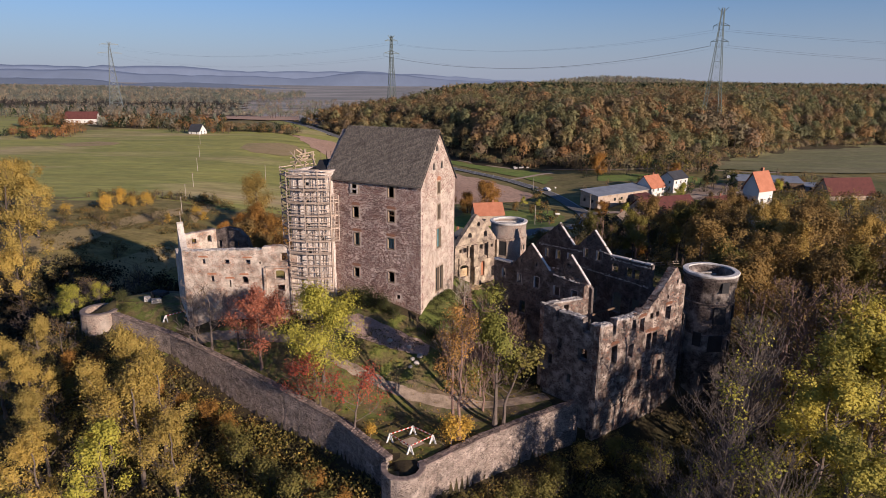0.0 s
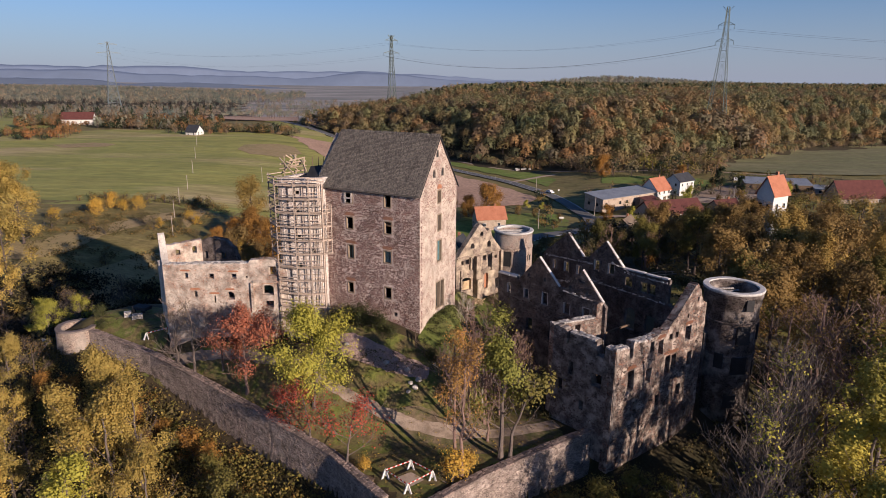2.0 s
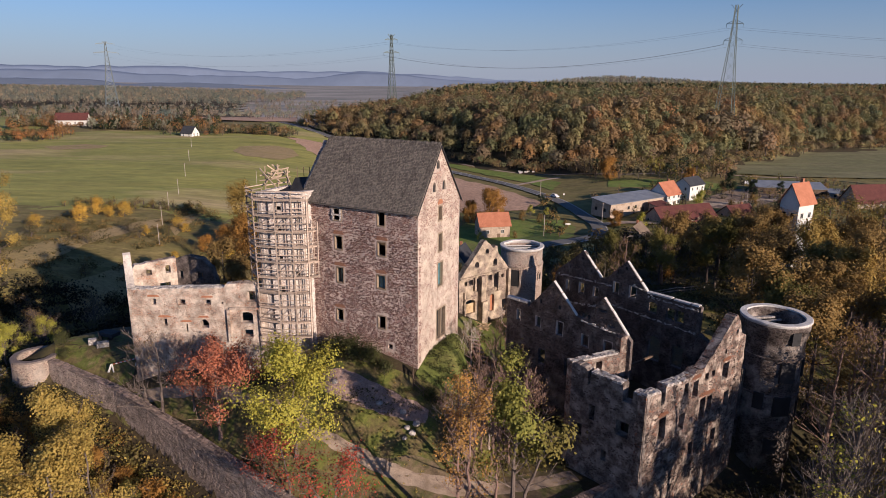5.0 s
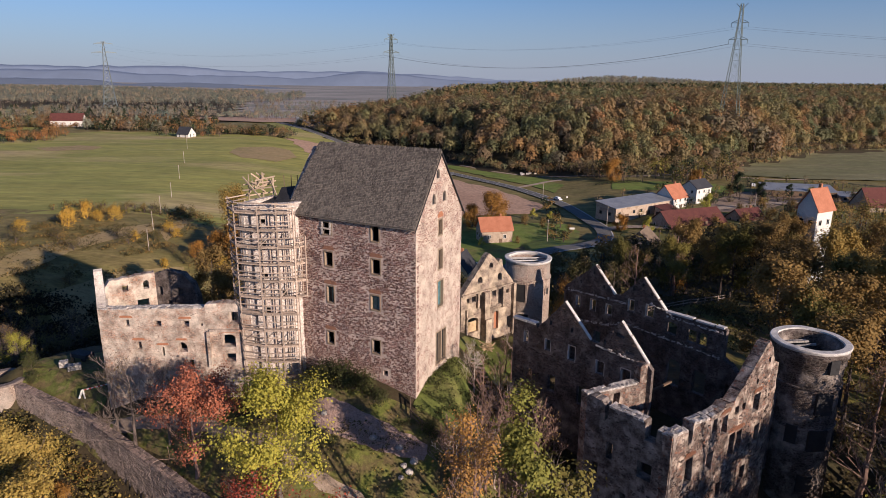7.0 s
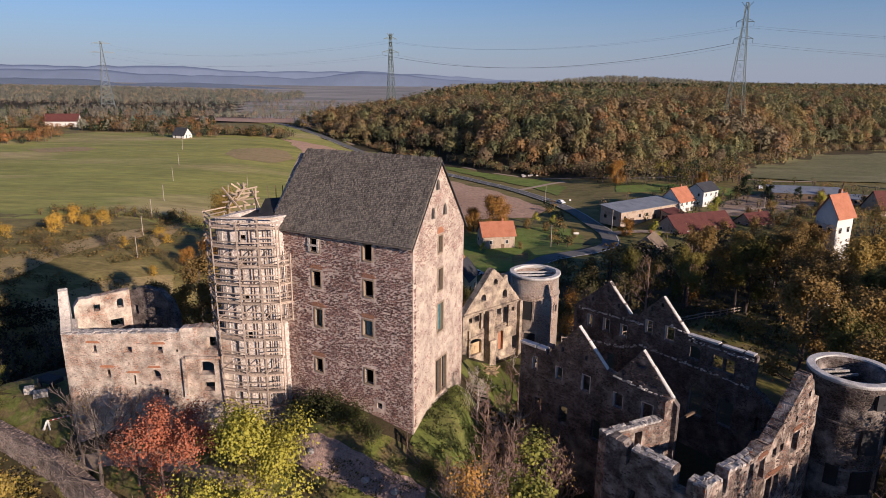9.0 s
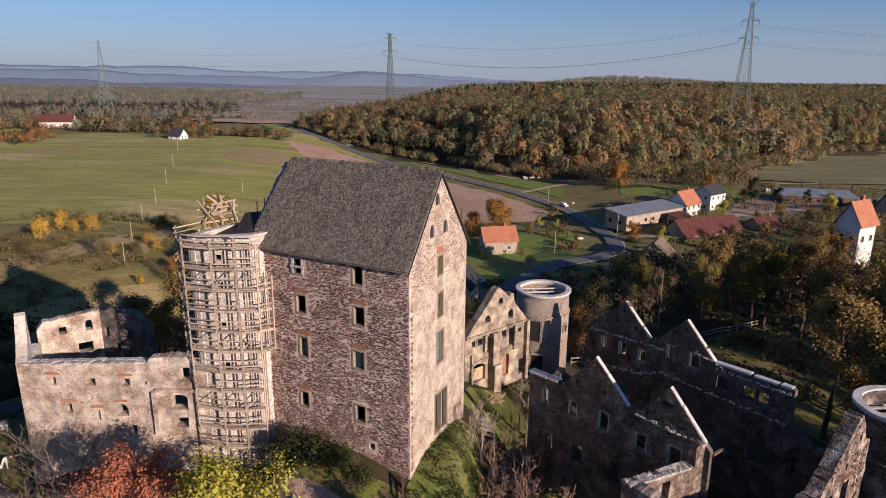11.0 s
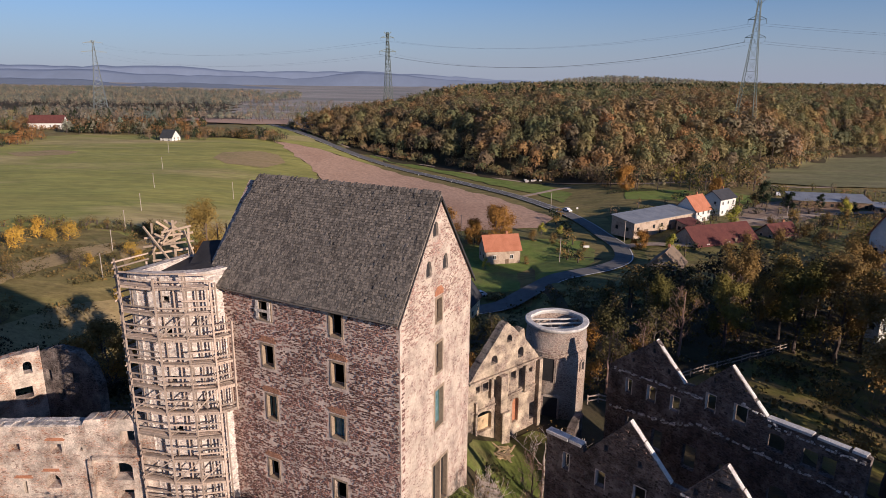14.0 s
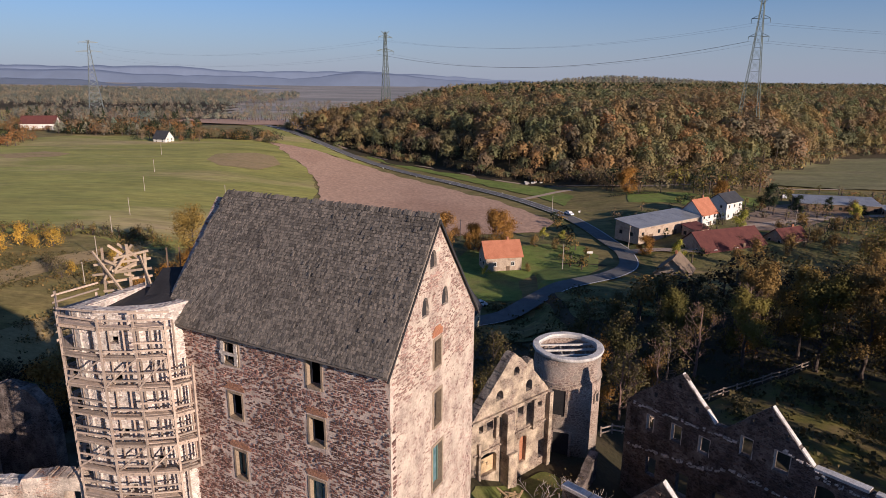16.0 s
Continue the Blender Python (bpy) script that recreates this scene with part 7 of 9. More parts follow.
def grow(seed, h, spread_r, crown_base, levels=3, limbs=9, lean=(0, 0), thin=1.0, up=0.35):
    """A trunk with limbs and twigs: the wood as a Build, and the twigs' points for leaves."""
    rnd = random.Random(seed)
    wood, tips = Build(), []

    def shoot(p, way, length, radius, level):
        steps = 3 if level < 2 else 2
        for i in range(steps):
            wander = Vector((rnd.uniform(-1, 1), rnd.uniform(-1, 1), rnd.uniform(-0.4, 0.9))) * 0.22
            q = p + (way + wander).normalized() * (length / steps)
            r2 = radius * (1 - 0.28)
            wood.tube(p, q, max(radius, 0.02), max(r2, 0.016), 4 if level < 2 else 3, False)
            p, radius = q, r2
            way = (way + wander * 0.6 + Vector((0, 0, up * 0.25))).normalized()
            if level >= levels - 1:
                tips.append(p.copy())
            if level < levels:
                for _ in range(1 if i < steps - 1 else 2):
                    side = Vector((rnd.uniform(-1, 1), rnd.uniform(-1, 1), rnd.uniform(-0.25, 0.8)))
                    shoot(p, (way * 0.75 + side * 0.8).normalized(), length * rnd.uniform(0.5, 0.75), radius * 0.62, level + 1)
        tips.append(p.copy())

    p, r = Vector((0, 0, -0.4)), 0.019 * h * thin + 0.05
    n = 9
    for i in range(n):
        z = h * 0.93 * (i + 1) / n
        t = (i + 1) / n
        q = Vector((lean[0] * h * t * t + rnd.uniform(-1, 1) * 0.012 * h, lean[1] * h * t * t + rnd.uniform(-1, 1) * 0.012 * h, z))
        r2 = r * 0.86
        wood.tube(p, q, r * (1.35 if i == 0 else 1), r2, 7, False)
        if z > crown_base * h:
            share = (z / h - crown_base) / (1 - crown_base)
            for _ in range(max(1, round(limbs / (n * (1 - crown_base))))):
                a = rnd.uniform(0, 2 * math.pi)
                reach = spread_r * (0.55 + 0.6 * math.sin(math.pi * min(1, 0.2 + share * 0.75))) * rnd.uniform(0.7, 1.1) * (1.1 - 0.5 * share)
                shoot(p.lerp(q, rnd.random()), Vector((math.cos(a), math.sin(a), up + 0.5 * share)).normalized(), reach * 0.72, r2 * 0.5, 1)
        p, r = q, r2
    tips.append(p)
    return wood, np.array([t.to_tuple() for t in tips])


def tree(name, seed, h, spread_r, crown_base, leaf, bark, leaves, size, label, levels=3, limbs=9, lean=(0, 0), thin=1.0, up=0.35, fuzz=0.5, fine=False, clumps=0):
    if name == "shrub":
        levels, limbs = 2, limbs + 5
    wood, tips = grow(seed, h, spread_r, crown_base, levels, limbs, lean, thin, up)
    ob = thing(name, (0, 0, 0), label, "tree")
    part("trunk", wood, bark, ob)
    if leaves:
        gen = np.random.default_rng(seed)
        few = leaves < 700
        if few:
            hubs = tips[gen.integers(0, len(tips), 4)]
            kept = tips[np.min(np.linalg.norm(tips[:, None] - hubs[None], axis=2), axis=1) < 1.5]
        else:
            hubs = tips[gen.integers(0, len(tips), clumps or (20 if fine else 16))]
            kept = tips[np.min(np.linalg.norm(tips[:, None] - hubs[None], axis=2), axis=1) < max(0.9, 0.3 * spread_r)]
        count, size = (leaves, size * 0.7) if few else (int(leaves * 1.9), size * 0.72) if fine else (int(leaves * 1.3), size * 0.82)
        at = kept[gen.integers(0, len(kept), count)] + gen.normal(size=(count, 3)) * fuzz * (0.85 if fine else 1)
        out = at - np.array([at[:, 0].mean(), at[:, 1].mean(), at[:, 2].min() + 0.25 * np.ptp(at[:, 2])])
        out /= np.linalg.norm(out, axis=1)[:, None] + 0.1
        clump = at - hubs[np.argmin(np.linalg.norm(at[:, None] - hubs[None], axis=2), axis=1)]
        out = 0.6 * out + 0.8 * clump / (np.linalg.norm(clump, axis=1)[:, None] + 0.2)
        v, q = leaf_quads(at, size, gen, 0.35, out * 1.1)
        crown = new("crown", quick_mesh("crown", v, q, leaf))
        crown.parent = ob
        crown["kind"] = "stuff"
    return ob


def plant(proto, spots, state={}):
    """Sets the prototype at the first spot and copies it to the others: (x, y, scale, turn[, ground])."""
    for i, spot in enumerate(spots):
        x, y, s, turn = spot[:4]
        z = spot[4] if len(spot) > 4 else height(x, y) - 0.15
        m = pose(x, y, z, 0, 0, turn) @ Matrix.Diagonal((s, s, s * random.uniform(0.93, 1.08), 1))
        if i:
            copy_thing(proto, m)
        else:
            first = m
    proto.matrix_basis = first


# courtyard trees
plant(tree("maple_tree", 1, 12.5, 6.0, 0.2, "leaf_yellow", "bark", 8200, 0.32, "broad maple with yellow-green autumn leaves", limbs=18, fine=True, clumps=90, fuzz=0.75), [(-15.4, 76.6, 0.86, 0)])
plant(tree("cherry_tree", 2, 9.5, 5.0, 0.28, "leaf_red", "twig", 4600, 0.25, "cherry tree with thinning salmon-red leaves in the courtyard", limbs=11, fine=True), [(-24.6, 80.0, 1, 40)])
plant(tree("cherry_tree", 3, 7.0, 3.6, 0.3, "leaf_crimson", "bark", 1000, 0.22, "small half-bare cherry tree with red leaves", lean=(0.12, 0.05), limbs=8), [(-10.2, 67.6, 1.05, 0), (-15.0, 71.8, 1.0, 130), (-18.2, 74.4, 0.7, 220)])
plant(tree("ash_tree", 4, 16.5, 3.4, 0.28, "leaf_brown_orange", "twig", 1300, 0.24, "tall slender tree with thinning orange-brown leaves", thin=0.75, limbs=14, up=0.6), [(2.2, 66.5, 0.95, 0), (1.3, 68.2, 0.9, 100)])
plant(tree("ash_tree", 5, 17.5, 3.7, 0.22, "leaf_green_yellow", "bark", 4400, 0.3, "tall slender tree with olive-green leaves", thin=0.8, limbs=13, up=0.5), [(6.6, 69.6, 1, 20)])
plant(tree("ash_tree", 6, 8.5, 2.6, 0.35, "leaf_olive", "bark", 900, 0.32, "young leaning tree with olive leaves", lean=(0.25, 0), limbs=9), [(7.6, 69.6, 1.25, 0)])
plant(tree("bare_tree", 7, 9.0, 4.4, 0.2, "leaf_brown", "bark", 120, 0.2, "bare grey fruit tree in the courtyard", levels=4, limbs=10), [(-33.0, 85.0, 1.05, 0), (-36.5, 88.0, 0.75, 80), (-29.0, 84.3, 0.8, 200)])
plant(tree("bare_tree", 8, 7.5, 3.4, 0.12, "leaf_brown", "pale_bark", 160, 0.2, "bare pale-stemmed tree beside the ruins", levels=4, limbs=9), [(8.6, 97.2, 0.95, 0), (5.2, 80.5, 0.8, 60), (3.4, 90.4, 0.7, 140), (7.2, 90.0, 0.85, 250), (1.2, 77.5, 0.7, 20)])
plant(tree("sapling", 40, 8.5, 2.3, 0.12, "leaf_brown", "twig", 110, 0.2, "slender reddish-brown sapling beside the keep", levels=4, limbs=8, thin=0.6, up=0.7), [(0.9, 77.0, 0.9, 0), (2.6, 78.2, 1.0, 50), (4.2, 78.9, 1.05, 100), (3.4, 81.6, 0.9, 150), (5.6, 80.6, 1.1, 200), (7.2, 79.2, 0.9, 250), (4.8, 84.2, 0.8, 300), (6.4, 86.0, 0.8, 20), (6.8, 94.4, 0.7, 70), (9.2, 92.0, 0.75, 120), (8.4, 83.2, 0.9, 170), (0.2, 79.6, 0.6, 220), (7.6, 88.0, 0.8, 40), (9.0, 86.2, 0.85, 110), (8.2, 95.6, 0.7, 160), (10.2, 89.4, 0.8, 230), (6.2, 91.4, 0.75, 290), (7.8, 98.0, 0.6, 10), (10.6, 94.6, 0.65, 80), (5.2, 76.4, 1.2, 15), (3.2, 76.0, 1.1, 135), (9.0, 80.4, 1.2, 195), (6.4, 82.4, 1.25, 255), (8.8, 84.8, 1.1, 315), (4.2, 86.6, 1.0, 35), (10.4, 82.0, 1.1, 95), (5.4, 73.2, 1.1, 155)])
plant(tree("shrub", 9, 3.4, 1.7, 0.05, "leaf_yellow_orange", "bark", 900, 0.25, "small bush with bright orange-yellow leaves", limbs=9), [(1.2, 65.2, 1.0, 0), (3.0, 66.8, 0.7, 90), (-8.3, 67.0, 0.5, 10)])
dark_bush = tree("shrub", 10, 2.6, 1.9, 0.02, "leaf_green", "dark_bark", 1300, 0.24, "dense dark green bush at the foot of the keep", limbs=10)
plant(dark_bush, [(-14.5, 88.3, 0.85, 0), (-12.6, 87.6, 0.8, 70), (-10.8, 86.4, 0.85, 140), (-8.7, 85.8, 0.75, 200), (-6.8, 84.6, 0.6, 260), (-16.0, 87.4, 0.6, 20), (-1.4, 81.7, 0.6, 300), (-21, 86.0, 0.6, 90), (-52, 98.0, 0.6, 0), (-51, 96.5, 0.5, 50)])

# wood in front of the curtain wall
OCHRE = [(-37.4, 70.0, 0.95, 0), (-36.2, 74.2, 0.8, 80), (-43.6, 74.5, 0.9, 150), (-43.2, 80.2, 0.85, 220), (-31.5, 66, 0.7, 20), (-60, 87.5, 0.6, 300), (-48, 66, 0.8, 45), (-52, 74, 0.75, 120), (-57, 80, 0.8, 200), (-64, 84, 0.75, 250)]
plant(tree("maple_tree", 11, 15.5, 5.2, 0.26, "leaf_ochre", "bark", 5000, 0.34, "tall tree with ochre autumn leaves below the wall", limbs=13, fine=True), OCHRE)
plant(tree("maple_tree", 12, 13.5, 4.2, 0.3, "leaf_yellow", "bark", 3600, 0.33, "tree with yellow-green autumn leaves below the wall", limbs=11, fine=True), [(-39.6, 65.4, 1.0, 0), (-45.5, 58, 0.85, 70), (-66, 106, 0.6, 140), (-64, 112.5, 0.55, 220), (-56, 68, 0.7, 10), (-64, 78, 0.6, 200), (-27.5, 58, 0.6, 90), (-61, 99, 0.5, 30)])
plant(tree("shrub", 13, 5.2, 2.8, 0.05, "leaf_olive", "dark_bark", 1100, 0.3, "tangled olive-brown thicket below the wall", limbs=9, fine=True), [(-47, 86, 0.8, 0), (-53, 84, 0.8, 60), (-42, 79, 0.9, 120), (-58, 86, 0.7, 180), (-45, 78, 0.8, 240), (-50, 80, 0.8, 300), (14, 66, 0.8, 0), (18, 68.5, 0.9, 40), (22, 70, 0.9, 90), (12, 63, 0.9, 130), (26, 70, 0.8, 200), (19, 63, 1, 240), (8, 61, 0.9, 300), (24, 66, 1, 20), (14, 58, 1, 70), (4, 58, 0.9, 110), (-24, 68, 1, 0), (-20, 65, 0.9, 60), (-16, 61, 1, 120), (-27, 72, 0.8, 200), (-12, 58, 0.8, 20), (-22, 60, 1, 260), (-34, 78, 0.7, 50), (-18, 56, 1, 310), (-30, 56, 0.9, 15), (-9, 54, 0.8, 80)])
plant(tree("shrub", 14, 5.5, 2.4, 0.05, "leaf_orange", "dark_bark", 1000, 0.3, "orange-yellow thicket below the wall", limbs=9, fine=True), [(-51, 87, 0.8, 0), (-44, 81.5, 0.9, 50), (-56, 88, 0.7, 100), (-41, 83.5, 0.6, 160), (-48, 83, 0.7, 200), (-38, 78.5, 0.7, 260), (-31, 77, 0.8, 0), (-28, 74.5, 0.7, 90), (-14.5, 63.2, 0.7, 190), (-36, 80.5, 0.6, 20), (-10.5, 59.5, 0.6, 250)])
plant(tree("bare_tree", 15, 10, 4, 0.15, "leaf_brown", "dark_bark", 200, 0.25, "bare dark tree below the bastion", levels=4, limbs=9), [(-64, 112, 0.8, 0), (-70, 120, 0.9, 40), (-76, 128, 0.9, 90), (-66, 130, 0.8, 140), (-80, 140, 0.9, 190), (-72, 142, 0.8, 240), (-86, 134, 0.9, 290), (-90, 148, 0.9, 20), (-60, 120, 0.8, 70), (-80, 116, 0.9, 120), (-58, 90, 0.7, 0), (-50, 84, 0.6, 80), (-54, 80, 0.7, 150), (-46, 79, 0.55, 220), (-66, 70, 0.8, 30)])
# wood to the right of the palace
plant(tree("bare_tree", 16, 22, 6.0, 0.25, "leaf_yellow", "grey_twig", 420, 0.4, "tall bare grey tree with a last few yellow leaves", levels=4, limbs=26, up=0.8), [(31, 60.5, 0.98, 0), (28.5, 54.5, 0.9, 70), (25.5, 56.5, 0.72, 140), (34.8, 65, 0.98, 210), (31, 50, 0.85, 300), (38, 70, 0.75, 20), (24.5, 62.5, 0.5, 100)])
plant(tree("maple_tree", 17, 22, 5.8, 0.35, "leaf_gold", "bark", 6400, 0.36, "tall tree with yellow-green leaves beside the palace", limbs=14, up=0.5, fine=True), [(39.5, 58.5, 0.95, 0), (44.5, 64.5, 0.95, 80), (38.5, 52, 0.86, 150), (50, 66, 0.9, 300)])
plant(tree("oak_tree", 18, 17, 5.6, 0.3, "leaf_brown", "dark_bark", 7600, 0.36, "broad oak with brown autumn leaves behind the palace", limbs=13, clumps=38), [(43.5, 103.5, 1, 0), (56, 107, 0.95, 60), (62, 99, 0.9, 200), (47, 92, 0.95, 120), (58, 124, 1.0, 180), (68, 116, 1.05, 300), (62, 142, 1.0, 30), (78, 128, 1.0, 90), (50, 150, 0.85, 150), (86, 146, 1.0, 210), (74, 158, 0.95, 270), (60, 88, 0.9, 10)])
plant(tree("oak_tree", 19, 16, 5.2, 0.28, "leaf_oak", "dark_bark", 7600, 0.36, "oak with ochre and orange leaves behind the palace", limbs=12, clumps=38), [(64, 112, 1.0, 0), (68, 130, 1.0, 70), (76, 142, 1.05, 140), (66, 122, 0.9, 210), (90, 132, 1.0, 280), (82, 112, 1.0, 110), (58, 152, 0.9, 330)])
plant(tree("oak_tree", 20, 15, 4.8, 0.28, "leaf_olive", "dark_bark", 7600, 0.36, "oak with dark olive leaves behind the palace", limbs=12, clumps=38), [(46, 98, 0.9, 0), (62, 118, 1.0, 60), (72, 108, 1.0, 120), (57, 145, 0.95, 180), (88, 118, 0.9, 240), (44, 142, 0.75, 10), (36, 148, 0.7, 60), (70, 148, 0.9, 100)])
plant(tree("bare_tree", 21, 15, 4.6, 0.2, "leaf_brown", "twig", 500, 0.3, "bare brownish tree in the castle wood", levels=4, limbs=9, up=0.5), [(45, 84, 1.1, 0), (46, 79, 1.4, 60), (50, 86, 1.2, 120), (49, 75, 1.6, 180), (47, 70, 1.5, 330), (53, 78, 1.5, 20), (53, 93, 0.85, 240), (44, 72, 1.15, 300), (55, 82, 0.9, 30), (52, 68, 1.3, 90), (22, 127.5, 0.6, 210), (28, 132, 0.6, 270), (36, 139, 0.8, 30), (46, 146, 0.9, 80), (60, 76, 0.9, 10)])
plant(tree("maple_tree", 22, 13, 4.4, 0.2, "leaf_gold", "bark", 4600, 0.33, "bushy tree with bright yellow-green leaves", limbs=11, fine=True), [(51, 73, 1.5, 0), (57, 78, 1.4, 80), (62, 84, 1.2, 240), (76, 96, 1.1, 30), (49, 66, 1.5, 200)])
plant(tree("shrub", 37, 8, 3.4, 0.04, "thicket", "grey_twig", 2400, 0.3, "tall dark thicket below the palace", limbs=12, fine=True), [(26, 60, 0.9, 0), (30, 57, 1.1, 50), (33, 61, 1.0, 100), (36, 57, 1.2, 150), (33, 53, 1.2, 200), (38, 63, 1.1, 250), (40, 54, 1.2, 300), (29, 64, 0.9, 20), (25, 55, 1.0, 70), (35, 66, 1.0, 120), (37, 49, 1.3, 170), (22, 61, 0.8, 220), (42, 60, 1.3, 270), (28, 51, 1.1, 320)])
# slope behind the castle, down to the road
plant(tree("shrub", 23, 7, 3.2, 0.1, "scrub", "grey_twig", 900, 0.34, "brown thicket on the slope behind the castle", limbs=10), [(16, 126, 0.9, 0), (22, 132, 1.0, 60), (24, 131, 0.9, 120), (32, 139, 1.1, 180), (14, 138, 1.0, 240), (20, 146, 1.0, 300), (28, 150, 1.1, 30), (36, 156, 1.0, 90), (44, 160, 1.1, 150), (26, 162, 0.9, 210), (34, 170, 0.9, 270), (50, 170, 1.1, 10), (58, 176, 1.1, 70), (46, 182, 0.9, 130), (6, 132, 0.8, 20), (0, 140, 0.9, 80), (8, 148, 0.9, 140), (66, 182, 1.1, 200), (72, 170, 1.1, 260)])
plant(tree("shrub", 24, 7, 3.0, 0.1, "thicket", "dark_bark", 1300, 0.34, "olive thicket coloured shadow-dark on the slope behind the castle", limbs=10), [(18, 133, 1.0, 0), (25, 140, 1.1, 60), (32, 144, 1.0, 120), (40, 150, 1.1, 180), (22, 154, 0.9, 240), (30, 158, 1.0, 300), (42, 168, 1.0, 30), (54, 160, 1.2, 90), (62, 166, 1.1, 150), (54, 184, 0.9, 210), (76, 180, 1.1, 270), (84, 172, 1.2, 20), (4, 156, 0.8, 50), (-6, 134, 0.9, 100)])
plant(tree("shrub", 25, 6, 2.6, 0.1, "leaf_orange", "dark_bark", 1000, 0.32, "orange bush on the slope behind the castle", limbs=9), [(8.5, 121, 0.9, 0), (3, 118, 0.7, 60), (20, 128, 0.8, 120), (24, 146, 0.8, 200), (48, 150, 0.9, 260), (28, 134, 0.9, 20)])
# left of the castle
plant(tree("oak_tree", 26, 16, 5.6, 0.2, "leaf_ochre", "dark_bark", 4200, 0.38, "large ochre tree at the edge of the meadow", limbs=12), [(-101, 148, 1.25, 0), (-110, 158, 1.4, 80), (-97, 139, 0.95, 160), (-117, 148, 1.35, 240), (-122, 170, 1.4, 320), (-106, 137, 1.15, 30), (-128, 186, 1.25, 60), (-115, 176, 1.1, 130), (-134, 202, 1.1, 200)])
plant(tree("oak_tree", 27, 14, 4.2, 0.15, "leaf_brown", "dark_bark", 3800, 0.38, "dark brown oak on the slope behind the ruined wing", limbs=12), [(-48, 150, 1.3, 200), (-50, 136, 0.9, 70), (-40, 138, 0.9, 140), (-54, 142, 0.8, 10)])
plant(tree("oak_tree", 28, 10, 3.6, 0.12, "leaf_orange", "dark_bark", 2600, 0.36, "orange-brown tree behind the ruined wing", limbs=11), [(-44, 131, 1.0, 0), (-38, 126, 0.9, 90), (-48, 126, 0.8, 180), (-34, 132, 0.9, 270), (-61, 202, 1.0, 20), (-56, 196, 0.7, 100)])
plant(tree("shrub", 29, 4.5, 2.6, 0.05, "leaf_yellow_orange", "dark_bark", 800, 0.35, "yellow-orange hedge bush at the field's edge", limbs=8), [(-115, 214, 1.1, 0), (-117, 219, 1.0, 60), (-115, 225, 1.2, 120), (-110, 222, 0.8, 180), (-106, 224, 1.1, 240), (-90, 204, 0.7, 300), (-84.6, 215, 0.8, 30), (-81, 212, 0.7, 90), (-74, 186, 0.6, 150), (-70, 196, 0.6, 10), (-124, 206, 0.9, 50), (-60, 190, 0.9, 100)])
plant(tree("shrub", 30, 3.6, 2.2, 0.05, "scrub", "dark_bark", 600, 0.3, "dry scrub bush on the slope", limbs=8), [(-96, 206, 1, 0), (-90, 200, 1.2, 40), (-110, 200, 1, 80), (-84, 206, 0.9, 120), (-70, 190, 1, 160), (-76, 196, 0.8, 200), (-100, 190, 1.1, 240), (-118, 194, 1.2, 280), (-64, 176, 1.1, 320), (-80, 164, 1, 20), (-70, 158, 1.2, 60), (-90, 170, 1, 100), (-60, 160, 1.2, 140), (-74, 146, 1.1, 180), (-84, 150, 1, 220), (-66, 136, 1.2, 260), (-74, 130, 1, 300), (-60, 124, 1.1, 10), (-68, 116, 1, 50), (-76, 118, 0.9, 90), (-56, 112, 0.9, 130), (-64, 106, 1, 170)])
plant(tree("oak_tree", 35, 15.5, 6.4, 0.1, "leaf_oak", "dark_bark", 6500, 0.4, "broad round brown-olive oak at the foot of the meadow", limbs=18, clumps=42, fuzz=0.8), [(-62.5, 211, 1.0, 0)])
plant(tree("oak_tree", 36, 10, 4.6, 0.08, "leaf_orange", "dark_bark", 4200, 0.38, "orange-brown tree at the foot of the meadow", limbs=13, clumps=34, fuzz=0.7), [(-57, 194, 1.0, 0), (-51, 189, 1.0, 80), (-63.5, 197, 0.75, 160), (-46, 182, 0.9, 240), (-68, 194, 0.5, 300)])
# village trees
plant(tree("oak_tree", 31, 11, 5.2, 0.06, "leaf_orange", "dark_bark", 7500, 0.42, "round orange autumn tree beside the cottage", limbs=18, clumps=44, fuzz=0.7), [(16.5, 246, 1.15, 0), (0, 252, 1.0, 60), (10, 250, 0.7, 200), (84, 340, 0.9, 120), (118, 322, 0.7, 180), (62, 244, 0.5, 240)])
plant(tree("maple_tree", 32, 8, 3.0, 0.1, "leaf_yellow", "bark", 1400, 0.4, "yellow-green garden tree in the village", limbs=9), [(99, 262, 1.0, 0), (69, 236, 0.7, 60), (12, 222, 0.4, 120), (150, 282, 0.9, 200), (40, 262, 0.5, 20), (34, 264, 0.5, 90)])
plant(tree("fir_tree", 33, 10, 2.4, 0.05, "leaf_dark", "dark_bark", 2400, 0.4, "dark green fir in the village", limbs=16, up=-0.1), [(129, 303, 1.15, 0), (134, 292, 0.9, 0), (148, 296, 0.7, 60), (226, 320, 1.0, 120), (158, 290, 0.5, 180)])
plant(tree("shrub", 34, 4.5, 2.4, 0.05, "leaf_brown", "dark_bark", 700, 0.38, "brown garden shrub in the village", limbs=8), [(24, 228, 0.5, 0), (40, 230, 0.6, 60), (44, 242, 0.7, 120), (30, 256, 0.8, 180), (22, 258, 0.9, 240), (36, 252, 0.7, 300), (112, 262, 1, 30), (124, 270, 1.1, 90), (136, 270, 1, 150), (146, 276, 1, 210), (120, 254, 1, 270), (92, 236, 1.2, 10), (84, 230, 1.1, 70), (104, 240, 1.2, 130), (118, 242, 1.2, 190), (160, 300, 1, 250), (172, 290, 1, 310), (110, 300, 0.9, 40), (128, 308, 1, 100), (176, 310, 0.9, 160)])


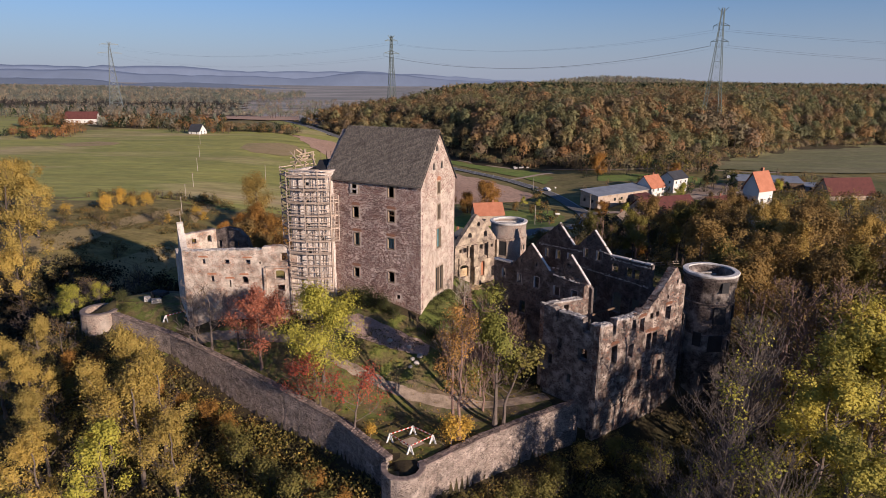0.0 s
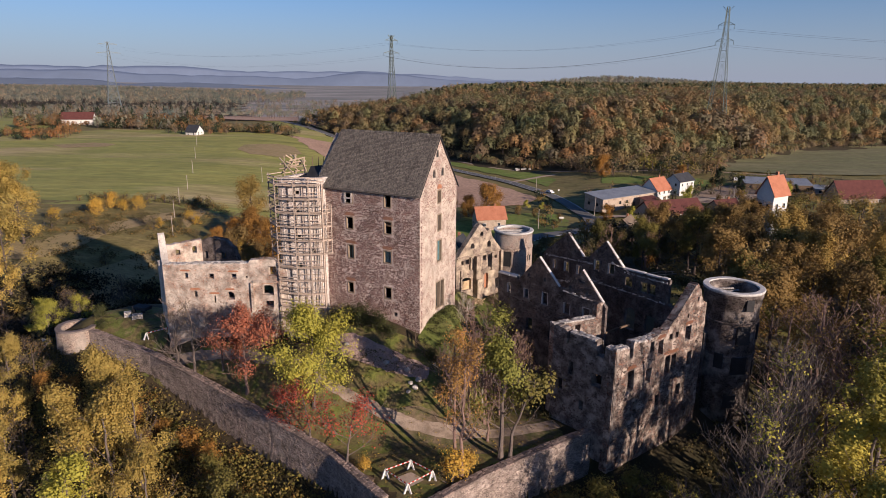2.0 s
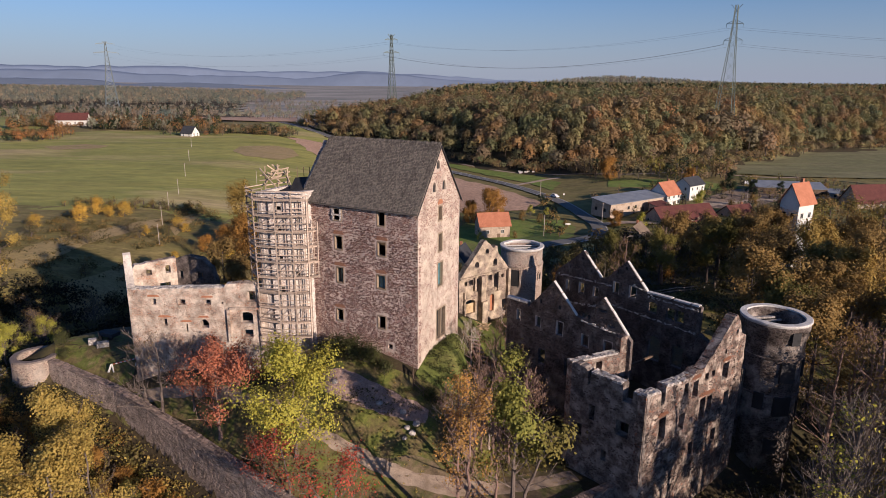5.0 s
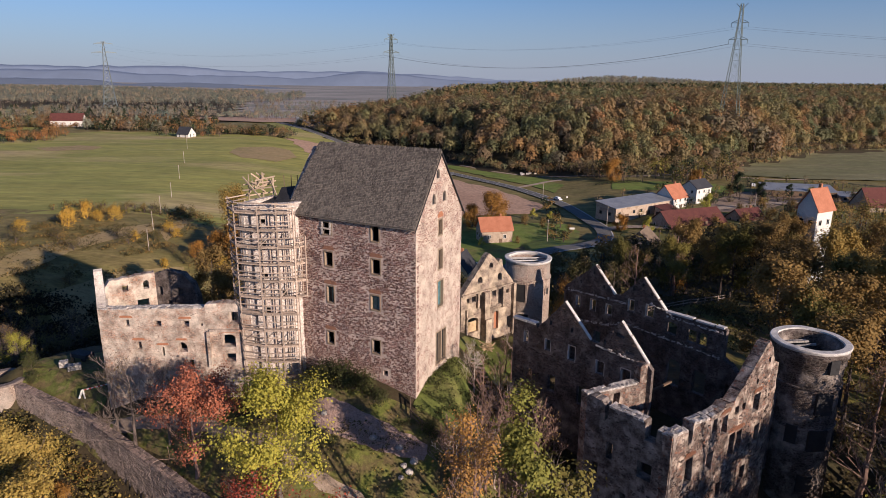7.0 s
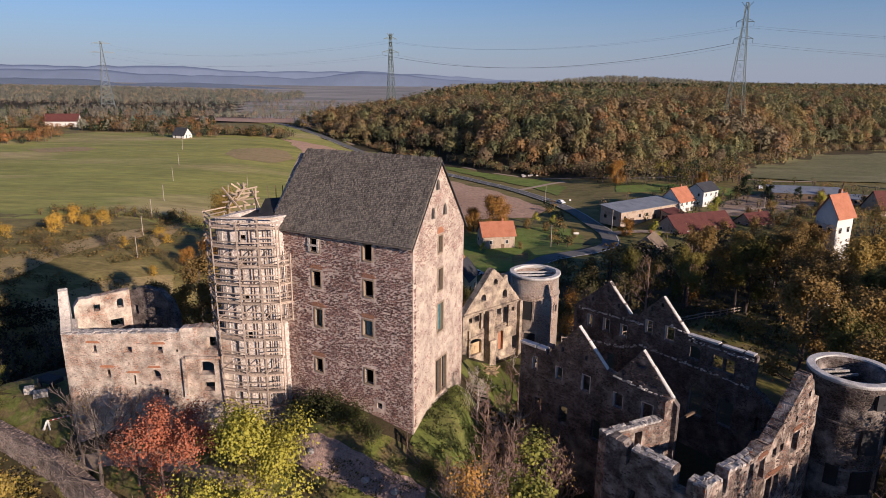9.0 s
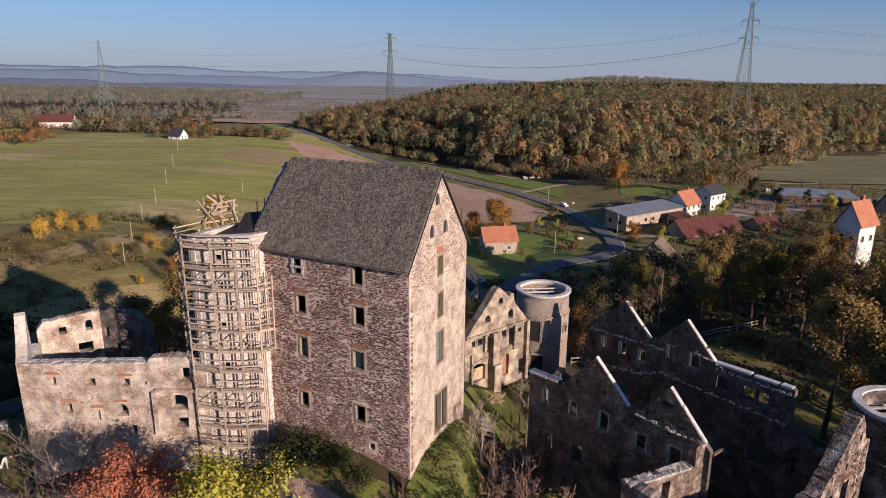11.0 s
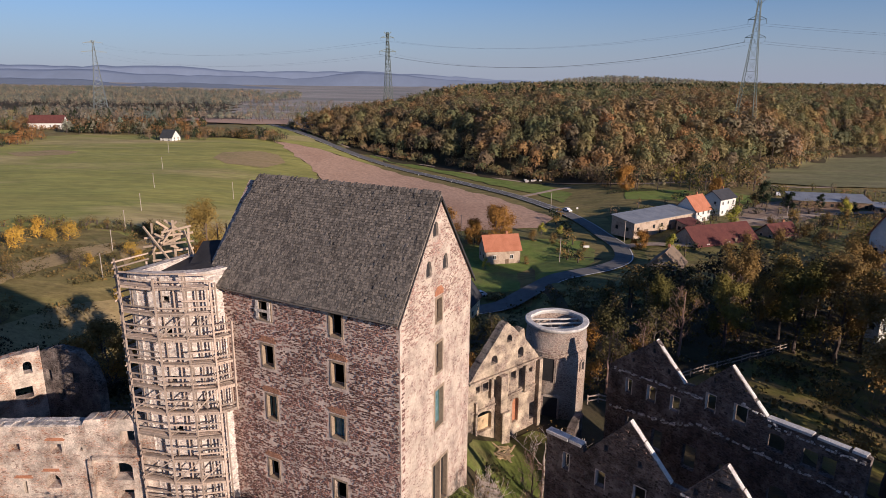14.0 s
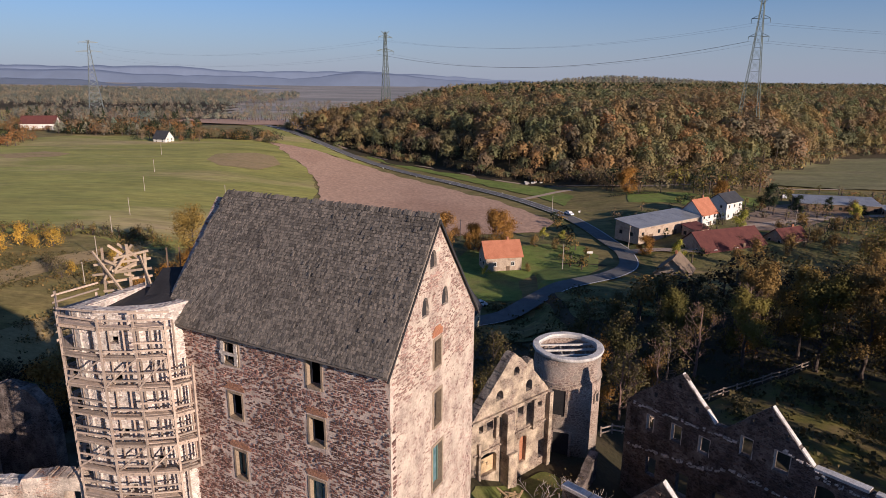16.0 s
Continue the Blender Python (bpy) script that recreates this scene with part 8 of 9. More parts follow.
# ---- woods and undergrowth that nobody could count ----
def wood_mass(name, spots, leaf, label, quads=58, clump=1.5, seed=0, cone=False, skirt=-0.35):
    """Many crowns in one mesh. spots: x, y, height, half-width of each tree."""
    gen = np.random.default_rng(seed)
    spots = np.asarray(spots, float)
    n = len(spots)
    ground_z = land(spots[:, 0], spots[:, 1])
    u = gen.normal(size=(n, quads, 3))
    u /= np.linalg.norm(u, axis=2)[:, :, None]
    u[:, :, 2] = np.where(u[:, :, 2] < skirt, -u[:, :, 2], u[:, :, 2])
    lob = 1 + 0.32 * np.sin(u[:, :, 0] * 4 + gen.uniform(0, 6, (n, 1))) * np.cos(u[:, :, 1] * 4 + gen.uniform(0, 6, (n, 1)))
    r = gen.uniform(0.72, 1.04, (n, quads)) * lob
    h, w = spots[:, 2][:, None], spots[:, 3][:, None]
    if cone:
        t = gen.random((n, quads)) ** 0.7
        px, py = u[:, :, 0] * w * (1 - t) * 1.1, u[:, :, 1] * w * (1 - t) * 1.1
        pz = h * (0.12 + 0.88 * t)
    else:
        px, py = u[:, :, 0] * w * r, u[:, :, 1] * w * r
        pz = h * 0.57 + u[:, :, 2] * r * h * 0.45
    at = np.stack([spots[:, 0][:, None] + px, spots[:, 1][:, None] + py, ground_z[:, None] + pz], 2).reshape(-1, 3)
    v, q = leaf_quads(at, np.repeat(spots[:, 3] / 4.2 * clump, quads), gen, 0.5, u.reshape(-1, 3) * 2.3, 0.62)
    # a stem for every tree
    a = np.array([[-1, -1], [1, -1], [1, 1], [-1, 1]]) * 0.16
    low = np.concatenate([spots[:, None, :2] + a[None], np.repeat(ground_z[:, None, None] - 0.5, 4, 1)], 2)
    top = low.copy()
    top[:, :, 2] += spots[:, 2][:, None] * 0.7
    stems = np.concatenate([low, top], 1).reshape(-1, 3)
    side = np.array([[0, 1, 5, 4], [1, 2, 6, 5], [2, 3, 7, 6], [3, 0, 4, 7]])
    sq = (np.arange(n)[:, None, None] * 8 + side[None]).reshape(-1, 4)
    me = quick_mesh(name, np.concatenate([v, stems]), np.concatenate([q, sq + len(v)]), leaf)
    me.materials.append(M["dark_bark"])
    idx = np.zeros(len(q) + len(sq), np.int32)
    idx[len(q):] = 1
    me.polygons.foreach_set("material_index", idx)
    tone = np.concatenate([np.repeat(gen.random(n), quads * 4), np.repeat(0.5, n * 8)]).astype(np.float32)
    me.attributes.new("tone", "FLOAT", "POINT").data.foreach_set("value", tone)
    return tagged(new(name, me), label, "trees", kind="stuff")


gen = np.random.default_rng(5)
STEP = 6.9
gx, gy = np.meshgrid(np.arange(-240, 760, STEP), np.arange(355, 1120, STEP))
gx, gy = gx + gen.uniform(-2.9, 2.9, gx.shape), gy + gen.uniform(-2.9, 2.9, gy.shape)
into = gy - wood_edge(gx)
flank = gx + 0.2 * (gy - 575) > -138
ok = (into > 4 + 5 * gen.random(gx.shape)) & (into < 640) & flank & (gy < wood_back(gx)) & (gx < 0.76 * gy + 20)
hill = np.stack([gx[ok], gy[ok]], 1)
patch = np.array([noise.noise(Vector((x * 0.012, y * 0.012, 2))) + 0.55 * noise.noise(Vector((x * 0.06, y * 0.06, 7))) for x, y in hill]) + gen.normal(size=len(hill)) * 0.42
sizes = np.stack([gen.uniform(9, 15.5, len(hill)), gen.uniform(3.5, 5.7, len(hill))], 1)
hill = np.concatenate([hill, sizes], 1)
deep = hill[:, 1] - wood_edge(hill[:, 0])
fir = (deep > 230) & (patch > 0.1)
kinds = np.digitize(patch, (-0.3, -0.08, 0.12, 0.32))
for k, (leaf, nm, lab) in enumerate((("hill_olive", "oak_wood", "oaks turning olive on the wooded hill"), ("hill_brown", "oak_wood", "brown oaks on the wooded hill"),
                                     ("hill_ochre", "beech_wood", "ochre and yellow beeches on the wooded hill"), ("hill_olive", "oak_wood", "oaks with the last green leaves on the wooded hill"), ("hill_rust", "beech_wood", "orange beeches on the wooded hill"))):
    sel = hill[(kinds == k) & ~fir]
    into = sel[:, 1] - wood_edge(sel[:, 0])
    for i, (lo, hi, quads, clump) in enumerate(((-50, 45, 330, 0.9), (45, 190, 165, 1.1), (190, 900, 66, 1.55))):
        wood_mass(nm, sel[(into >= lo) & (into < hi)], leaf, lab, quads, clump, 20 + k + 10 * i)
wood_mass("fir_wood", hill[fir], "leaf_dark", "dark firs along the top of the wooded hill", 26, 1.9, 60, True)

# bushes along the foot of the wood
g = np.random.default_rng(8)
ex = g.uniform(-130, 420, 520)
edge_bush = np.stack([ex, wood_edge(ex) + g.uniform(-2, 9, 520), g.uniform(3, 7, 520), g.uniform(1.8, 3.4, 520)], 1)
for k, leaf in enumerate(("hill_olive", "hill_rust", "hill_brown", "hill_ochre")):
    wood_mass("wood_edge_bushes", edge_bush[k::4], leaf, "bushes along the edge of the wood", 60, 1.2, 220 + k)

# woods far to the left and round the hamlet
def scatter(n, x0, x1, y0, y1, seed, hmin, hmax, keep=None):
    g = np.random.default_rng(seed)
    x, y = g.uniform(x0, x1, n), g.uniform(y0, y1, n)
    s = np.stack([x, y, g.uniform(hmin, hmax, n), g.uniform(hmin, hmax, n) * 0.34], 1)
    return s if keep is None else s[keep(x, y)]


wood_mass("oak_wood", scatter(22, 166, 206, 420, 442, 19, 16, 20), "hill_brown", "tall brown oaks below the pylon", 150, 1.2, 18)


def widen(s, by=1.5):
    s[:, 3] *= by
    return s


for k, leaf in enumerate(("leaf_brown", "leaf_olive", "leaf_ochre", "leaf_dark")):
    wood_mass("far_wood", scatter(1200, -1250, -180, 1060, 1700, 70 + k, 10, 16, lambda x, y: (x < -0.21 * y) & (x > -0.76 * y - 20) & ((x < -0.3 * y) | (y > 1200) & (np.sin(x * 0.05) > 0))), "hazed_brown" if k % 2 else "hazed_green", "distant autumn woods across the valley", 80, 1.1, 80 + k, k == 3)
    wood_mass("valley_copse", scatter(170, -760, -210, 760, 1060, 55 + k, 4, 8, lambda x, y: (x < -0.27 * y) & (x > -0.62 * y)), "hazed_brown" if k % 2 else "hazed_green", "low copses and hedges before the distant woods", 70, 1.1, 65 + k)
    wood_mass("ridge_wood", scatter(900, 60, 1250, 1180, 1650, 75 + k, 10, 16, lambda x, y: (x > 0.04 * y) & (x < 0.76 * y)), "hazed_brown" if k % 2 else "hazed_green", "hazy woods on the ridge beyond the hill", 26, 1.9, 85 + k, k != 1)
    wood_mass("hamlet_trees", widen(scatter(80, -330, -188, 498, 560, 90 + k, 5, 10, lambda x, y: ((np.abs(x + 181) > 14) | (y > 512)) & ((np.abs(x + 297) > 24) | (y > 545)))), ("hill_brown", "leaf_dark", "hedge_orange", "hazed_green")[k], "mixed trees and hedges round the far hamlet", 110, 1.0, 100 + k, leaf == "leaf_dark", skirt=-0.9)
    wood_mass("hamlet_trees", scatter(60, -520, -250, 600, 760, 110 + k, 8, 14), ("hazed_brown", "hazed_green", "hill_brown", "leaf_dark")[k], "mixed trees beyond the far hamlet", 90, 1.1, 120 + k, leaf == "leaf_dark", skirt=-0.9)
wood_mass("field_copse", widen(scatter(34, -300, -252, 424, 474, 131, 4, 8), 1.3), "hedge_orange", "reddish copse in the meadow", 130, 0.95, 132, skirt=-0.9)
wood_mass("field_copse", widen(scatter(18, -310, -258, 420, 470, 133, 4, 7), 1.3), "leaf_dark", "dark green bushes in the meadow copse", 130, 0.95, 134, skirt=-0.9)
hedge = scatter(150, -335, -108, 0, 1, 137, 4, 8.5, lambda x, y: (np.abs(x + 174) > 6) & (np.abs(x + 285) > 16))
hedge[:, 1] = 500 + 0.14 * (-hedge[:, 0] - 220) - 20 * smooth_step(-190, -110, hedge[:, 0]) + 14 * hedge[:, 1]
hedge[:, 2] *= 1 - 0.3 * smooth_step(-190, -150, hedge[:, 0])
hedge[:, 3] *= 1.25
for k, leaf in enumerate(("hill_brown", "leaf_dark", "hedge_orange", "hill_olive")):
    wood_mass("hamlet_hedge", hedge[k::4], leaf, "hedge of mixed bushes along the far meadow", 120, 0.95, 210 + k, skirt=-0.9)
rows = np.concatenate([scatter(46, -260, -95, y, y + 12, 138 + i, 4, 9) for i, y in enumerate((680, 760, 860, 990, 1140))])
for k, leaf in enumerate(("hazed_brown", "hazed_green")):
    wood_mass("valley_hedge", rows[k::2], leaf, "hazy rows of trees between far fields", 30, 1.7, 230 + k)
for k, leaf in enumerate(("hazed_brown", "hazed_green", "hill_brown")):
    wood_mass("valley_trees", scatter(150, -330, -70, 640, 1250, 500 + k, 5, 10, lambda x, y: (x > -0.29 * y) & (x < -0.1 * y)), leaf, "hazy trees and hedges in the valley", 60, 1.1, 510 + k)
wood_mass("valley_trees", scatter(60, -130, -60, 600, 760, 135, 8, 14), "hill_olive", "trees beyond the bend of the road", 40, 1.7, 136, skirt=-0.9)
for k, leaf in enumerate(("leaf_brown", "leaf_oak", "hill_brown", "leaf_olive")):
    wood_mass("lane_trees", scatter(4, 130, 190, 340, 400, 140 + k, 6, 12, lambda x, y: (y > wood_edge(x) - 14)), leaf, "trees and bushes along the pasture", 50, 1.6, 150 + k, skirt=-0.9)
    wood_mass("castle_wood", scatter(46, 78, 190, 120, 235, 160 + k, 9, 15, lambda x, y: (x > 0.46 * y + 14) & ((x - 78) ** 2 + (y - 155) ** 2 > 200)), leaf, "mixed wood between castle and village", 420, 0.5, 170 + k)
    wood_mass("castle_wood", scatter(13, 66, 135, 62, 110, 180 + k, 14, 20), leaf, "mixed wood beside the castle", 520, 0.42, 190 + k)


strip = widen(scatter(80, -168, -108, 480, 494, 401, 3.5, 8), 1.35)
for k, leaf in enumerate(("leaf_dark", "hill_brown", "hill_rust", "leaf_brown")):
    wood_mass("road_hedge", strip[k::4], leaf, "mixed trees and bushes between hamlet and road", 60, 1.2, 410 + k, skirt=-0.9)
    wood_mass("garden_trees", widen(scatter(13, 70, 150, 338, 372, 420 + k, 6, 13, lambda x, y: y < wood_edge(x) - 3), 1.2), ("hill_brown", "hill_rust", "leaf_dark", "leaf_olive")[k], "autumn trees between village and wood", 150, 0.85, 430 + k, skirt=-0.9)
    wood_mass("farm_bushes", widen(scatter(18, 112, 190, 246, 276, 440 + k, 2.5, 5.5, lambda x, y: y < 0.35 * x + 224), 1.35), ("hill_brown", "leaf_brown", "leaf_dark", "leaf_olive")[k], "tangled garden bushes beside the farm lane", 110, 0.85, 450 + k, skirt=-0.9)
    wood_mass("meadow_hedge", widen(scatter(22, -134, -84, 236, 247, 460 + k, 1.2, 3.2), 1.5), ("scrub", "leaf_brown", "scrub", "leaf_olive")[k], "low dry scrub along the lower edge of the meadow", 60, 1.0, 470 + k, skirt=-0.9)
yard = np.array([(-322 + 3.4 * i, 526 + 3 * math.sin(i * 2.1), 3.2 + 1.2 * math.sin(i * 1.3), 2.6) for i in range(14)])
nook = np.array([(-176.5 + dx, 472 + dy, h, w) for dx, dy, h, w in ((-16, -2, 5, 2.6), (-12, -1, 7, 3), (-8.5, 1, 6, 2.6), (-5, 8, 9, 3.4), (0, 9, 10, 3.8), (5, 8, 9, 3.4), (9, 1, 7, 2.8), (13, -2, 6, 2.8), (17, -3, 4.5, 2.4), (21, -4, 4, 2.2), (-21, -2, 4, 2.4), (10, -5, 3.5, 2))])
for k, leaf in enumerate(("hill_brown", "leaf_dark", "hedge_orange")):
    wood_mass("hamlet_trees", nook[k::3], leaf, "garden trees and bushes round the white house", 120, 0.95, 520 + k, skirt=-0.9)
wood_mass("hamlet_hedge", yard, "hedge_orange", "garden bushes before the red-roofed house", 60, 1.4, 490, skirt=-0.9)
hedge_row = np.array([(74 + 0.9 * i, 333 + 0.25 * i, 1.7, 0.9) for i in range(26)])
wood_mass("garden_hedge", hedge_row, "leaf_dark", "clipped dark green hedge round the garden lawn", 70, 1.0, 480, skirt=-0.9)


roadside = np.array([(p[0] - 7 + gen.uniform(-2.5, 2.5), p[1] + gen.uniform(-3, 3), gen.uniform(1.5, 3.2), gen.uniform(1.2, 2.2)) for p in [(44 + 9 * t, 226 + 74 * t) for t in np.linspace(0, 1, 26)]])
wood_mass("roadside_hedge", roadside[::2], "leaf_dark", "dark hedge between garden and road", 60, 1.1, 245)
wood_mass("roadside_hedge", roadside[1::2], "leaf_brown", "brown hedge between garden and road", 60, 1.1, 246)
for k, leaf in enumerate(("leaf_olive", "hill_brown", "leaf_dark", "hill_rust")):
    spots = scatter(44, 60, 200, 232, 345, 240 + k, 2.5, 5.5, lambda x, y: (y > 0.62 * x + 188) & (y < 0.75 * x + 250))
    wood_mass("village_bushes", widen(spots, 1.3), leaf, "garden bushes and hedges among the farm buildings", 60, 1.1, 250 + k, skirt=-0.9)


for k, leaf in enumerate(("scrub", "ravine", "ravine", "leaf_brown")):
    wood_mass("slope_wood", widen(scatter(34, 34, 130, 168, 226, 260 + k, 6, 11, lambda x, y: (y < 190 + 0.34 * (x - 40)) & (x > 36 + 0.5 * (y - 168)) & ((x - 77) ** 2 + (y - 157) ** 2 > 150)), 1.2), leaf, "thicket between the castle and the farm, partly coloured shadow-dark", 150, 0.9, 270 + k)


def undergrowth(name, spots, leaf, label, quads, size, seed, tall):
    g = np.random.default_rng(seed)
    z = land(spots[:, 0], spots[:, 1])
    n = len(spots)
    off = g.normal(size=(n, quads, 3)) * np.array([0.75, 0.75, 0.45]) * tall
    at = np.stack([spots[:, 0][:, None] + off[:, :, 0], spots[:, 1][:, None] + off[:, :, 1], z[:, None] + np.abs(off[:, :, 2]) + 0.1], 2).reshape(-1, 3)
    v, q = leaf_quads(at, size, g)
    return tagged(new(name, quick_mesh(name, v, q, leaf)), label, "undergrowth", kind="stuff")


def slope_spots(n, x0, x1, y0, y1, seed, near=0.8, far=60):
    g = np.random.default_rng(seed)
    p = np.stack([g.uniform(x0, x1, n), g.uniform(y0, y1, n)], 1)
    d = ward_distance(p[:, 0], p[:, 1])
    return p[(d > near) & (d < far)]


undergrowth("undergrowth", slope_spots(1500, -75, 5, 44, 100, 1), "scrub", "dry brown brambles and scrub below the wall", 34, 0.36, 2, 1.0)
undergrowth("undergrowth", slope_spots(420, -60, 5, 46, 96, 3), "leaf_olive", "olive-green scrub below the wall", 44, 0.34, 4, 1.2)
undergrowth("undergrowth", slope_spots(200, -60, 5, 46, 92, 5), "leaf_ochre", "yellowing scrub below the wall", 44, 0.34, 6, 1.2)
undergrowth("undergrowth", slope_spots(900, 3, 75, 40, 100, 7), "scrub", "dry scrub under the trees beside the palace", 30, 0.36, 8, 0.9)
undergrowth("undergrowth", slope_spots(900, -60, 80, 112, 200, 9, 1, 120), "scrub", "dry scrub on the slopes behind the castle", 26, 0.5, 10, 1.2)
undergrowth("ward_scrub", np.array([(x, y) for x, y in zip(gen.uniform(0, 14, 120), gen.uniform(78, 100, 120)) if x > 2.5]), "scrub", "brown scrub between keep and palace", 30, 0.3, 12, 0.7)
undergrowth("ward_scrub", np.stack([gen.uniform(-13, -2.5, 90), gen.uniform(80.5, 83, 90)], 1), "scrub", "brown dry plants on the bank below the keep", 12, 0.16, 13, 0.4)
undergrowth("fallen_leaves", np.stack([gen.uniform(-30, 14, 700), gen.uniform(62, 84, 700)], 1)[:], "leaf_ochre", "fallen ochre leaves on the courtyard grass", 9, 0.1, 14, 0.1)


ravine = np.stack([gen.uniform(-104, -48, 1500), gen.uniform(98, 168, 1500)], 1)
ravine = ravine[(ward_distance(ravine[:, 0], ravine[:, 1]) > 1.5) & (ravine[:, 1] < 172 + 0.25 * (ravine[:, 0] + 60)) & (ravine[:, 0] > -62 - 0.85 * (ravine[:, 1] - 92))]
undergrowth("ravine_thicket", ravine, "ravine", "thicket in the ravine beside the castle, coloured shadow-dark", 34, 0.55, 15, 1.8)
tufts = np.stack([gen.uniform(-125, -46, 900), gen.uniform(140, 240, 900)], 1)
tufts = tufts[np.array([noise.noise(Vector((x * 0.05, y * 0.05, 4))) > 0.0 for x, y in tufts])]
undergrowth("field_scrub", tufts, "scrub", "low dry scrub on the slope below the meadow", 26, 0.4, 17, 1.0)
undergrowth("field_scrub", tufts[::4] + 1.5, "leaf_brown", "brown bushes on the slope below the meadow", 40, 0.42, 18, 1.5)
undergrowth("bank_grass", np.stack([gen.uniform(-2.6, 4.6, 260), gen.uniform(83.2, 93, 260)], 1), "leaf_green", "rough tufts of grass on the bank", 14, 0.16, 16, 0.35)
for k, (leaf, lab) in enumerate((("leaf_olive", "olive bushes at the foot of the wall"), ("leaf_oak", "yellowing bushes at the foot of the wall"), ("leaf_orange", "orange bushes at the foot of the wall"))):
    undergrowth("wall_foot_scrub", slope_spots((1100, 800, 320)[k], -62, 14, 50, 98, 300 + k, 0.9, 13), leaf, lab, 46, 0.2, 310 + k, 0.85)


# ---- stones of the keep, laid one by one in courses ----
def stone_shape(seed):
    """A rough block about one metre long, to be scaled: worn front face, no back."""
    r = random.Random(seed)
    j = lambda a: r.uniform(-a, a)
    back = [(-0.5 + j(0.04), 0, -0.5 + j(0.08)), (0.5 + j(0.04), 0, -0.5 + j(0.08)), (0.5 + j(0.04), 0, 0.5 + j(0.08)), (-0.5 + j(0.04), 0, 0.5 + j(0.08))]
    front = [(x * 0.86 + j(0.05), -1 + j(0.35), z * 0.78 + j(0.08)) for x, _, z in back]
    me = bpy.data.meshes.new("stone")
    me.from_pydata(back + front, [], [(4, 5, 6, 7), (0, 1, 5, 4), (1, 2, 6, 5), (2, 3, 7, 6), (3, 0, 4, 7)])
    me.materials.append(M["stone"])
    return me


def courses(wall, s0, s1, z0, z1, holes, seed, rise=(0.12, 0.27), run=(0.2, 0.62), gap=0.05, roof=None, drop=0.0):
    """(s, z, length, height) of the stones of a wall between openings."""
    r, z, out = random.Random(seed), z0, []
    while z < z1 - 0.1:
        h = r.uniform(*rise)
        s = s0 + r.uniform(0, 0.2)
        while s < s1 - 0.12:
            w = min(r.uniform(*run) * (0.8 + h * 1.2), s1 - s)
            mid, zc = s + w / 2, z + h / 2 + 0.03 * math.sin(s * 1.3 + z)
            clear = all(not (s + w > o[0] - 0.24 and s < o[1] + 0.24 and zc + h / 2 > o[2] - 0.25 and zc - h / 2 < o[3] + 0.27) for o in holes)
            under = roof is None or zc + h / 2 < roof(mid)
            patch = noise.noise(Vector((mid * 0.6 + seed, zc * 0.9 - mid * 0.3, 0))) * 0.4
            if clear and under and r.random() > drop + 0.06 + patch and w > 0.15:
                out.append((mid, zc + r.uniform(-0.03, 0.03), w - gap * r.uniform(0.6, 1.6), h - gap * r.uniform(0.4, 1.3)))
            s += w
        z += h
    return out


def lay(wall, stones, single, joined_mat, parent, seed, proud=0.045):
    """Stones on a wall: those that single() picks are objects, the rest one joined mesh."""
    r = random.Random(seed)
    shapes = [stone_shape(seed + i) for i in range(8)]
    turn = Matrix((( wall.d.x, -wall.n.x * -1, 0), (wall.d.y, -wall.n.y * -1, 0), (0, 0, 1))).to_4x4()
    rest = Build()
    count = 0
    for s, z, w, h in stones:
        m = Matrix.Translation(wall.at(s, z, 0.01)) @ turn @ pose(0, 0, 0, 0, r.uniform(-7, 7), 0) @ Matrix.Diagonal((w, proud * r.uniform(0.6, 1.5), h, 1))
        me = r.choice(shapes)
        if count < 300 and single(s, z):
            ob = new("stone", me)
            ob.parent, ob.matrix_basis = parent, m
            count += 1
        else:
            rest.add([m @ v.co for v in me.vertices], [tuple(p.vertices) for p in me.polygons])
    if rest.v:
        tagged(part("masonry", rest, joined_mat, parent), "rough coursed stones", kind="stuff")


lay(facade, courses(facade, 0.02, KEEP_LENGTH - 1.0, -2.0, EAVES - 0.1, facade_windows, 91, rise=(0.085, 0.17), run=(0.14, 0.34), gap=0.044, drop=0.14), lambda s, z: s < 3.4 and z > 15.6, "stone_joined", wall_front, 92)
gable_line = lambda s: EAVES + (RIDGE - 0.2 - EAVES) * (1 - abs(s - KEEP_WIDTH / 2) / (KEEP_WIDTH / 2)) - 0.15
lay(gable, courses(gable, 0.1, KEEP_WIDTH - 0.1, 15.0, RIDGE - 0.3, gable_windows, 93, rise=(0.07, 0.13), run=(0.12, 0.36), gap=0.03, roof=gable_line, drop=0.48), lambda s, z: False, "gable_stone", keep, 94, 0.03)
lay(gable, courses(gable, 0.1, KEEP_WIDTH - 0.1, 0.5, 15.0, gable_windows, 95, rise=(0.06, 0.11), run=(0.1, 0.26), gap=0.03, drop=0.79), lambda s, z: False, "gable_stone", keep, 96, 0.02)
lay(gable, courses(gable, 0.02, 0.55, -1.5, 14.2, (), 97, run=(0.3, 0.5), drop=0.25), lambda s, z: False, "stone_joined", keep, 98, 0.03)
for k in (0, 1, 2, 3):
    w, length = turret_faces[k]
    lay(w, courses(w, 0.02, length - 0.02, -5, TURRET_TOP - 0.05, turret_holes.get(k, ()), 200 + k, rise=(0.1, 0.22), run=(0.15, 0.42), drop=0.3), lambda s, z: False, "white_stone", turret, 210 + k, 0.04)

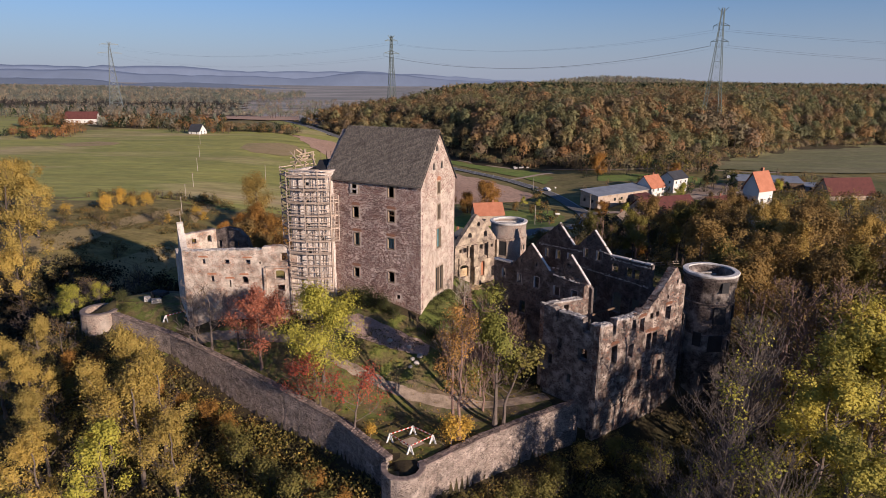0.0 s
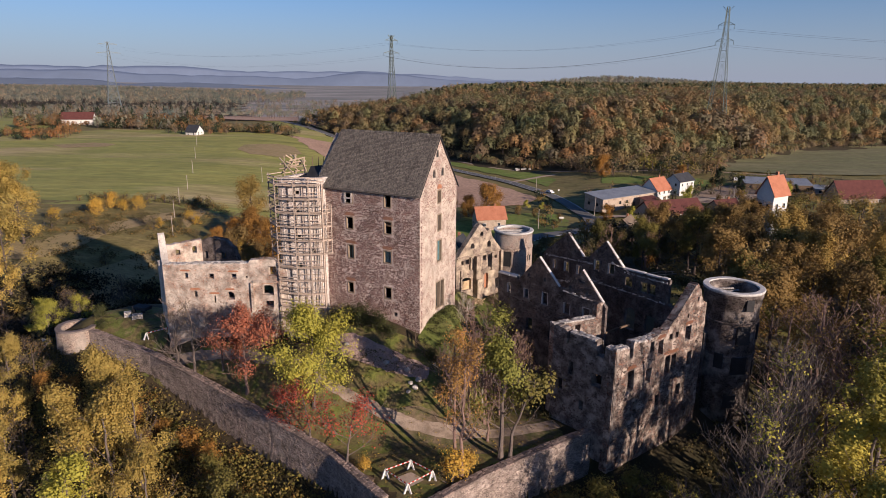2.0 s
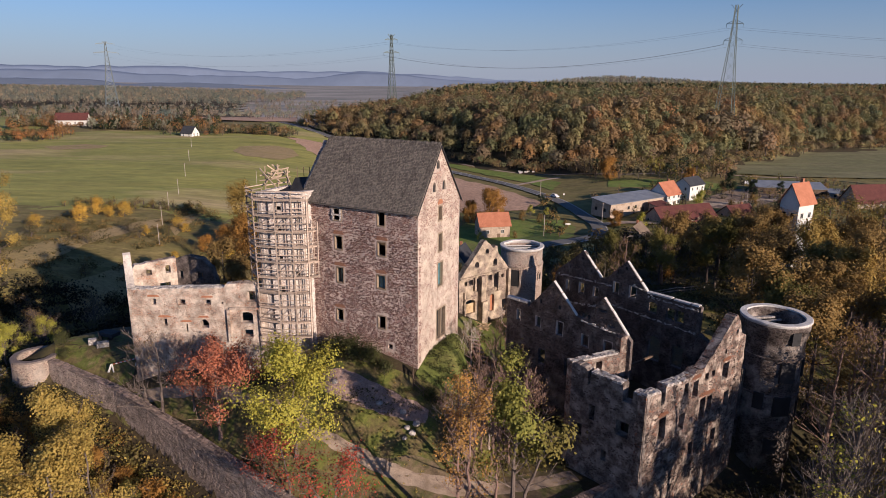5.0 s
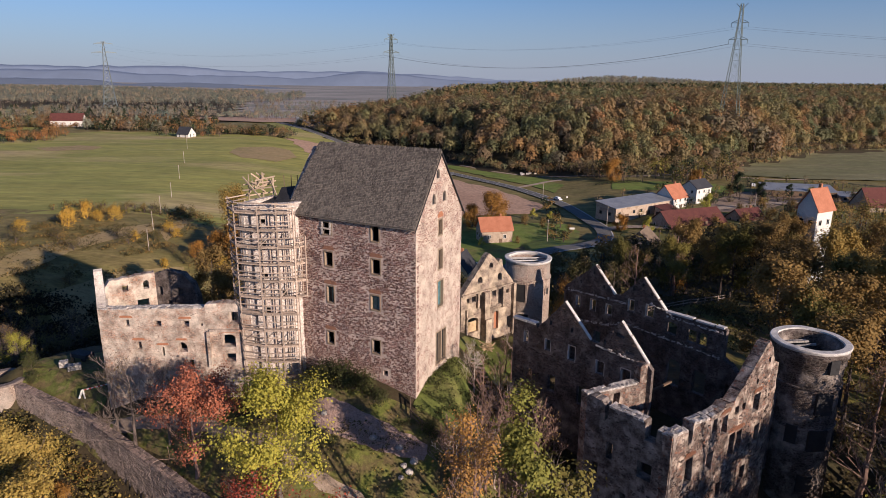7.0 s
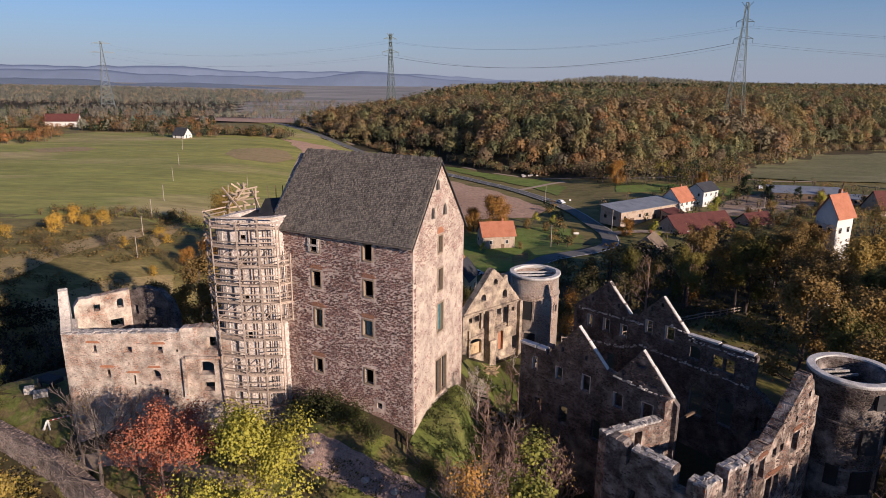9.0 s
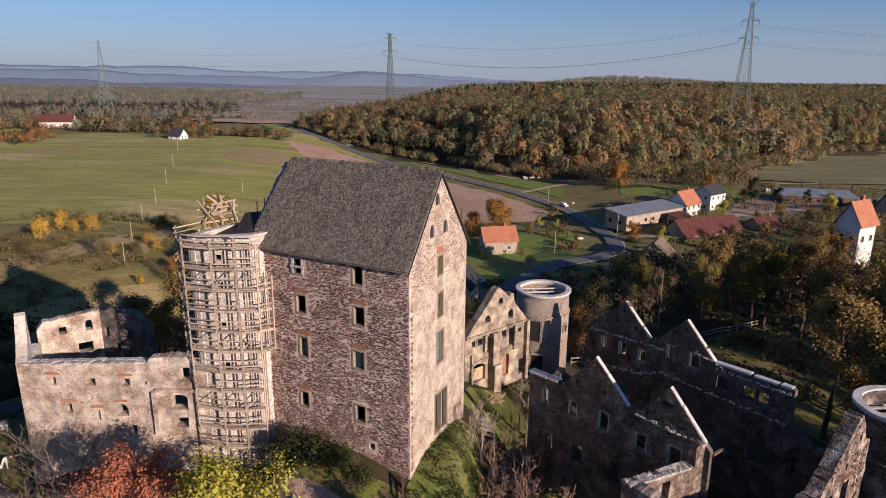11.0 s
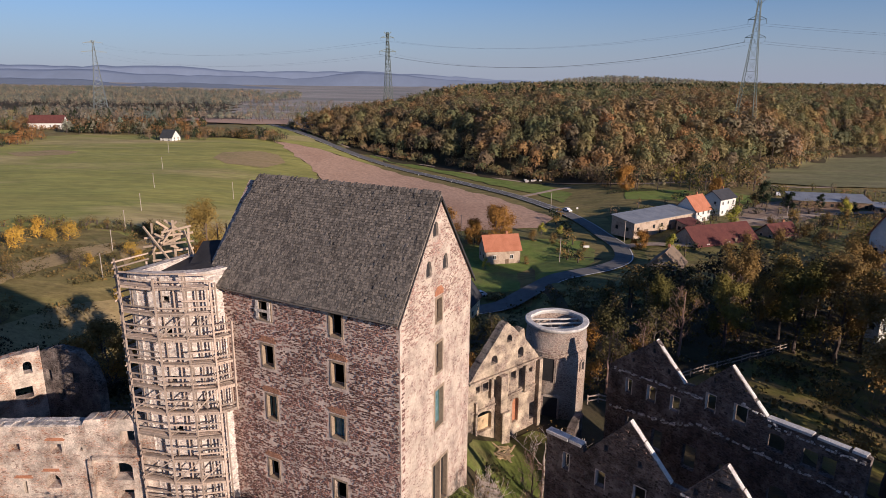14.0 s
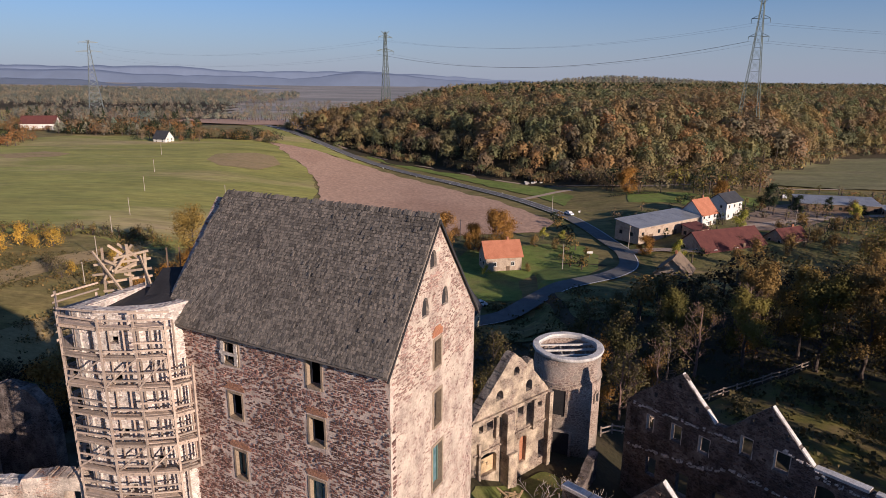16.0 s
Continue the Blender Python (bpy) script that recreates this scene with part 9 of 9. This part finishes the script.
crest = lambda top: (lambda s: float(np.interp(s, [p[0] for p in top], [p[1] for p in top])) - 0.12)
for i, (w, length, top) in enumerate(curtain_faces):
    lay(w, courses(w, 0.05, length - 0.05, min(top) - 5.2, max(top), (), 400 + i, rise=(0.1, 0.24), run=(0.16, 0.5), gap=0.05, roof=crest(((0, top[0]), (length, top[1]))), drop=0.36), lambda s, z: False, "curtain_stones", curtain, 420 + i, 0.045)
for i, (w, s0, s1, z0, top, holes, drop) in enumerate(((w1, -6.6, 10.2, -3.5, w1_top, w1_holes, 0.55), (w2, -4.5, 18.0, -3.5, w2_top, w2_holes, 0.4), (w3, -1.2, 7.2, -9, w3_top, w3_holes, 0.8), (w4, -0.9, 16.4, -10, w4_top, w4_holes, 0.74))):
    lay(w, courses(w, s0, s1, z0, max(p[1] for p in top), holes, 440 + i, rise=(0.09, 0.2), run=(0.14, 0.42), gap=0.05, roof=crest(top), drop=drop), lambda s, z: False, "ruin_stones", palace, 450 + i, 0.06)
lay(lw, courses(lw, 0.1, 16.0, -1.5, 6.3, wing_windows, 460, rise=(0.08, 0.16), run=(0.12, 0.34), gap=0.04, drop=0.72), lambda s, z: False, "wing_stones", wing, 461, 0.035)

# ---- shingles of the keep's roof, row over row ----
slope_vec = facade.at(0, RIDGE, KEEP_WIDTH / 2) - facade.at(0, EAVES - over * slope_up + 0.05, -over)
slope_len = slope_vec.length
up_slope = slope_vec.normalized()
along = facade.d
out_of = along.cross(up_slope).normalized()
if out_of.z < 0:
    out_of = -out_of
eave_start = facade.at(0, EAVES - over * slope_up + 0.19, -over)
rnd = random.Random(77)


def shingle_shape(seed):
    r = random.Random(seed)
    me = bpy.data.meshes.new("shingle")
    lo, hi = 0.5, 0.47
    x0, x1 = -lo + r.uniform(0, 0.05), lo - r.uniform(0, 0.05)
    pts = [(x0, -0.5 + r.uniform(-0.05, 0.05), 0.3), (x1, -0.5 + r.uniform(-0.05, 0.05), 0.3), (hi, 0.5, 0), (-hi, 0.5, 0), (x0, -0.5, 1 + r.uniform(-0.2, 0.4)), (x1, -0.5, 1 + r.uniform(-0.2, 0.4)), (hi, 0.5, 0.35), (-hi, 0.5, 0.35)]
    me.from_pydata(pts, [], [(4, 5, 6, 7), (0, 1, 5, 4), (1, 2, 6, 5), (3, 0, 4, 7)])
    me.materials.append(M["shingle"])
    return me


shapes = [shingle_shape(300 + i) for i in range(8)]
basis = Matrix((along, up_slope, out_of)).transposed().to_4x4()
ROWS, EXPOSE, WIDTH = int(slope_len / 0.19), slope_len / int(slope_len / 0.19), 0.16
rest, singles = Build(), 0
for row in range(ROWS):
    t = row * EXPOSE
    s_end = ROOF_S1 - 0.75 * t / slope_len
    s = ROOF_S0 - 0.02 + (WIDTH * 0.5 if row % 2 else 0)
    while s < s_end:
        w = WIDTH * rnd.uniform(0.75, 1.2)
        lift = rnd.uniform(0, 0.02) + (0.05 if rnd.random() < 0.015 else 0)
        m = Matrix.Translation(eave_start + along * (s + w / 2) + up_slope * (t + EXPOSE * 0.62 + rnd.uniform(-0.02, 0.02)) + out_of * lift) @ basis @ Matrix.Diagonal((w * 0.96, EXPOSE * 1.3, 0.06, 1))
        me = rnd.choice(shapes)
        if singles < 300 and row < 13 and s < 5.2:
            ob = new("shingle", me)
            ob.parent, ob.matrix_basis = keep_roof, m
            singles += 1
        else:
            rest.add([m @ v.co for v in me.vertices], [tuple(p.vertices) for p in me.polygons])
        s += w
# upright ends along the ridge
s = ROOF_S0
while s < ROOF_S1 - 0.8:
    m = Matrix.Translation(facade.at(s + 0.08, RIDGE + 0.12 + rnd.uniform(-0.05, 0.06), KEEP_WIDTH / 2 - 0.06)) @ basis @ Matrix.Diagonal((0.16, 0.36, 0.04, 1))
    me = rnd.choice(shapes)
    rest.add([m @ v.co for v in me.vertices], [tuple(p.vertices) for p in me.polygons])
    s += rnd.uniform(0.15, 0.21)
tagged(part("shingle_cover", rest, "shingle_joined", keep_roof), "weathered grey-brown wooden shingles", kind="stuff")
